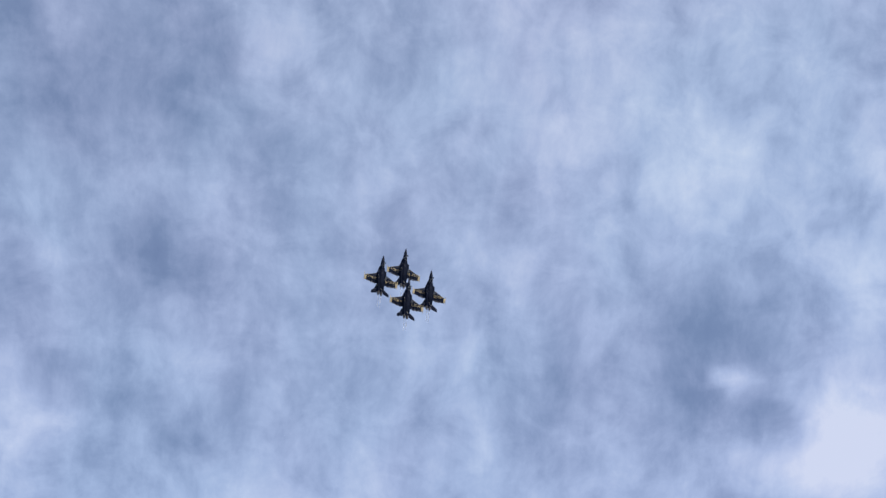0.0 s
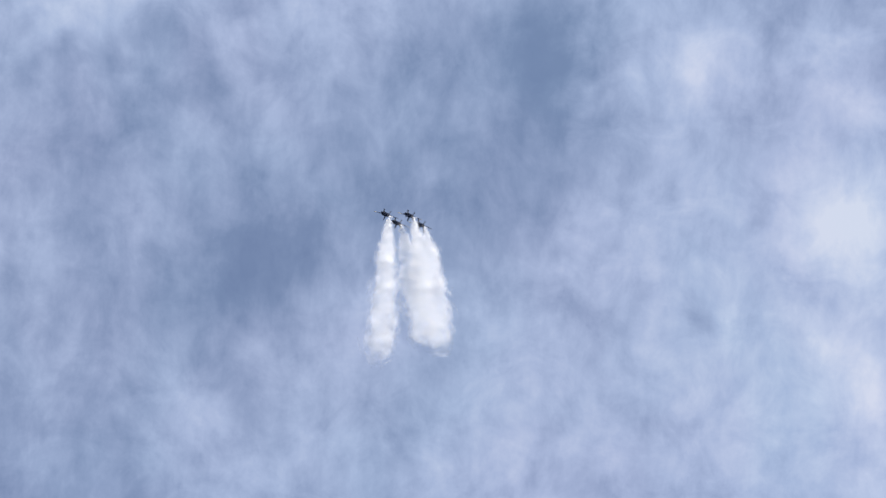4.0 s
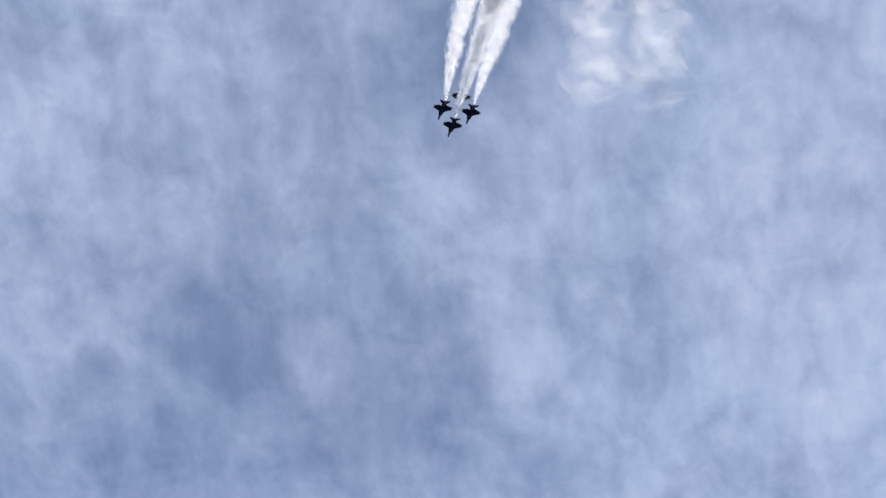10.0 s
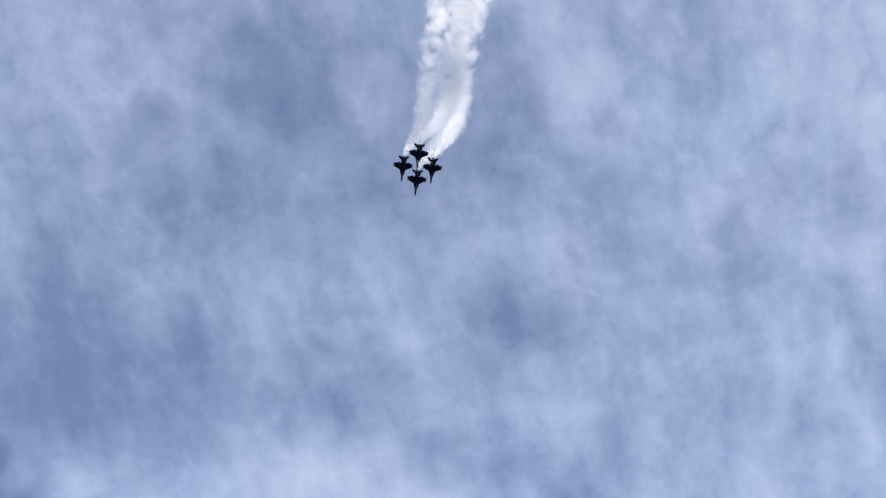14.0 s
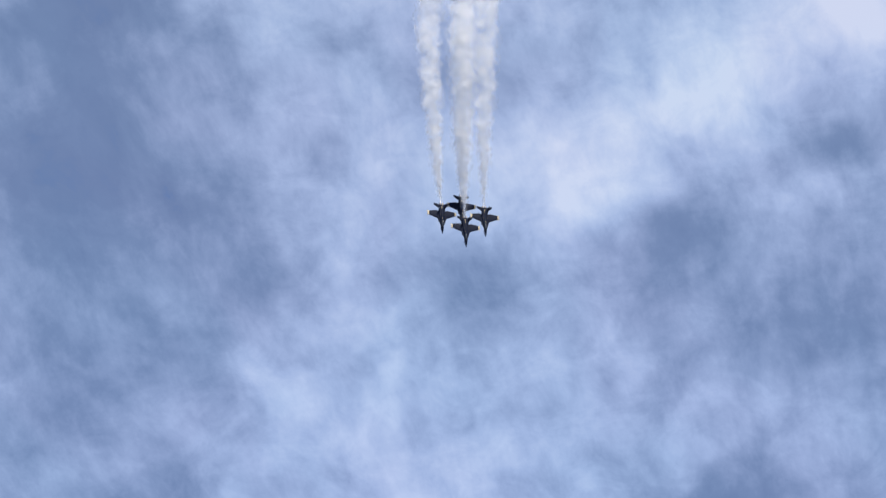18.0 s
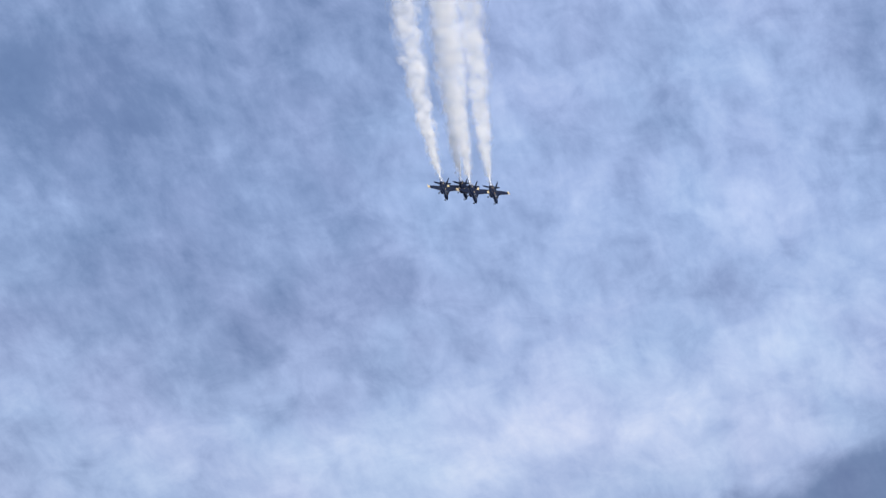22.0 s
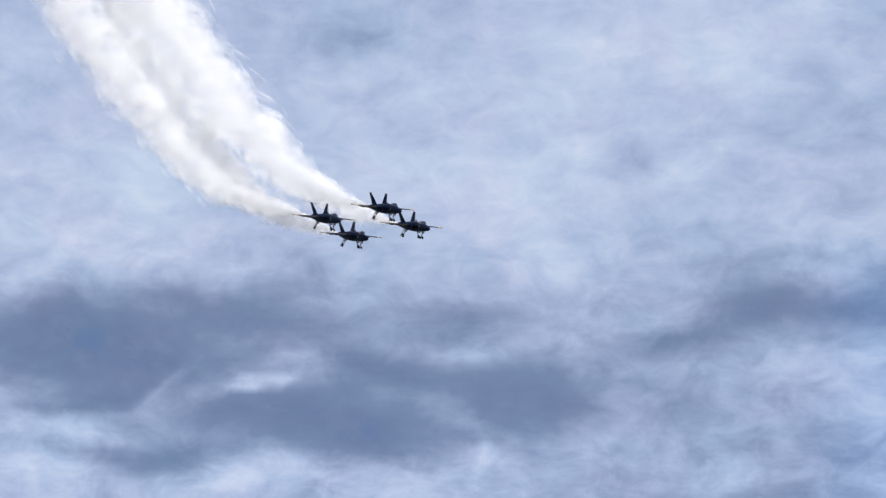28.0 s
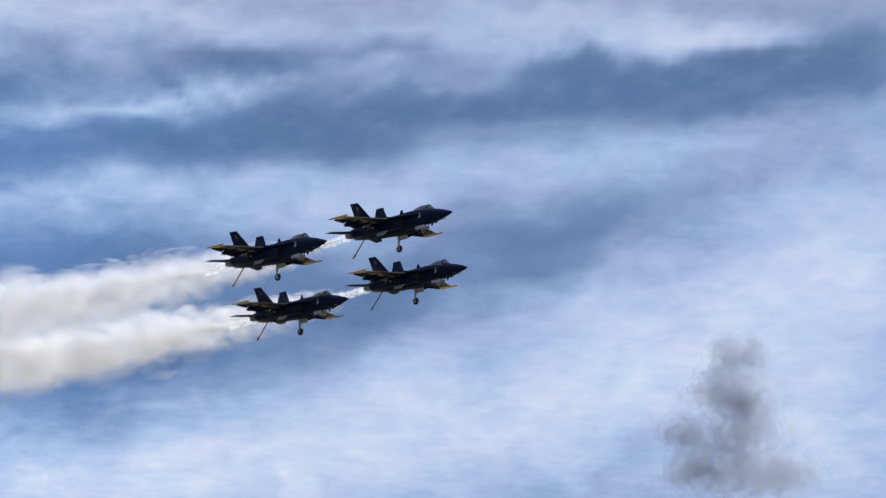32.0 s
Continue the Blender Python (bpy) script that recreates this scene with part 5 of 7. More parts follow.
# low in the north-east
clouds.region(27.89, 10.61, 0.07, 0.48)
clouds.bank(-5.50, 4.67, 4.55, 0.45, -3, 0.26)
clouds.bank(2.45, 4.44, 3.98, 0.45, 0, 0.20)
clouds.bank(5.86, 4.39, 1.48, 0.25, -8, 0.28)
clouds.bank(-2.66, 3.76, 1.36, 0.25, -10, 0.12)
clouds.bank(-4.59, 3.88, 1.48, 0.25, 5, -0.24)
clouds.bank(-5.50, 3.31, 0.68, 0.14, -40, -0.24)
clouds.bank(-0.95, 4.22, 1.48, 0.25, -10, -0.16)
clouds.bank(2.68, 3.88, 0.91, 0.32, 0, -0.28)
clouds.bank(5.30, 3.76, 2.27, 0.36, 5, -0.34)
clouds.bank(1.32, 3.08, 3.41, 0.41, 8, -0.34, 1.3)
clouds.bank(-3.23, 2.28, 3.98, 0.51, 5, -0.40, 1.4)
clouds.bank(-7.77, 1.94, 2.27, 0.41, 5, -0.30)
clouds.bank(8.14, 3.88, 1.36, 0.68, 0, -0.28)
clouds.bank(6.43, 3.08, 2.27, 0.32, 5, -0.24)
clouds.bank(-0.95, 1.83, 2.27, 0.32, 5, -0.12)
clouds.bank(-3.91, 3.53, 0.57, 0.14, -45, 0.24)
clouds.bank(-7.09, 2.85, 2.84, 0.18, 8, 0.28)
clouds.bank(-4.93, 3.31, 0.45, 0.11, -45, 0.16)
clouds.bank(-1.18, 3.31, 1.70, 0.14, 5, 0.08)
clouds.bank(-3.80, 1.38, 3.41, 0.40, 5, 0.16)
clouds.bank(-7.20, 1.26, 1.70, 0.32, 0, 0.16)
clouds.bank(3.59, 1.94, 3.41, 0.51, 10, 0.14)
clouds.bank(1.32, 0.24, 2.84, 0.51, 12, -0.28)
clouds.bank(-7.20, 0.12, 2.27, 0.41, 5, -0.30)
clouds.bank(-5.50, -2.03, 1.70, 0.41, 10, -0.32)
clouds.bank(-8.00, -3.28, 1.36, 0.57, 10, -0.36)
clouds.bank(1.66, -0.33, 1.14, 0.25, 10, -0.14)
clouds.bank(-0.95, -1.12, 2.27, 0.68, 10, -0.16)
clouds.bank(-3.23, -2.26, 2.05, 0.41, 15, -0.14)
clouds.bank(4.73, -2.03, 3.98, 1.36, 28, 0.26, 1.3)
clouds.bank(0.18, -3.62, 3.41, 1.02, 20, 0.22)
clouds.bank(8.14, -0.10, 1.70, 1.70, 30, 0.22)
clouds.bank(7.57, -3.51, 1.70, 1.70, 0, 0.22)
clouds.bank(-5.50, -4.42, 2.84, 0.62, 5, 0.24)
clouds.bank(-8.23, -4.53, 1.36, 0.45, 0, 0.16)
clouds.bank(3.02, -1.12, 1.14, 0.30, 20, 0.12)
clouds.bank(-1.86, 0.24, 1.82, 0.23, 10, -0.10)
clouds.bank(-6.68, 3.34, 2.61, 1.99, 0, -0.07, 1.5)
clouds.bank(-2.23, 3.34, 2.61, 1.99, 0, -0.07, 1.5)
clouds.bank(2.23, 3.34, 2.61, 1.99, 0, -0.10, 1.5)
clouds.bank(6.68, 3.34, 2.61, 1.99, 0, -0.10, 1.5)
clouds.bank(-6.68, 0.00, 2.61, 1.99, 0, -0.03, 1.5)
clouds.bank(-2.23, 0.00, 2.61, 1.99, 0, -0.03, 1.5)
clouds.bank(6.68, 0.00, 2.61, 1.99, 0, -0.03, 1.5)
clouds.bank(-6.68, -3.34, 2.61, 1.99, 0, -0.03, 1.5)
clouds.bank(-2.23, -3.34, 2.61, 1.99, 0, -0.03, 1.5)
clouds.bank(6.68, -3.34, 2.61, 1.99, 0, 0.03, 1.5)

clouds.vault(cloud_material())


# ---- the ground under it all ----
def ground():
    # never in view; its tone is chosen for the light it throws upward
    k = Mat("unseen_ground")
    where = k.add("ShaderNodeTexCoord").outputs["Object"]
    both = k.math("ADD", k.math("MULTIPLY", k.noise(where, 0.02, 4), 0.5), k.math("MULTIPLY", k.noise(where, 1.5, 4), 0.5))
    b = k.add("ShaderNodeBsdfPrincipled", Roughness=0.9)
    k.join(k.ramp(both, [(0.35, (0.1, 0.095, 0.08)), (0.65, (0.16, 0.15, 0.125))]), b.inputs["Base Color"])
    k.join(b.outputs[0], k.out.inputs[0])
    bm = bmesh.new()
    bmesh.ops.create_circle(bm, cap_ends=True, radius=VAULT * 1.02, segments=64)
    me = bpy.data.meshes.new("ground")
    bm.to_mesh(me)
    bm.free()
    me.materials.append(k.m)
    return tagged(new("ground", me), "flat unseen ground, tone set for the light it reflects", "ground", kind="structure")


ground()


# ---- things: the display jets ----
def part(name, bm, material, parent=None, label=""):
    """Links a bmesh as one mesh object under its thing or part."""
    bmesh.ops.recalc_face_normals(bm, faces=bm.faces)
    me = bpy.data.meshes.new(name)
    bm.to_mesh(me)
    bm.free()
    me.materials.append(material)
    ob = new(name, me)
    ob.parent = parent
    if label:
        tagged(ob, label)
    return ob


def smooth(ob, limit=40.0):
    ob.data.polygons.foreach_set("use_smooth", [True] * len(ob.data.polygons))
    ob.data.set_sharp_from_angle(angle=radians(limit))
    return ob


def loft(sections, around=20):
    """A skin over rounded sections (x, y, z, half width, half height, squareness)."""
    bm = bmesh.new()
    rings = []
    for x, y, z, w, h, n in sections:
        ring = []
        for k in range(around):
            a = math.tau * k / around
            c, s = math.cos(a), math.sin(a)
            ring.append(bm.verts.new((x, y + w * math.copysign(abs(c) ** (2 / n), c), z + h * math.copysign(abs(s) ** (2 / n), s))))
        rings.append(ring)
    for p, q in zip(rings, rings[1:]):
        for k in range(around):
            bm.faces.new((p[k], p[(k + 1) % around], q[(k + 1) % around], q[k]))
    bm.faces.new(rings[0])
    bm.faces.new(rings[-1][::-1])
    return bm


def blade(corners, thick_root, thick_tip):
    """A wing-like blade: corners root front, tip front, tip back, root back; thicker in the middle than at its edges."""
    bm = bmesh.new()
    rf, tf, tb, rb = (Vector(c) for c in corners)
    across = (tf - rf).cross(rb - rf).normalized()
    grid = []
    chords = (0.0, 0.06, 0.3, 0.7, 1.0)
    shape = (0.1, 0.55, 1.0, 0.7, 0.06)
    for side in (1, -1):
        sheet = []
        for span in (0.0, 0.5, 1.0):
            front, rear = rf.lerp(tf, span), rb.lerp(tb, span)
            half = (thick_root + (thick_tip - thick_root) * span) / 2
            sheet.append([bm.verts.new(front.lerp(rear, c) + across * half * s * side) for c, s in zip(chords, shape)])
        grid.append(sheet)
    for sheet in grid:
        for p, q in zip(sheet, sheet[1:]):
            for i in range(len(chords) - 1):
                bm.faces.new((p[i], p[i + 1], q[i + 1], q[i]))
    top, low = grid
    loop_top = top[0] + [r[-1] for r in top[1:]] + top[-1][-2::-1] + [top[1][0]]
    loop_low = low[0] + [r[-1] for r in low[1:]] + low[-1][-2::-1] + [low[1][0]]
    n = len(loop_top)
    for i in range(n):
        bm.faces.new((loop_top[i], loop_top[(i + 1) % n], loop_low[(i + 1) % n], loop_low[i]))
    return bm


def rod(a, b, r0, r1=None, around=10):
    """A round bar from a to b."""
    bm = bmesh.new()
    a, b = Vector(a), Vector(b)
    turn = (b - a).to_track_quat("Z", "Y").to_matrix().to_4x4()
    bmesh.ops.create_cone(bm, cap_ends=True, segments=around, radius1=r0, radius2=r0 if r1 is None else r1, depth=(b - a).length,
                          matrix=Matrix.Translation((a + b) / 2) @ turn)
    return bm


def merged(*pieces):
    """Several bmeshes as one."""
    whole = bmesh.new()
    for bm in pieces:
        me = bpy.data.meshes.new("piece")
        bm.to_mesh(me)
        bm.free()
        whole.from_mesh(me)
        bpy.data.meshes.remove(me)
    return whole


def slab(outline, z, thick, lift=None):
    """A flat plate with a bevelled rim over an outline of (x, y)."""
    bm = bmesh.new()
    f = bm.faces.new([bm.verts.new((x, y, z - thick / 2 + (lift(x, y) if lift else 0))) for x, y in outline])
    got = bmesh.ops.extrude_face_region(bm, geom=[f])
    bmesh.ops.translate(bm, vec=(0, 0, thick), verts=[v for v in got["geom"] if isinstance(v, bmesh.types.BMVert)])
    bmesh.ops.bevel(bm, geom=bm.edges[:], offset=thick * 0.3, segments=1, affect="EDGES")
    return bm


def wheel(x, y, z, radius, wide):
    """A tyre lying across, with rounded shoulders."""
    bm = bmesh.new()
    profile = [(0.55, 0.5), (0.88, 0.5), (1.0, 0.28), (1.0, -0.28), (0.88, -0.5), (0.55, -0.5)]
    rings = []
    for k in range(18):
        a = math.tau * k / 18
        rings.append([bm.verts.new((x + radius * p * math.cos(a), y + wide * q, z + radius * p * math.sin(a))) for p, q in profile])
    for k in range(18):
        p, q = rings[k], rings[(k + 1) % 18]
        for i in range(len(profile)):
            j = (i + 1) % len(profile)
            bm.faces.new((p[i], p[j], q[j], q[i]))
    return bm


def letters(words, size):
    """The words as a flat mesh in the built-in font, centred on the origin."""
    data = bpy.data.curves.new("lettering", "FONT")
    data.body, data.size, data.align_x, data.align_y, data.resolution_u = words, size, "CENTER", "CENTER", 2
    data.extrude, data.space_character = 0.004, 1.12
    ob = bpy.data.objects.new("lettering", data)
    scene.collection.objects.link(ob)
    me = bpy.data.meshes.new_from_object(ob.evaluated_get(bpy.context.evaluated_depsgraph_get()))
    bpy.data.objects.remove(ob)
    bpy.data.curves.remove(data)
    bm = bmesh.new()
    bm.from_mesh(me)
    bpy.data.meshes.remove(me)
    return bm


GEAR = {"nose_gear": (5.2, 0.0, -0.75), "right_gear": (-1.1, -1.15, -0.6), "left_gear": (-1.1, 1.15, -0.6)}


def jet():
    """A twin-finned, twin-engined display jet with its wheels and its hook down. Nose to +x, left wing to +y."""
    top = new("jet_aircraft")
    body = smooth(part("fuselage", loft([
        (8.6, 0, -0.05, 0.36, 0.38, 2.0), (7.9, 0, -0.02, 0.5, 0.55, 2.1), (7.0, 0, 0.02, 0.62, 0.7, 2.2), (6.0, 0, 0.06, 0.7, 0.82, 2.2),
        (4.6, 0, 0.1, 0.76, 0.92, 2.3), (3.2, 0, 0.12, 0.84, 0.96, 2.5), (2.0, 0, 0.08, 1.0, 0.94, 2.8), (0.6, 0, 0.02, 1.35, 0.88, 3.0),
        (-1.5, 0, 0.0, 1.52, 0.84, 3.2), (-3.6, 0, 0.02, 1.46, 0.78, 3.2), (-5.4, 0, 0.06, 1.32, 0.66, 3.0), (-6.8, 0, 0.08, 1.18, 0.52, 2.8)]), NAVY, top))
    smooth(part("nose_cone", loft([(9.78, 0, -0.1, 0.03, 0.03, 2), (9.6, 0, -0.1, 0.1, 0.1, 2), (9.2, 0, -0.08, 0.23, 0.24, 2), (8.58, 0, -0.05, 0.362, 0.382, 2)]), NAVY, top))
    smooth(part("canopy", loft([(6.75, 0, 0.72, 0.04, 0.04, 2), (6.3, 0, 0.78, 0.33, 0.3, 2), (5.5, 0, 0.9, 0.46, 0.5, 2), (4.6, 0, 0.95, 0.48, 0.52, 2),
                                   (3.6, 0, 0.92, 0.42, 0.4, 2), (2.6, 0, 0.85, 0.2, 0.2, 2)]), GLASS, top, "smoked canopy glass"))
    smooth(part("spine", loft([(3.4, 0, 0.75, 0.3, 0.4, 2), (1.5, 0, 0.78, 0.45, 0.36, 2), (-2.0, 0, 0.72, 0.45, 0.28, 2), (-6.0, 0, 0.5, 0.3, 0.16, 2)]), NAVY, top))
    part("stripe", slab([(2.0, 0.07), (-6.0, 0.07), (-6.0, -0.07), (2.0, -0.07)], 0.0, 0.03, lambda x, y: 1.15 - 0.03 * (2.0 - x) - (0.05 * max(0.0, -2.0 - x))), GOLD, top, "gold stripe along the spine")
    for side, tag in ((-1, "right"), (1, "left")):
        part("leading_edge_extension", slab([(5.4, 0.62 * side), (4.6, 1.05 * side), (3.2, 1.42 * side), (2.0, 1.72 * side), (1.2, 2.15 * side), (-1.6, 2.15 * side), (-1.6, 0.6 * side)], 0.34, 0.12), NAVY, top)
        duct = smooth(part("intake", loft([(2.35, 1.22 * side, -0.28, 0.34, 0.5, 5), (1.0, 1.25 * side, -0.3, 0.42, 0.56, 4), (-1.5, 1.2 * side, -0.24, 0.46, 0.55, 4),
                                            (-5.5, 0.85 * side, -0.06, 0.42, 0.5, 3), (-6.7, 0.6 * side, 0.0, 0.5, 0.5, 2)], 16), NAVY, top))
        # the intake is closed; a black plug stands in for the shade inside
        part("duct_shade", loft([(2.365, 1.22 * side, -0.28, 0.28, 0.43, 5), (2.1, 1.22 * side, -0.28, 0.26, 0.4, 5)], 16), DARK, duct, "black plug for the shade in the duct mouth")
        smooth(part("exhaust_nozzle", loft([(-6.6, 0.56 * side, 0.05, 0.54, 0.54, 2), (-7.2, 0.56 * side, 0.05, 0.5, 0.5, 2), (-8.1, 0.56 * side, 0.05, 0.37, 0.37, 2), (-7.7, 0.56 * side, 0.05, 0.3, 0.3, 2)], 18), METAL, top, "burnt grey metal nozzle"))
        wing = smooth(part("wing", blade([(1.5, 1.3 * side, 0.3), (-0.9, 6.35 * side, 0.22), (-2.9, 6.35 * side, 0.22), (-3.3, 1.3 * side, 0.3)], 0.3, 0.12), NAVY, top), 30)
        part("slat", blade([(1.14, 2.15 * side, 0.22), (-0.86, 6.3 * side, 0.14), (-0.98, 6.3 * side, 0.16), (0.96, 2.15 * side, 0.24)], 0.1, 0.06), TRIM, wing, "gold leading edge, shade put into its colour")
        part("flap", blade([(-3.0, 2.1 * side, 0.26), (-2.85, 4.6 * side, 0.24), (-3.55, 4.6 * side, -0.1), (-3.95, 2.1 * side, -0.14)], 0.14, 0.08), NAVY, wing, "lowered flap")
        part("aileron", blade([(-2.83, 4.7 * side, 0.23), (-2.72, 6.2 * side, 0.22), (-3.1, 6.2 * side, 0.1), (-3.4, 4.7 * side, 0.06)], 0.1, 0.06), NAVY, wing)
        smooth(part("tip_rail", loft([(0.1, 6.6 * side, 0.22, 0.02, 0.02, 2), (-0.3, 6.6 * side, 0.22, 0.1, 0.1, 2), (-2.9, 6.6 * side, 0.22, 0.11, 0.11, 2), (-3.5, 6.6 * side, 0.22, 0.04, 0.04, 2)], 10), GOLD, wing, "gold wing-tip rail"))
        part("tip_panel", blade([(-0.68, 5.9 * side, 0.225), (-0.88, 6.42 * side, 0.22), (-2.93, 6.42 * side, 0.22), (-2.96, 5.9 * side, 0.225)], 0.165, 0.145), GOLD, wing, "gold wing tip")
        for y in (2.9, 4.1):
            smooth(part("hinge_fairing", loft([(-0.9, y * side, 0.1, 0.03, 0.05, 2), (-2.0, y * side, 0.0, 0.1, 0.16, 2), (-3.3, y * side, -0.06, 0.09, 0.16, 2), (-4.1, y * side, -0.1, 0.02, 0.03, 2)], 8), NAVY, wing))
        word = letters("U.S.NAVY", 1.75)
        bmesh.ops.transform(word, matrix=pose(-1.25 + 0.1, 4.0 * side, 0.115, 180, 0, 0) @ pose(0, 0, 0, 0, 0, -90 + 8 * side) @ Matrix.Diagonal((0.52, 1.0, 1.0, 1.0)), verts=word.verts[:])
        part("lettering", word, GOLD, wing, "gold lettering under the wing")
        smooth(part("tailplane", blade([(-5.1, 1.2 * side, 0.0), (-7.0, 3.5 * side, -0.12), (-8.3, 3.56 * side, -0.14), (-7.5, 1.2 * side, 0.0)], 0.14, 0.05), NAVY, top), 30)
        fin = smooth(part("tail_fin", blade([(-2.5, 1.05 * side, 0.6), (-4.75, 1.8 * side, 3.05), (-6.1, 1.82 * side, 3.1), (-5.6, 1.05 * side, 0.55)], 0.2, 0.08), NAVY, top), 30)
        part("fin_mark", blade([(-4.55, 1.62 * side, 2.2), (-4.8, 1.72 * side, 2.6), (-5.2, 1.72 * side, 2.6), (-5.0, 1.62 * side, 2.2)], 0.14, 0.13), TRIM, fin, "small gold mark on the fin")
        leg = part("main_gear", merged(rod((0, 0, 0), (-0.35, 0.5 * side, -1.25), 0.11), rod((-0.35, 0.5 * side, -1.25), (-0.4, 0.45 * side, -1.56), 0.08),
                   rod((0.5, 0.1 * side, 0.1), (-0.3, 0.45 * side, -1.1), 0.06)), WHITE, top, "white undercarriage leg")
        leg.location = GEAR[tag + "_gear"]
        smooth(part("wheel", wheel(-0.4, 0.66 * side, -1.56, 0.4, 0.3), RUBBER, leg, "black tyre"))
        smooth(part("hub", rod((-0.4, 0.53 * side, -1.56), (-0.4, 0.8 * side, -1.56), 0.2, around=14), WHITE, leg))
        part("gear_door", slab([(0.6, 0.0), (-1.2, 0.0), (-1.1, 0.55 * side), (0.4, 0.55 * side)], 0.0, 0.05), WHITE, top, "open white gear door").matrix_basis = pose(-0.4, 1.35 * side, -0.75, -62 * side, 0, 0)
    leg = part("nose_gear", merged(rod((0, 0, 0), (-0.12, 0, -1.35), 0.1), rod((0.9, 0, -0.1), (-0.05, 0, -0.95), 0.05), rod((-0.12, -0.3, -1.42), (-0.12, 0.3, -1.42), 0.06)), WHITE, top, "white nose undercarriage leg")
    leg.location = GEAR["nose_gear"]
    for side in (-1, 1):
        smooth(part("wheel", wheel(-0.12, 0.26 * side, -1.42, 0.3, 0.2), RUBBER, leg, "black tyre"))
    for side in (-1, 1):
        part("gear_door", slab([(0.5, 0.0), (-1.1, 0.0), (-1.0, 0.4 * side), (0.4, 0.4 * side)], 0.0, 0.04), WHITE, top, "open white gear door").matrix_basis = pose(4.9, 0.35 * side, -0.8, -80 * side, 0, 0)
    for side in (-1, 1):
        smooth(part("exhaust_haze", loft([(-8.0, 0.5 * side, 0.05, 0.3, 0.3, 2), (-10.5, 0.42 * side, 0.0, 0.3, 0.3, 2), (-12.5, 0.4 * side, -0.2, 0.25, 0.25, 2), (-14.0, 0.4 * side, -0.3, 0.08, 0.08, 2)], 10), HAZE, top, "thin white exhaust streak"))
    smooth(part("canopy_frame", merged(*[rod((5.75, 0.5 * math.cos(a), 0.84 + 0.52 * math.sin(a)), (5.75, 0.5 * math.cos(a + 0.4), 0.84 + 0.52 * math.sin(a + 0.4)), 0.045) for a in [0.16 + 0.4 * k for k in range(7)]]), NAVY, top))
    part("antenna", blade([(1.3, 0, 1.05), (1.05, 0, 1.55), (0.75, 0, 1.55), (0.5, 0, 1.05)], 0.07, 0.04), NAVY, top)
    for x, z in ((6.6, -0.86), (2.6, -1.0)):
        part("antenna", blade([(x, 0, z + 0.12), (x - 0.2, 0, z - 0.22), (x - 0.4, 0, z - 0.22), (x - 0.5, 0, z + 0.12)], 0.05, 0.03), NAVY, top)
    part("belly_fairing", loft([(1.8, 0, -0.82, 0.2, 0.06, 2.4), (0.8, 0, -0.9, 0.55, 0.16, 2.6), (-3.2, 0, -0.84, 0.6, 0.14, 2.6), (-4.8, 0, -0.68, 0.3, 0.06, 2.4)], 14), NAVY, top)
    for side in (-1, 1):
        part("pitot_probe", rod((7.6, 0.34 * side, -0.5), (8.15, 0.42 * side, -0.58), 0.03), METAL, top)
        part("light_strip", slab([(5.15, -0.2), (4.87, -0.2), (4.87, 0.36), (5.15, 0.36)], 0.0, 0.02), LAMP, top, "pale yellow-green formation light strip").matrix_basis = pose(0, 0.757 * side, 0.1, 90, 0, 0)
        part("light_strip", slab([(-3.6, 0.0), (-4.4, 0.0), (-4.4, 0.12), (-3.6, 0.12)], 0.0, 0.02), LAMP, top, "pale yellow-green formation light strip").matrix_basis = pose(0, 1.485 * side, 0.2, 90, 0, 0)
        part("vent", slab([(-0.2, 0.0), (-1.0, 0.0), (-1.0, 0.3), (-0.2, 0.3)], 0.0, 0.03), DARK, top, "dark bleed vent").matrix_basis = pose(0, 0.9 * side, 0.86, 0, 0, 0)
    part("arrestor_hook", merged(rod((-5.6, 0, -0.55), (-7.5, 0, -2.35), 0.075), rod((-7.4, 0, -2.25), (-7.75, 0, -2.5), 0.13, 0.09)), STRIPES, top, "lowered tail hook")
    return top


first = tagged(jet(), "navy-blue display jet with gold trim, wheels and tail hook down", "aircraft", group="diamond of display jets")
lead = first
right_wing, left_wing, slot = (copy_thing(first, Matrix()) for k in range(3))


# ---- things: the smoke that the jets trail ----
def puff_mesh(name, material, seed):
    """A billow, one unit in radius, with an uneven skin."""
    bm = bmesh.new()
    off = Vector((seed * 7.13, seed * 1.7, 1.0))
    for v in bmesh.ops.create_icosphere(bm, subdivisions=5, radius=1.0)["verts"]:
        p = v.co.copy()
        swell = noise.fractal(p * 2.4 + off, 1.15, 2.2, 4)
        v.co = p * (1.0 + 0.16 * swell) + Vector(noise.noise_vector(p * 1.4 + off)) * 0.1
    me = bpy.data.meshes.new(name)
    bm.to_mesh(me)
    bm.free()
    me.materials.append(material)
    me.polygons.foreach_set("use_smooth", [True] * len(me.polygons))
    return me


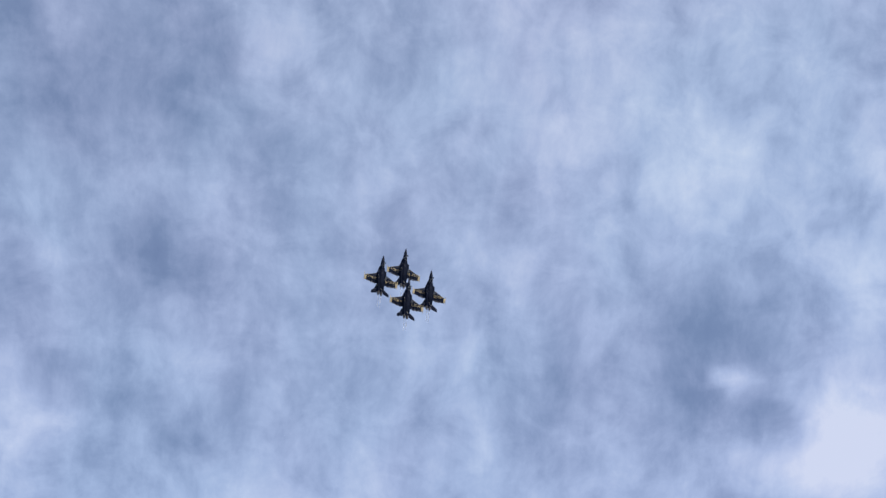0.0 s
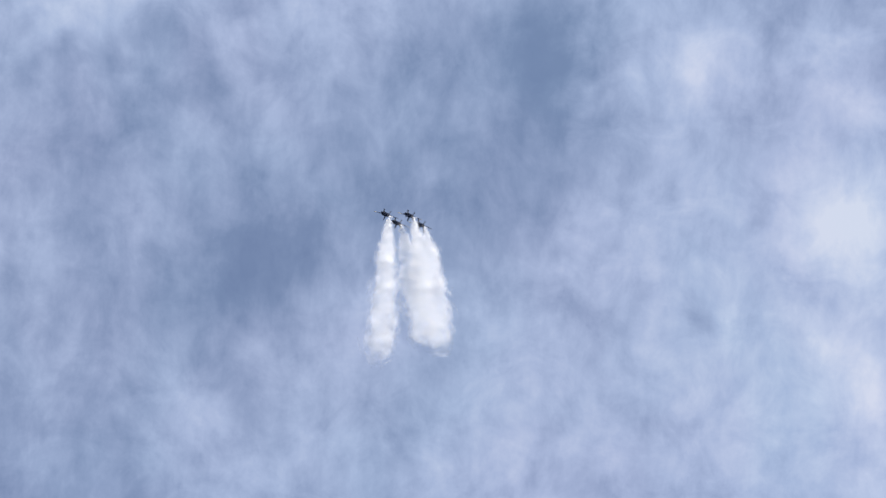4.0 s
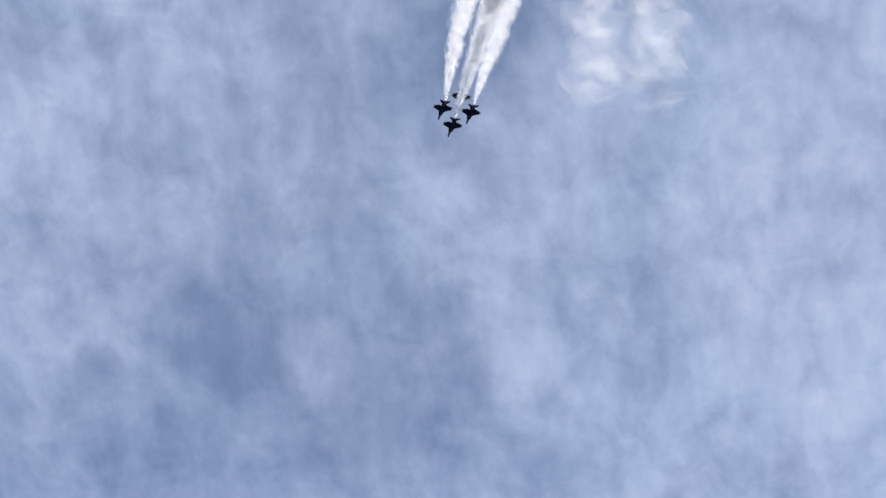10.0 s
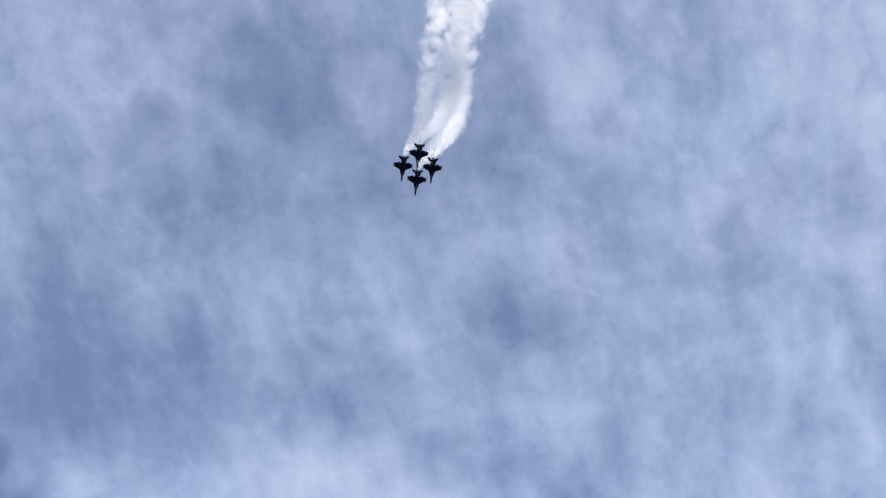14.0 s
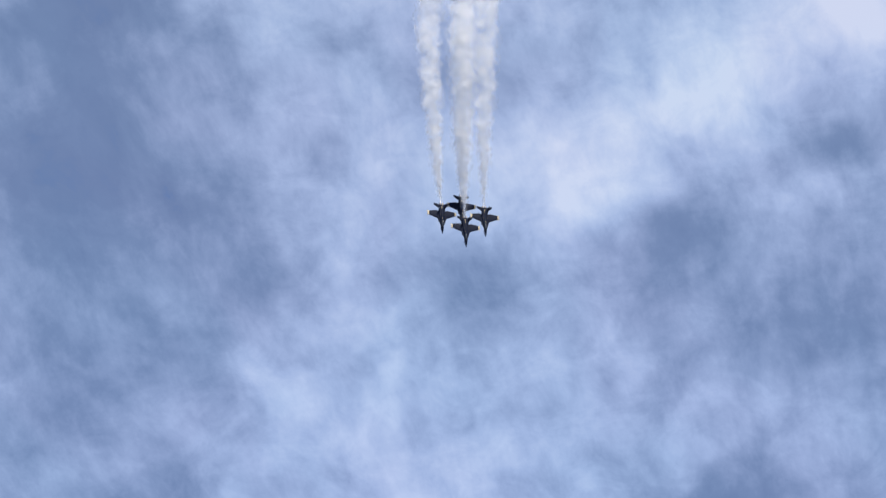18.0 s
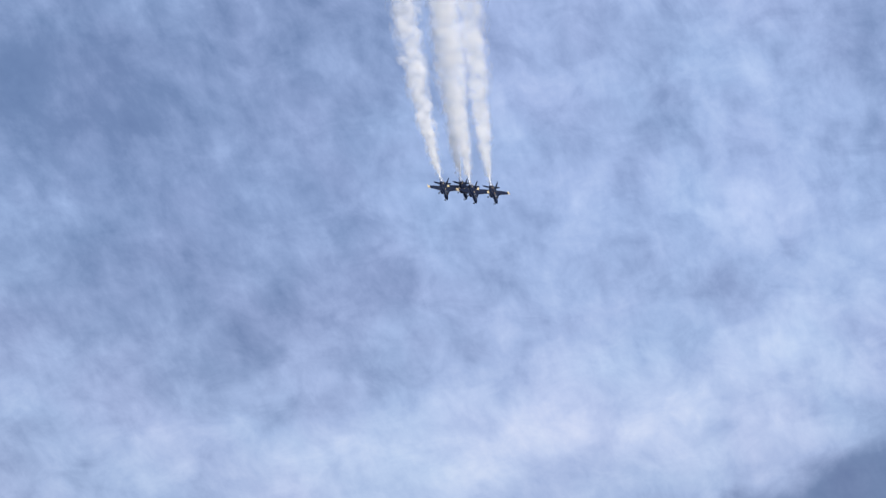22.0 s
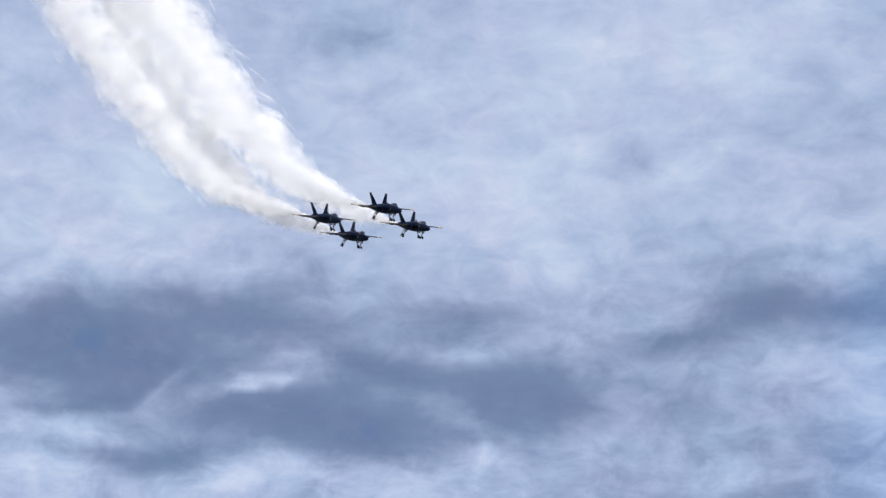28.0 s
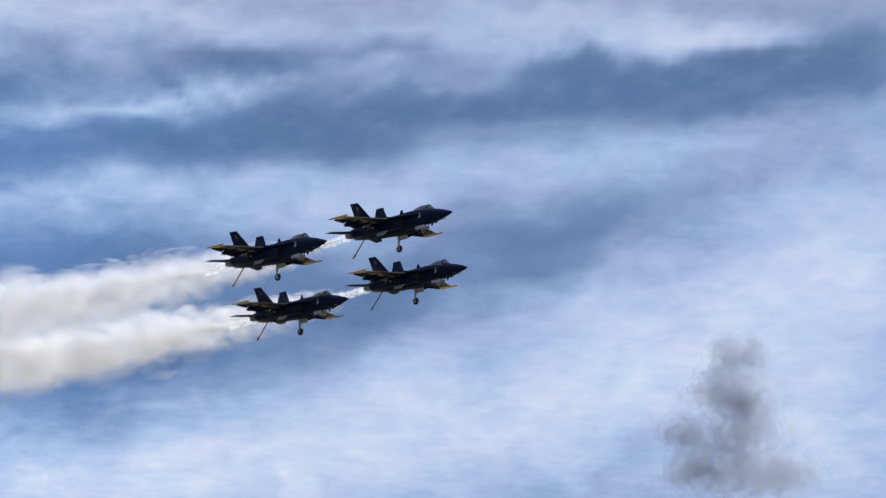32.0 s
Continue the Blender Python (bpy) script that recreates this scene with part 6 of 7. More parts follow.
def flakes(name, rng, centres, reach, outward, size, material, rough=0.7):
    """A cloud of soft bent flakes round the centres of its billows, shaded as one body."""
    n, rim = len(centres), 7
    ball = rng.normal(size=(n, 3))
    ball /= np.linalg.norm(ball, axis=1, keepdims=True)
    spots = centres + ball * (reach * rng.uniform(0.0, 1.0, n) ** 0.5)[:, None]
    # each lies along the skin of its billow and of the whole trail
    facing = ball * rough + outward * 0.8 + rng.normal(size=(n, 3)) * 0.3 * rough
    facing /= np.linalg.norm(facing, axis=1, keepdims=True)
    right = np.cross(facing, rng.normal(size=(n, 3)))
    right /= np.linalg.norm(right, axis=1, keepdims=True)
    ahead = np.cross(facing, right)
    a = np.arange(rim) * math.tau / rim
    shape = np.array([(0.0, 0.0, 0.0)] + [(0.5 * math.cos(b), 0.5 * math.sin(b), -0.04) for b in a] + [(math.cos(b), math.sin(b), -0.14) for b in a + 0.3])
    body = np.tile([1.0] + [0.62] * rim + [0.0] * rim, n)
    corner = shape[None, :, :1] * right[:, None] + shape[None, :, 1:2] * ahead[:, None] + shape[None, :, 2:] * facing[:, None]
    corner = corner * (1 + 0.18 * rng.uniform(-1, 1, (n, len(shape))))[:, :, None]
    points = spots[:, None, :] + corner * (size * rng.uniform(0.6, 1.3, n))[:, None, None]
    one = []
    for k in range(rim):
        j = (k + 1) % rim
        one += [(0, 1 + k, 1 + j), (1 + k, 1 + rim + k, 1 + rim + j), (1 + k, 1 + rim + j, 1 + j)]
    sides = (np.arange(n)[:, None, None] * len(shape) + np.array(one)[None]).reshape(-1, 3)
    me = bpy.data.meshes.new(name)
    me.vertices.add(n * len(shape))
    me.vertices.foreach_set("co", points.astype(np.float32).ravel())
    me.loops.add(sides.size)
    me.loops.foreach_set("vertex_index", sides.astype(np.int32).ravel())
    me.polygons.add(len(sides))
    me.polygons.foreach_set("loop_start", np.arange(0, sides.size, 3, dtype=np.int32))
    me.update(calc_edges=True)
    me.polygons.foreach_set("use_smooth", [True] * len(sides))
    me.normals_split_custom_set_from_vertices(np.repeat(facing, len(shape), axis=0).tolist())
    me.attributes.new("body", "FLOAT", "POINT").data.foreach_set("value", body.astype(np.float32))
    me.materials.append(material)
    return me


def wide_at(age):
    """The radius of a trail, so many seconds behind its jet."""
    return 0.3 + 7.0 * (1 - math.exp(-age / 0.5)) + 2.0 * age


# from fresh to nearly gone: age, length of a piece, how often flakes cover one another, which smoke
STAGES = [(0.07, 15.0, 1.2, 0), (0.16, 20.0, 1.2, 0), (0.27, 24.0, 1.15, 0), (0.42, 28.0, 1.1, 1), (0.62, 32.0, 1.05, 1), (0.9, 36.0, 1.0, 1),
          (1.3, 42.0, 0.9, 1), (1.9, 48.0, 0.8, 2), (2.6, 52.0, 0.7, 2), (3.4, 56.0, 0.6, 3), (4.3, 60.0, 0.5, 3), (5.3, 60.0, 0.36, 4), (6.5, 60.0, 0.2, 4)]
BODY = (0.053, 0.059, 0.046, 0.037, 0.031)
ROUGH = (0.28, 0.3, 0.5, 0.6, 0.7)


def streamer(stage, seed):
    """A stretch of trail: billows strung along x, thinning out towards both ends."""
    age, length, cover, kind = STAGES[stage]
    rng = np.random.RandomState(seed)
    radius = wide_at(age)
    size = radius * (0.38, 0.42, 0.42, 0.44, 0.46)[kind]
    n = int(cover * length * 0.5 * 2 * radius * 0.85 / (0.5 * math.pi * size * size * BODY[kind] * 1.1))
    m = max(14, int(length / radius * (45, 36, 24, 18, 16)[kind]))
    x = rng.triangular(-0.5, 0.0, 0.5, m) * length
    a, r = rng.uniform(0, math.tau, m), radius * 0.66 * np.sqrt(rng.uniform(0, 1, m))
    swell = np.full(m, radius) * rng.uniform(0.28, 0.55, m)
    if stage == 0:
        # behind the nozzles the smoke begins as a narrow cone
        narrow = np.clip((5.0 - x) / 8.0, 0.12, 1.3)
        r, swell = r * narrow, swell * narrow
    middle = np.stack([x, r * np.cos(a), r * np.sin(a)], 1)
    pick = rng.randint(0, m, n)
    axis = np.stack([np.zeros(m), middle[:, 1], middle[:, 2]], 1) / radius
    return flakes("streamer", rng, middle[pick], swell[pick], axis[pick], size if stage else size * np.clip((5.0 - middle[pick, 0]) / 8.0, 0.8, 1.0), SMOKE[kind], ROUGH[kind])


STREAMERS = [[streamer(k, 100 + 10 * k + v) for v in range(2)] for k in range(len(STAGES))]
SMOKE_ON = 2.6
WIND = Vector((0.0, 3.0, 0.0))
# how far the wake of the formation draws each trail aside
DRIFT = [Vector((0.0, 0.0, 0.0)), Vector((-12.0, 0.0, 0.0)), Vector((1.0, 0.0, 0.0)), Vector((-2.0, 0.0, 0.0))]
# how far the wings press the smoke down, away from the belly
PRESS, PRESS_TIME = 22.0, 1.2


def smoke_trail(seed, oldest):
    """The pieces of one jet's trail, each with the age at which it follows the jet."""
    trail = tagged(new("smoke_trail"), "white smoke trail hanging behind a display jet", "smoke", group="smoke trails")
    pieces, age = [], 0.07
    rng = random.Random(seed)
    while age < oldest:
        stage = min(range(len(STAGES)), key=lambda k: abs(math.log(STAGES[k][0] / age)))
        ob = tagged(new("streamer", STREAMERS[stage][rng.randrange(2)]), kind="stuff")
        ob.parent = trail
        size = wide_at(age) / wide_at(STAGES[stage][0])
        ob.scale = (size, size, size)
        stray = 0.04 if age < 2.5 else 0.1
        pieces.append((ob, age, rng.uniform(0, 360), rng.gauss(0, stray) * wide_at(age), rng.gauss(0, stray) * wide_at(age), 0.3 * min(1.0, age / 1.5) * rng.uniform(-1, 1) ** 3))
        age += STAGES[stage][1] / 200 * size
    return trail, pieces


TRAILS = [smoke_trail(k, oldest) for k, oldest in enumerate((4.0, 7.6, 7.6, 3.6))]


# ---- things: a heap cloud and a scrap of old smoke ----
def at_sky(az, el, far):
    a, e = radians(az), radians(el)
    return Vector((math.sin(a) * math.cos(e), math.cos(a) * math.cos(e), math.sin(e))) * far


def heap_cloud(label, az, el, far, wide, high, lumps, seed):
    """A heap of swelling billows with a ragged top and a soft fringe."""
    rng, spread = random.Random(seed), np.random.RandomState(seed)
    top = tagged(new("cumulus_cloud"), label, "cloud")
    top.matrix_basis = Matrix.Translation(at_sky(az, el, far)) @ Matrix.Rotation(radians(-az), 4, "Z")
    middle, reach, outward = [], [], []
    for k in range(lumps):
        ob = new("billow", puff_mesh("billow", CUMULUS, seed + k))
        ob.parent = top
        u = rng.uniform(-1, 1)
        size = high * rng.uniform(0.22, 0.5) * (1.25 - 0.6 * abs(u))
        ob.location = (u * wide, rng.uniform(-0.3, 0.3) * high, rng.uniform(-0.9, 1.0 - 1.2 * abs(u) ** 1.5) * high * 0.6)
        ob.scale = (size * 1.3, size, size)
        ball = spread.normal(size=(170, 3))
        ball /= np.linalg.norm(ball, axis=1, keepdims=True)
        middle.append(np.array(ob.location) + ball * np.array(ob.scale) * 0.93)
        reach.append(np.full(170, size * 0.16))
        outward.append(ball)
    me = flakes("fringe", spread, np.concatenate(middle), np.concatenate(reach), np.concatenate(outward), np.concatenate(reach) * 1.5, FRINGE)
    tagged(new("fringe", me), "soft white fringe of vapour", kind="stuff").parent = top
    return top


heap_cloud("bright white cumulus heap low over the horizon", 2.3, 5.1, 4200, 225, 205, 46, 300)


def smoke_scrap():
    """A torn scrap of old smoke that has drifted off: billows of grey flakes, thin at the rim."""
    top = tagged(new("smoke_scrap"), "ragged grey scrap of drifting old smoke", "smoke")
    top.matrix_basis = Matrix.Translation(at_sky(33.75, 7.2, 1500)) @ Matrix.Rotation(radians(-33.75), 4, "Z")
    rng = np.random.RandomState(7)
    for x, z, w, h in ((0, 34, 10, 11), (12, 35, 7, 9), (-4, 16, 15, 14), (10, 8, 14, 13), (4, -8, 21, 15), (-26, -8, 13, 9), (6, -28, 25, 15), (30, -30, 16, 8), (-18, -26, 15, 11)):
        n = int(w * h * 1.5)
        ball = rng.normal(size=(n, 3)) * 0.5
        me = flakes("billow", rng, ball * (w * 1.15, w, h), np.full(n, w * 0.3), ball, 6.5, OLD_SMOKE)
        ob = new("billow", me)
        ob.parent, ob.location = top, (x, 0, z)
    return top


smoke_scrap()


# ---- the ways that the four jets fly ----
LEAD_CLIMB = [
    (0, pose(2.5, 479.8, 942.7, 16.2, -62.1, -83.3)),
    (0.5, pose(5.5, 462.5, 1022.6, 20.9, -66.0, -87.8)),
    (1, pose(7.8, 445.7, 1099.4, 26.5, -70.1, -93.4)),
    (1.5, pose(7.9, 429.7, 1172.8, 32.2, -73.5, -100.2)),
    (2, pose(7.0, 416.7, 1242.8, 39.6, -76.8, -109.2)),
    (2.5, pose(6.9, 409.7, 1306.8, 49.8, -80.2, -122.0)),
]
LEAD_TOP = [
    (4.5, pose(-1.7, 383.0, 1519.8, 142.1, -67.2, 145.1)),
    (5, pose(-8.5, 384.8, 1557.7, 150.5, -63.6, 136.0)),
    (5.5, pose(-16.0, 390.7, 1589.6, 157.5, -62.5, 128.6)),
    (6, pose(-23.5, 398.6, 1618.5, 162.7, -60.8, 122.7)),
    (6.5, pose(-32.5, 409.3, 1642.9, 162.8, -56.8, 122.1)),
    (7, pose(-42.6, 422.2, 1665.1, 162.1, -52.3, 122.5)),
    (7.5, pose(-50.6, 437.5, 1686.5, 163.8, -48.4, 120.9)),
    (8, pose(-64.0, 461.5, 1706.1, 165.7, -43.8, 119.7)),
    (8.5, pose(-74.8, 480.9, 1729.1, 166.8, -38.2, 118.5)),
    (9, pose(-86.4, 508.5, 1752.5, 167.4, -32.0, 117.8)),
]
LEAD_AWAY = [
    (9.5, pose(-99.4, 538.3, 1778.8, 167.3, -25.5, 117.3)),
    (10, pose(-113.2, 570.6, 1807.8, 166.6, -19.3, 116.6)),
    (10.5, pose(-127.2, 606.5, 1839.8, 165.7, -13.4, 115.6)),
    (11, pose(-144.0, 646.3, 1873.9, 165.2, -8.1, 114.4)),
    (11.5, pose(-161.4, 689.8, 1916.2, 166.2, -3.8, 113.2)),
    (12, pose(-167.1, 734.8, 1949.5, 168.1, -0.0, 111.2)),
    (12.5, pose(-183.0, 777.2, 1977.6, 171.1, 5.1, 109.3)),
    (13, pose(-193.6, 799.2, 1950.7, 173.5, 11.0, 108.0)),
    (13.5, pose(-195.8, 789.0, 1846.9, 174.1, 17.6, 107.6)),
]
LEAD_DIVE = [
    (14.5, pose(-209.6, 722.1, 1586.2, 174.5, 31.3, 108.5)),
    (15.5, pose(-202.4, 660.5, 1334.6, 174.9, 45.0, 109.5)),
    (16, pose(-200.2, 655.3, 1242.8, 172.6, 52.2, 108.2)),
    (16.5, pose(-204.1, 664.6, 1171.2, 170.9, 58.9, 107.6)),
    (17, pose(-212.2, 678.6, 1110.4, 168.9, 65.3, 106.6)),
    (17.5, pose(-220.9, 702.3, 1067.2, 166.1, 70.5, 104.1)),
    (18, pose(-230.3, 729.2, 1030.1, 162.0, 75.6, 100.2)),
    (18.5, pose(-236.4, 752.6, 990.2, 155.1, 80.9, 93.4)),
    (19, pose(-243.1, 774.8, 949.7, 133.3, 85.6, 71.6)),
    (19.5, pose(-249.1, 796.3, 907.8, 70.2, 86.8, 8.2)),
    (20, pose(-254.4, 816.8, 863.6, 31.8, 84.1, -30.3)),
]
LEAD_LOW = [
    (20.5, pose(-257.7, 833.2, 820.3, 17.8, 79.5, -44.4)),
    (21, pose(-259.9, 847.3, 774.9, 11.4, 74.0, -50.8)),
    (21.5, pose(-258.9, 858.1, 728.0, 6.6, 67.0, -55.5)),
    (22, pose(-256.1, 862.7, 682.1, 4.0, 60.4, -58.3)),
    (22.5, pose(-248.8, 862.6, 635.7, 3.3, 56.5, -59.6)),
    (23, pose(-240.9, 858.6, 586.9, 2.9, 53.4, -60.1)),
    (23.5, pose(-230.4, 849.6, 537.8, 1.8, 49.6, -60.2)),
    (24, pose(-217.2, 835.0, 489.2, 0.6, 46.0, -60.1)),
    (24.5, pose(-201.9, 814.9, 441.2, -0.8, 42.2, -60.4)),
    (25, pose(-185.3, 789.9, 395.3, -1.9, 38.6, -60.7)),
    (25.5, pose(-166.1, 760.0, 350.6, -0.9, 36.3, -59.9)),
]
LEAD_PULL_OUT = [
    (27.5, pose(-82.7, 607.2, 200.3, 2.4, 20.1, -61.7)),
    (28, pose(-56.7, 568.5, 170.6, 1.6, 18.0, -63.2)),
    (28.5, pose(-30.4, 530.5, 145.0, 0.5, 15.1, -63.8)),
    (29, pose(-4.5, 492.3, 123.2, -0.6, 12.2, -64.7)),
    (29.5, pose(20.7, 454.8, 105.4, -1.7, 9.2, -66.7)),
    (30, pose(45.5, 417.6, 90.8, -2.3, 6.3, -69.1)),
    (30.5, pose(69.8, 380.5, 79.5, -1.7, 3.9, -71.5)),
    (31, pose(93.7, 343.4, 71.2, -1.0, 2.0, -74.1)),
    (31.5, pose(115.9, 308.0, 64.7, -1.2, 0.6, -76.3)),
    (32, pose(137.3, 270.3, 61.1, -1.5, -0.6, -79.1)),
]
LEAD_WAY = Way(LEAD_CLIMB + LEAD_TOP + LEAD_AWAY + LEAD_DIVE + LEAD_LOW + LEAD_PULL_OUT)
RIGHT_WING_CLIMB = [
    (0, pose(-5.8, 477.7, 932.1, 16.2, -62.1, -83.3)),
    (0.5, pose(-2.5, 459.8, 1011.8, 20.9, -66.0, -87.8)),
    (1, pose(0.0, 442.3, 1088.4, 26.5, -70.1, -93.4)),
    (1.5, pose(0.2, 425.7, 1161.9, 32.2, -73.5, -100.2)),
    (2, pose(-0.8, 412.1, 1232.0, 39.6, -76.8, -109.2)),
    (2.5, pose(-0.8, 404.7, 1296.3, 49.8, -80.2, -122.0)),
]
RIGHT_WING_TOP = [
    (4.5, pose(-7.2, 375.1, 1510.0, 142.1, -67.2, 145.1)),
    (5, pose(-13.8, 376.4, 1548.5, 150.5, -63.6, 136.0)),
    (5.5, pose(-22.0, 381.9, 1581.0, 157.5, -62.5, 128.6)),
    (6, pose(-30.0, 389.4, 1610.5, 162.7, -60.8, 122.7)),
    (6.5, pose(-38.2, 399.5, 1635.3, 162.8, -56.8, 122.1)),
    (7, pose(-47.3, 411.8, 1657.8, 162.1, -52.3, 122.5)),
    (7.5, pose(-55.6, 426.7, 1679.9, 163.8, -48.4, 120.9)),
    (8, pose(-69.3, 450.2, 1700.3, 165.7, -43.8, 119.7)),
    (8.5, pose(-79.9, 469.0, 1724.3, 166.8, -38.2, 118.5)),
    (9, pose(-91.1, 495.9, 1748.8, 167.4, -32.0, 117.8)),
]
RIGHT_WING_AWAY = [
    (9.5, pose(-103.9, 525.2, 1776.0, 167.3, -25.5, 117.3)),
    (10, pose(-117.8, 557.2, 1805.9, 166.6, -19.3, 116.6)),
    (10.5, pose(-132.0, 592.8, 1838.8, 165.7, -13.4, 115.6)),
    (11, pose(-149.2, 632.7, 1873.6, 165.2, -8.1, 114.4)),
    (11.5, pose(-166.7, 677.2, 1916.4, 166.2, -3.8, 113.2)),
    (12, pose(-172.6, 723.5, 1950.3, 168.1, -0.0, 111.2)),
    (12.5, pose(-188.9, 766.8, 1979.5, 171.1, 5.1, 109.3)),
    (13, pose(-200.1, 789.3, 1953.9, 173.5, 11.0, 108.0)),
    (13.5, pose(-203.0, 779.4, 1851.1, 174.1, 17.6, 107.6)),
]
RIGHT_WING_DIVE = [
    (14.5, pose(-217.3, 712.9, 1592.4, 174.5, 31.3, 108.5)),
    (15.5, pose(-210.7, 652.3, 1342.7, 174.9, 45.0, 109.5)),
    (16, pose(-209.1, 647.7, 1251.3, 172.6, 52.2, 108.2)),
    (16.5, pose(-213.1, 658.2, 1179.8, 170.9, 58.9, 107.6)),
    (17, pose(-221.4, 673.1, 1119.1, 168.9, 65.3, 106.6)),
    (17.5, pose(-230.4, 697.5, 1076.0, 166.1, 70.5, 104.1)),
    (18, pose(-240.2, 725.0, 1039.0, 162.0, 75.6, 100.2)),
    (18.5, pose(-246.6, 749.3, 999.1, 155.1, 80.9, 93.4)),
    (19, pose(-253.6, 772.3, 958.3, 133.3, 85.6, 71.6)),
    (19.5, pose(-260.0, 794.2, 916.4, 70.2, 86.8, 8.2)),
    (20, pose(-265.7, 815.1, 872.1, 31.8, 84.1, -30.3)),
]
RIGHT_WING_LOW = [
    (20.5, pose(-269.4, 832.2, 828.3, 17.8, 79.5, -44.4)),
    (21, pose(-272.1, 847.2, 782.2, 11.4, 74.0, -50.8)),
    (21.5, pose(-271.3, 859.0, 734.4, 6.6, 67.0, -55.5)),
    (22, pose(-268.7, 864.5, 687.7, 4.0, 60.4, -58.3)),
    (22.5, pose(-261.5, 864.8, 641.1, 3.3, 56.5, -59.6)),
    (23, pose(-253.6, 860.9, 592.2, 2.9, 53.4, -60.1)),
    (23.5, pose(-243.3, 851.9, 542.9, 1.8, 49.6, -60.2)),
    (24, pose(-230.3, 837.3, 494.0, 0.6, 46.0, -60.1)),
    (24.5, pose(-215.1, 817.2, 445.8, -0.8, 42.2, -60.4)),
    (25, pose(-198.4, 792.4, 399.6, -1.9, 38.6, -60.7)),
    (25.5, pose(-178.8, 762.7, 354.3, -0.9, 36.3, -59.9)),
]
RIGHT_WING_PULL_OUT = [
    (27.5, pose(-96.2, 611.3, 199.8, 2.4, 20.1, -61.7)),
    (28, pose(-69.8, 572.8, 169.9, 1.6, 18.0, -63.2)),
    (28.5, pose(-43.4, 534.8, 144.3, 0.5, 15.1, -63.8)),
    (29, pose(-17.3, 496.7, 122.3, -0.6, 12.2, -64.7)),
    (29.5, pose(8.2, 459.5, 104.2, -1.7, 9.2, -66.7)),
    (30, pose(33.2, 422.7, 89.3, -2.3, 6.3, -69.1)),
    (30.5, pose(57.8, 386.1, 77.3, -1.7, 3.9, -71.5)),
    (31, pose(82.0, 349.5, 68.4, -1.0, 2.0, -74.1)),
    (31.5, pose(104.3, 314.5, 61.8, -1.2, 0.6, -76.3)),
    (32, pose(125.9, 277.4, 58.1, -1.5, -0.6, -79.1)),
]
RIGHT_WING_WAY = Way(RIGHT_WING_CLIMB + RIGHT_WING_TOP + RIGHT_WING_AWAY + RIGHT_WING_DIVE + RIGHT_WING_LOW + RIGHT_WING_PULL_OUT)
LEFT_WING_CLIMB = [
    (0, pose(12.3, 484.6, 934.7, 16.2, -62.1, -83.3)),
    (0.5, pose(16.0, 466.8, 1014.6, 20.9, -66.0, -87.8)),
    (1, pose(18.7, 449.5, 1091.4, 26.5, -70.1, -93.4)),
    (1.5, pose(19.1, 432.8, 1164.9, 32.2, -73.5, -100.2)),
    (2, pose(18.1, 419.0, 1234.8, 39.6, -76.8, -109.2)),
    (2.5, pose(18.2, 410.9, 1298.7, 49.8, -80.2, -122.0)),
]
LEFT_WING_TOP = [
    (4.5, pose(11.1, 381.2, 1514.7, 142.1, -67.2, 145.1)),
    (5, pose(4.1, 382.3, 1552.9, 150.5, -63.6, 136.0)),
    (5.5, pose(-3.8, 387.7, 1584.5, 157.5, -62.5, 128.6)),
    (6, pose(-11.5, 395.1, 1613.4, 162.7, -60.8, 122.7)),
    (6.5, pose(-19.6, 405.0, 1638.6, 162.8, -56.8, 122.1)),
    (7, pose(-28.7, 417.4, 1661.7, 162.1, -52.3, 122.5)),
    (7.5, pose(-37.0, 432.3, 1683.7, 163.8, -48.4, 120.9)),
    (8, pose(-50.8, 456.1, 1704.0, 165.7, -43.8, 119.7)),
    (8.5, pose(-61.4, 475.2, 1727.9, 166.8, -38.2, 118.5)),
    (9, pose(-72.7, 502.5, 1752.5, 167.4, -32.0, 117.8)),
]
LEFT_WING_AWAY = [
    (9.5, pose(-85.8, 532.0, 1780.0, 167.3, -25.5, 117.3)),
    (10, pose(-99.8, 564.1, 1810.3, 166.6, -19.3, 116.6)),
    (10.5, pose(-113.8, 599.8, 1843.7, 165.7, -13.4, 115.6)),
    (11, pose(-130.9, 639.8, 1878.8, 165.2, -8.1, 114.4)),
    (11.5, pose(-149.0, 683.9, 1921.3, 166.2, -3.8, 113.2)),
    (12, pose(-155.6, 729.5, 1954.7, 168.1, -0.0, 111.2)),
    (12.5, pose(-171.8, 772.2, 1982.9, 171.1, 5.1, 109.3)),
    (13, pose(-182.5, 794.5, 1956.6, 173.5, 11.0, 108.0)),
    (13.5, pose(-184.6, 785.0, 1853.6, 174.1, 17.6, 107.6)),
]
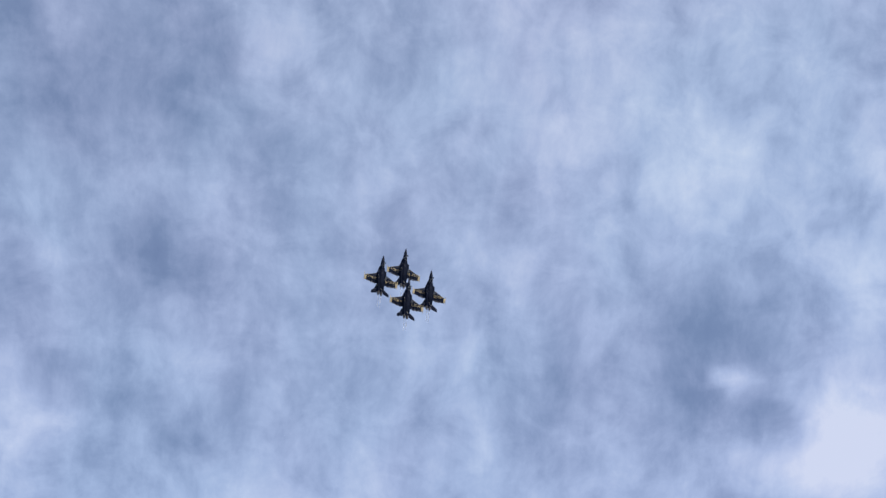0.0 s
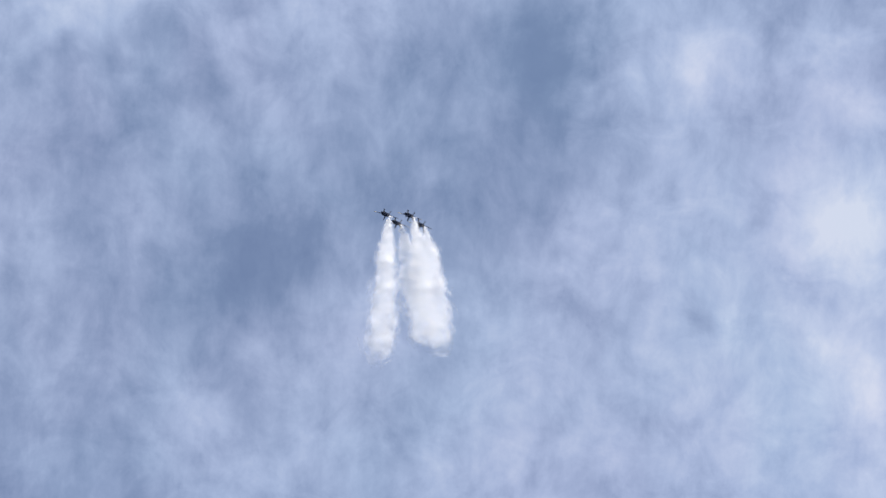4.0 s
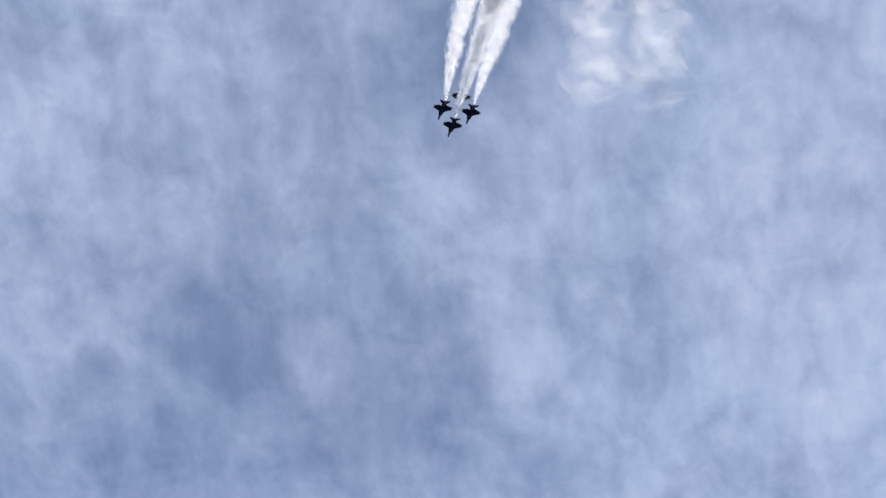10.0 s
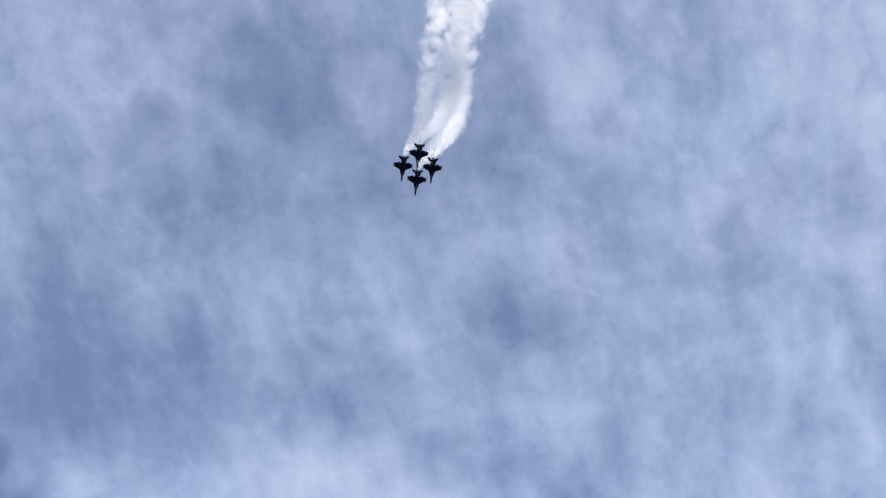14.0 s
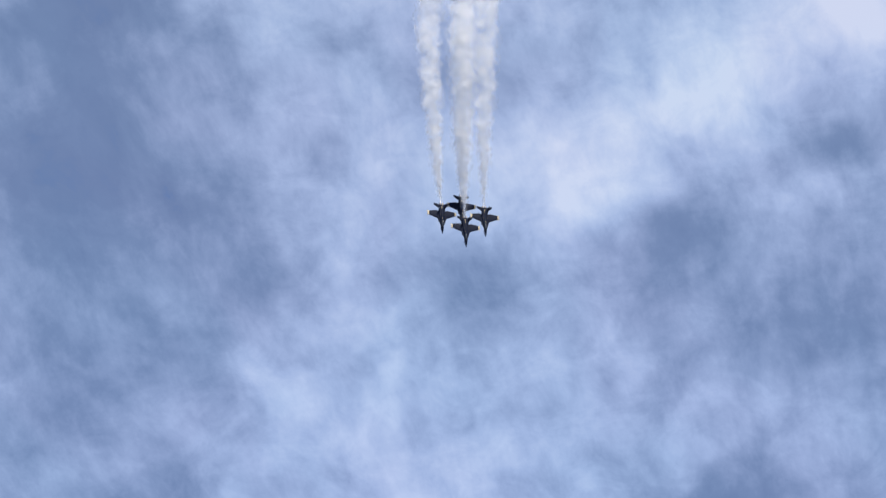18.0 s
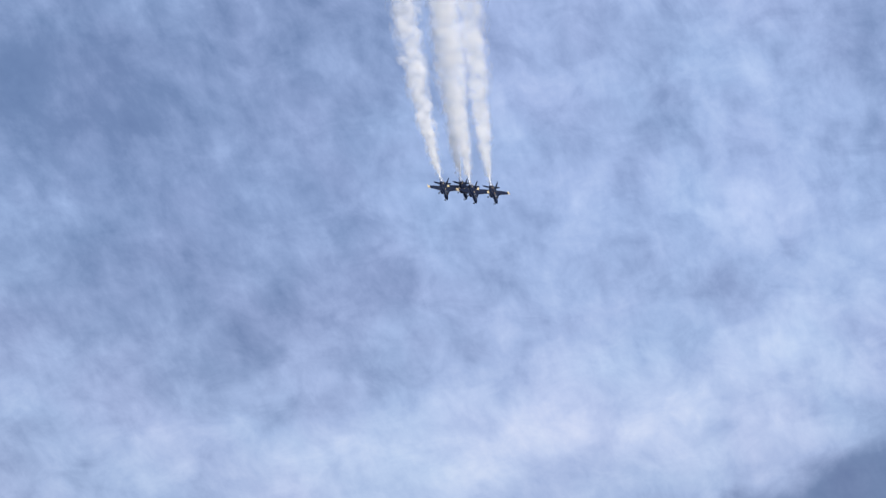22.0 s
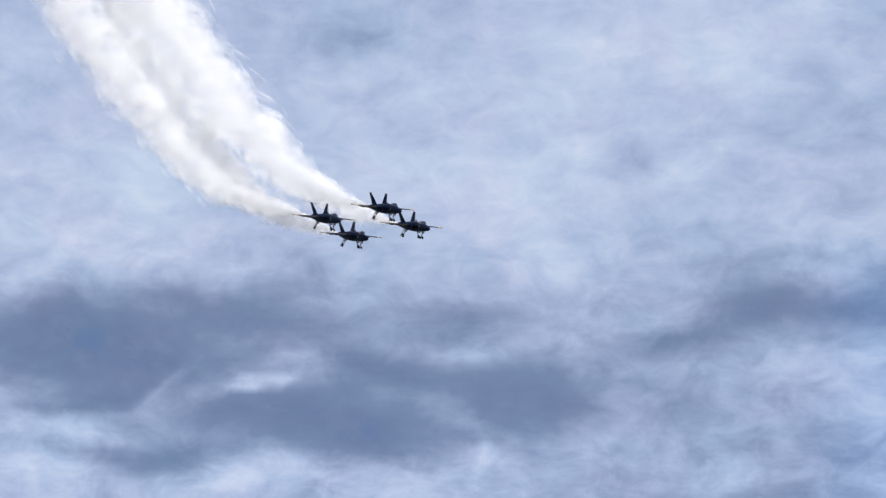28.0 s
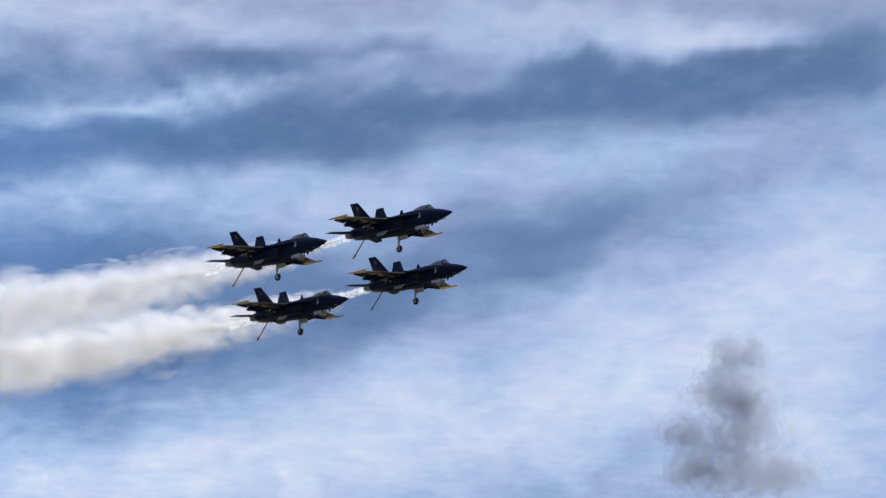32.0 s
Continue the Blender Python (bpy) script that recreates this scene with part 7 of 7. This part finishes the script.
LEFT_WING_DIVE = [
    (14.5, pose(-198.5, 719.9, 1594.3, 174.5, 31.3, 108.5)),
    (15.5, pose(-191.7, 660.0, 1344.1, 174.9, 45.0, 109.5)),
    (16, pose(-190.1, 656.1, 1252.9, 172.6, 52.2, 108.2)),
    (16.5, pose(-194.6, 666.7, 1181.6, 170.9, 58.9, 107.6)),
    (17, pose(-203.4, 681.9, 1121.0, 168.9, 65.3, 106.6)),
    (17.5, pose(-212.6, 706.4, 1077.8, 166.1, 70.5, 104.1)),
    (18, pose(-222.5, 734.0, 1040.7, 162.0, 75.6, 100.2)),
    (18.5, pose(-228.8, 758.5, 1000.6, 155.1, 80.9, 93.4)),
    (19, pose(-235.7, 781.7, 959.6, 133.3, 85.6, 71.6)),
    (19.5, pose(-241.8, 803.8, 917.4, 70.2, 86.8, 8.2)),
    (20, pose(-247.4, 824.9, 872.9, 31.8, 84.1, -30.3)),
]
LEFT_WING_LOW = [
    (20.5, pose(-251.0, 842.0, 829.1, 17.8, 79.5, -44.4)),
    (21, pose(-253.7, 857.0, 783.2, 11.4, 74.0, -50.8)),
    (21.5, pose(-253.2, 868.7, 735.4, 6.6, 67.0, -55.5)),
    (22, pose(-250.8, 873.9, 688.7, 4.0, 60.4, -58.3)),
    (22.5, pose(-243.6, 874.0, 641.8, 3.3, 56.5, -59.6)),
    (23, pose(-235.8, 870.2, 592.7, 2.9, 53.4, -60.1)),
    (23.5, pose(-225.7, 861.4, 543.2, 1.8, 49.6, -60.2)),
    (24, pose(-212.8, 847.1, 494.2, 0.6, 46.0, -60.1)),
    (24.5, pose(-197.8, 827.2, 445.6, -0.8, 42.2, -60.4)),
    (25, pose(-181.4, 802.4, 399.1, -1.9, 38.6, -60.7)),
    (25.5, pose(-162.4, 772.6, 354.1, -0.9, 36.3, -59.9)),
]
LEFT_WING_PULL_OUT = [
    (27.5, pose(-77.8, 620.4, 200.7, 2.4, 20.1, -61.7)),
    (28, pose(-51.8, 581.6, 170.4, 1.6, 18.0, -63.2)),
    (28.5, pose(-25.5, 543.5, 144.3, 0.5, 15.1, -63.8)),
    (29, pose(0.4, 505.2, 121.9, -0.6, 12.2, -64.7)),
    (29.5, pose(25.9, 467.4, 103.5, -1.7, 9.2, -66.7)),
    (30, pose(51.1, 429.9, 88.4, -2.3, 6.3, -69.1)),
    (30.5, pose(75.9, 392.5, 76.7, -1.7, 3.9, -71.5)),
    (31, pose(100.3, 355.1, 68.2, -1.0, 2.0, -74.1)),
    (31.5, pose(122.9, 319.3, 61.3, -1.2, 0.6, -76.3)),
    (32, pose(145.0, 281.2, 57.5, -1.5, -0.6, -79.1)),
]
LEFT_WING_WAY = Way(LEFT_WING_CLIMB + LEFT_WING_TOP + LEFT_WING_AWAY + LEFT_WING_DIVE + LEFT_WING_LOW + LEFT_WING_PULL_OUT)
SLOT_CLIMB = [
    (0, pose(4.0, 482.5, 923.4, 16.2, -62.1, -83.3)),
    (0.5, pose(8.0, 464.3, 1003.1, 20.9, -66.0, -87.8)),
    (1, pose(11.0, 446.4, 1079.7, 26.5, -70.1, -93.4)),
    (1.5, pose(11.7, 429.5, 1153.1, 32.2, -73.5, -100.2)),
    (2, pose(11.2, 415.3, 1223.2, 39.6, -76.8, -109.2)),
    (2.5, pose(11.4, 405.9, 1287.7, 49.8, -80.2, -122.0)),
]
SLOT_TOP = [
    (4.5, pose(5.5, 372.8, 1504.8, 142.1, -67.2, 145.1)),
    (5, pose(-1.3, 373.2, 1543.7, 150.5, -63.6, 136.0)),
    (5.5, pose(-9.5, 378.0, 1576.0, 157.5, -62.5, 128.6)),
    (6, pose(-17.5, 385.0, 1605.5, 162.7, -60.8, 122.7)),
    (6.5, pose(-25.7, 394.8, 1631.1, 162.8, -56.8, 122.1)),
    (7, pose(-34.6, 406.8, 1654.6, 162.1, -52.3, 122.5)),
    (7.5, pose(-42.4, 421.1, 1677.2, 163.8, -48.4, 120.9)),
    (8, pose(-55.6, 444.3, 1698.4, 165.7, -43.8, 119.7)),
    (8.5, pose(-66.0, 463.0, 1723.2, 166.8, -38.2, 118.5)),
    (9, pose(-77.3, 490.1, 1748.8, 167.4, -32.0, 117.8)),
]
SLOT_AWAY = [
    (9.5, pose(-90.4, 519.6, 1777.2, 167.3, -25.5, 117.3)),
    (10, pose(-104.6, 551.8, 1808.4, 166.6, -19.3, 116.6)),
    (10.5, pose(-118.9, 587.1, 1842.6, 165.7, -13.4, 115.6)),
    (11, pose(-136.4, 626.9, 1878.6, 165.2, -8.1, 114.4)),
    (11.5, pose(-154.6, 671.7, 1921.8, 166.2, -3.8, 113.2)),
    (12, pose(-161.4, 718.2, 1955.9, 168.1, -0.0, 111.2)),
    (12.5, pose(-178.0, 761.6, 1985.4, 171.1, 5.1, 109.3)),
    (13, pose(-189.1, 784.5, 1960.3, 173.5, 11.0, 108.0)),
    (13.5, pose(-191.8, 775.3, 1858.4, 174.1, 17.6, 107.6)),
]
SLOT_DIVE = [
    (14.5, pose(-206.2, 710.8, 1601.2, 174.5, 31.3, 108.5)),
    (15.5, pose(-200.1, 652.1, 1352.9, 174.9, 45.0, 109.5)),
    (16, pose(-199.0, 648.6, 1262.1, 172.6, 52.2, 108.2)),
    (16.5, pose(-203.9, 660.5, 1190.8, 170.9, 58.9, 107.6)),
    (17, pose(-213.1, 676.8, 1130.1, 168.9, 65.3, 106.6)),
    (17.5, pose(-222.5, 702.4, 1086.8, 166.1, 70.5, 104.1)),
    (18, pose(-232.6, 730.9, 1049.5, 162.0, 75.6, 100.2)),
    (18.5, pose(-239.4, 755.9, 1009.4, 155.1, 80.9, 93.4)),
    (19, pose(-246.7, 779.5, 968.6, 133.3, 85.6, 71.6)),
    (19.5, pose(-253.3, 802.1, 926.4, 70.2, 86.8, 8.2)),
    (20, pose(-259.1, 823.6, 881.8, 31.8, 84.1, -30.3)),
]
SLOT_LOW = [
    (20.5, pose(-263.0, 841.3, 837.7, 17.8, 79.5, -44.4)),
    (21, pose(-265.8, 857.0, 791.2, 11.4, 74.0, -50.8)),
    (21.5, pose(-265.8, 869.6, 742.6, 6.6, 67.0, -55.5)),
    (22, pose(-264.0, 875.6, 695.0, 4.0, 60.4, -58.3)),
    (22.5, pose(-256.8, 876.5, 647.5, 3.3, 56.5, -59.6)),
    (23, pose(-248.8, 873.1, 597.8, 2.9, 53.4, -60.1)),
    (23.5, pose(-238.8, 864.6, 547.5, 1.8, 49.6, -60.2)),
    (24, pose(-226.0, 850.5, 497.7, 0.6, 46.0, -60.1)),
    (24.5, pose(-211.0, 830.7, 448.5, -0.8, 42.2, -60.4)),
    (25, pose(-194.6, 806.1, 401.6, -1.9, 38.6, -60.7)),
    (25.5, pose(-175.6, 776.4, 356.2, -0.9, 36.3, -59.9)),
]
SLOT_PULL_OUT = [
    (27.5, pose(-92.2, 624.7, 200.0, 2.4, 20.1, -61.7)),
    (28, pose(-65.4, 586.1, 169.7, 1.6, 18.0, -63.2)),
    (28.5, pose(-39.0, 548.2, 143.1, 0.5, 15.1, -63.8)),
    (29, pose(-12.9, 510.0, 120.3, -0.6, 12.2, -64.7)),
    (29.5, pose(13.0, 472.5, 101.5, -1.7, 9.2, -66.7)),
    (30, pose(38.5, 435.4, 85.9, -2.3, 6.3, -69.1)),
    (30.5, pose(63.8, 398.4, 73.8, -1.7, 3.9, -71.5)),
    (31, pose(88.7, 361.4, 64.9, -1.0, 2.0, -74.1)),
    (31.5, pose(111.4, 326.0, 58.0, -1.2, 0.6, -76.3)),
    (32, pose(133.8, 288.3, 54.1, -1.5, -0.6, -79.1)),
]
SLOT_WAY = Way(SLOT_CLIMB + SLOT_TOP + SLOT_AWAY + SLOT_DIVE + SLOT_LOW + SLOT_PULL_OUT)


# ---- what moves ----
NOZZLE = Vector((-8.3, 0.0, 0.05))


# the smoke falls behind at this speed at most, in metres a second
PACE = 112.0


def flown(way):
    """How far the jet has flown, at every twentieth of a second."""
    spots = [way.at(k / 20) @ NOZZLE for k in range(641)]
    far = [0.0]
    for a, b in zip(spots, spots[1:]):
        far.append(far[-1] + (b - a).length)
    return far


def behind(far, t, age):
    """The age, or less where the jet runs away from its smoke."""
    end = np.interp(t, [k / 20 for k in range(641)], far)
    reached = np.interp(end - PACE * age, far, [k / 20 for k in range(641)])
    return min(age, max(0.0, t - reached))


def along(way, t, age, drift):
    """Where smoke let out at t - age has got to, and a turn whose x axis lies along the trail."""

    def spot(s):
        m = way.at(t - s)
        belly = m.to_3x3() @ Vector((0, 0, -1))
        return m @ NOZZLE + belly * PRESS * (1 - math.exp(-s / PRESS_TIME)) + WIND * s + drift * (1 - math.exp(-s / PRESS_TIME))

    p, q, r = spot(age), spot(age + 0.22), spot(max(age - 0.22, 0.0))
    return p, (r - q).normalized().to_track_quat("X", "Z")


def trail_rows(way, far, age, spin, drift, dy, dz, late):
    """A piece of smoke stays age seconds behind the jet; before the smoke is turned on it lies low over the field, far behind the watcher."""
    start = math.ceil((SMOKE_ON + late + age) * FPS) / FPS
    rest = pose(-300 + 40 * age, -1500 - 150 * age, 60, 0, 0, 0)
    rows = [(0.0, rest), (start - 2 / FPS, rest), (start - 1 / FPS, rest)]
    for t in [start, start + 1 / FPS, start + 2 / FPS] + [t for t in steps(0.0, 32.0, 0.25) if t > start + 0.1]:
        p, q = along(way, t, behind(far, t, age), drift)
        rows.append((t, Matrix.LocRotScale(p + q @ Vector((0, dy, dz)), q @ Quaternion((1, 0, 0), radians(spin)), None)))
    return rows


def motions():
    jets = ((lead, LEAD_WAY), (right_wing, RIGHT_WING_WAY), (left_wing, LEFT_WING_WAY), (slot, SLOT_WAY))
    for (ob, way), (trail, pieces), drift in zip(jets, TRAILS, DRIFT):
        walk(ob, [(t, way.at(t)) for t in steps(0.0, 32.0, 0.25)])
        far = flown(way)
        for puff, age, spin, dy, dz, late in pieces:
            walk(puff, trail_rows(way, far, age, spin, drift, dy, dz, late))
        legs = [c for c in ob.children if c.name.startswith(("nose_gear", "main_gear"))]
        for leg in legs:
            home = leg.location.copy()
            if home.x > 3:
                begin, end, turn = 30.9, 31.95, -100
            elif home.y < 0:
                begin, end, turn = 31.05, 31.98, 95
            else:
                begin, end, turn = 31.9, 33.0, 95
            rows = [(0.0, 0.0), (begin, 0.0), ((begin + end) / 2, 0.5), (end, 1.0), (32.5, 1.0)] if end < 32 else [(0.0, 0.0), (31.6, 0.0), (32.0, 0.08)]
            walk(leg, [(t, pose(*home, 0, turn * f, 0)) for t, f in rows if t <= 32])


motions()
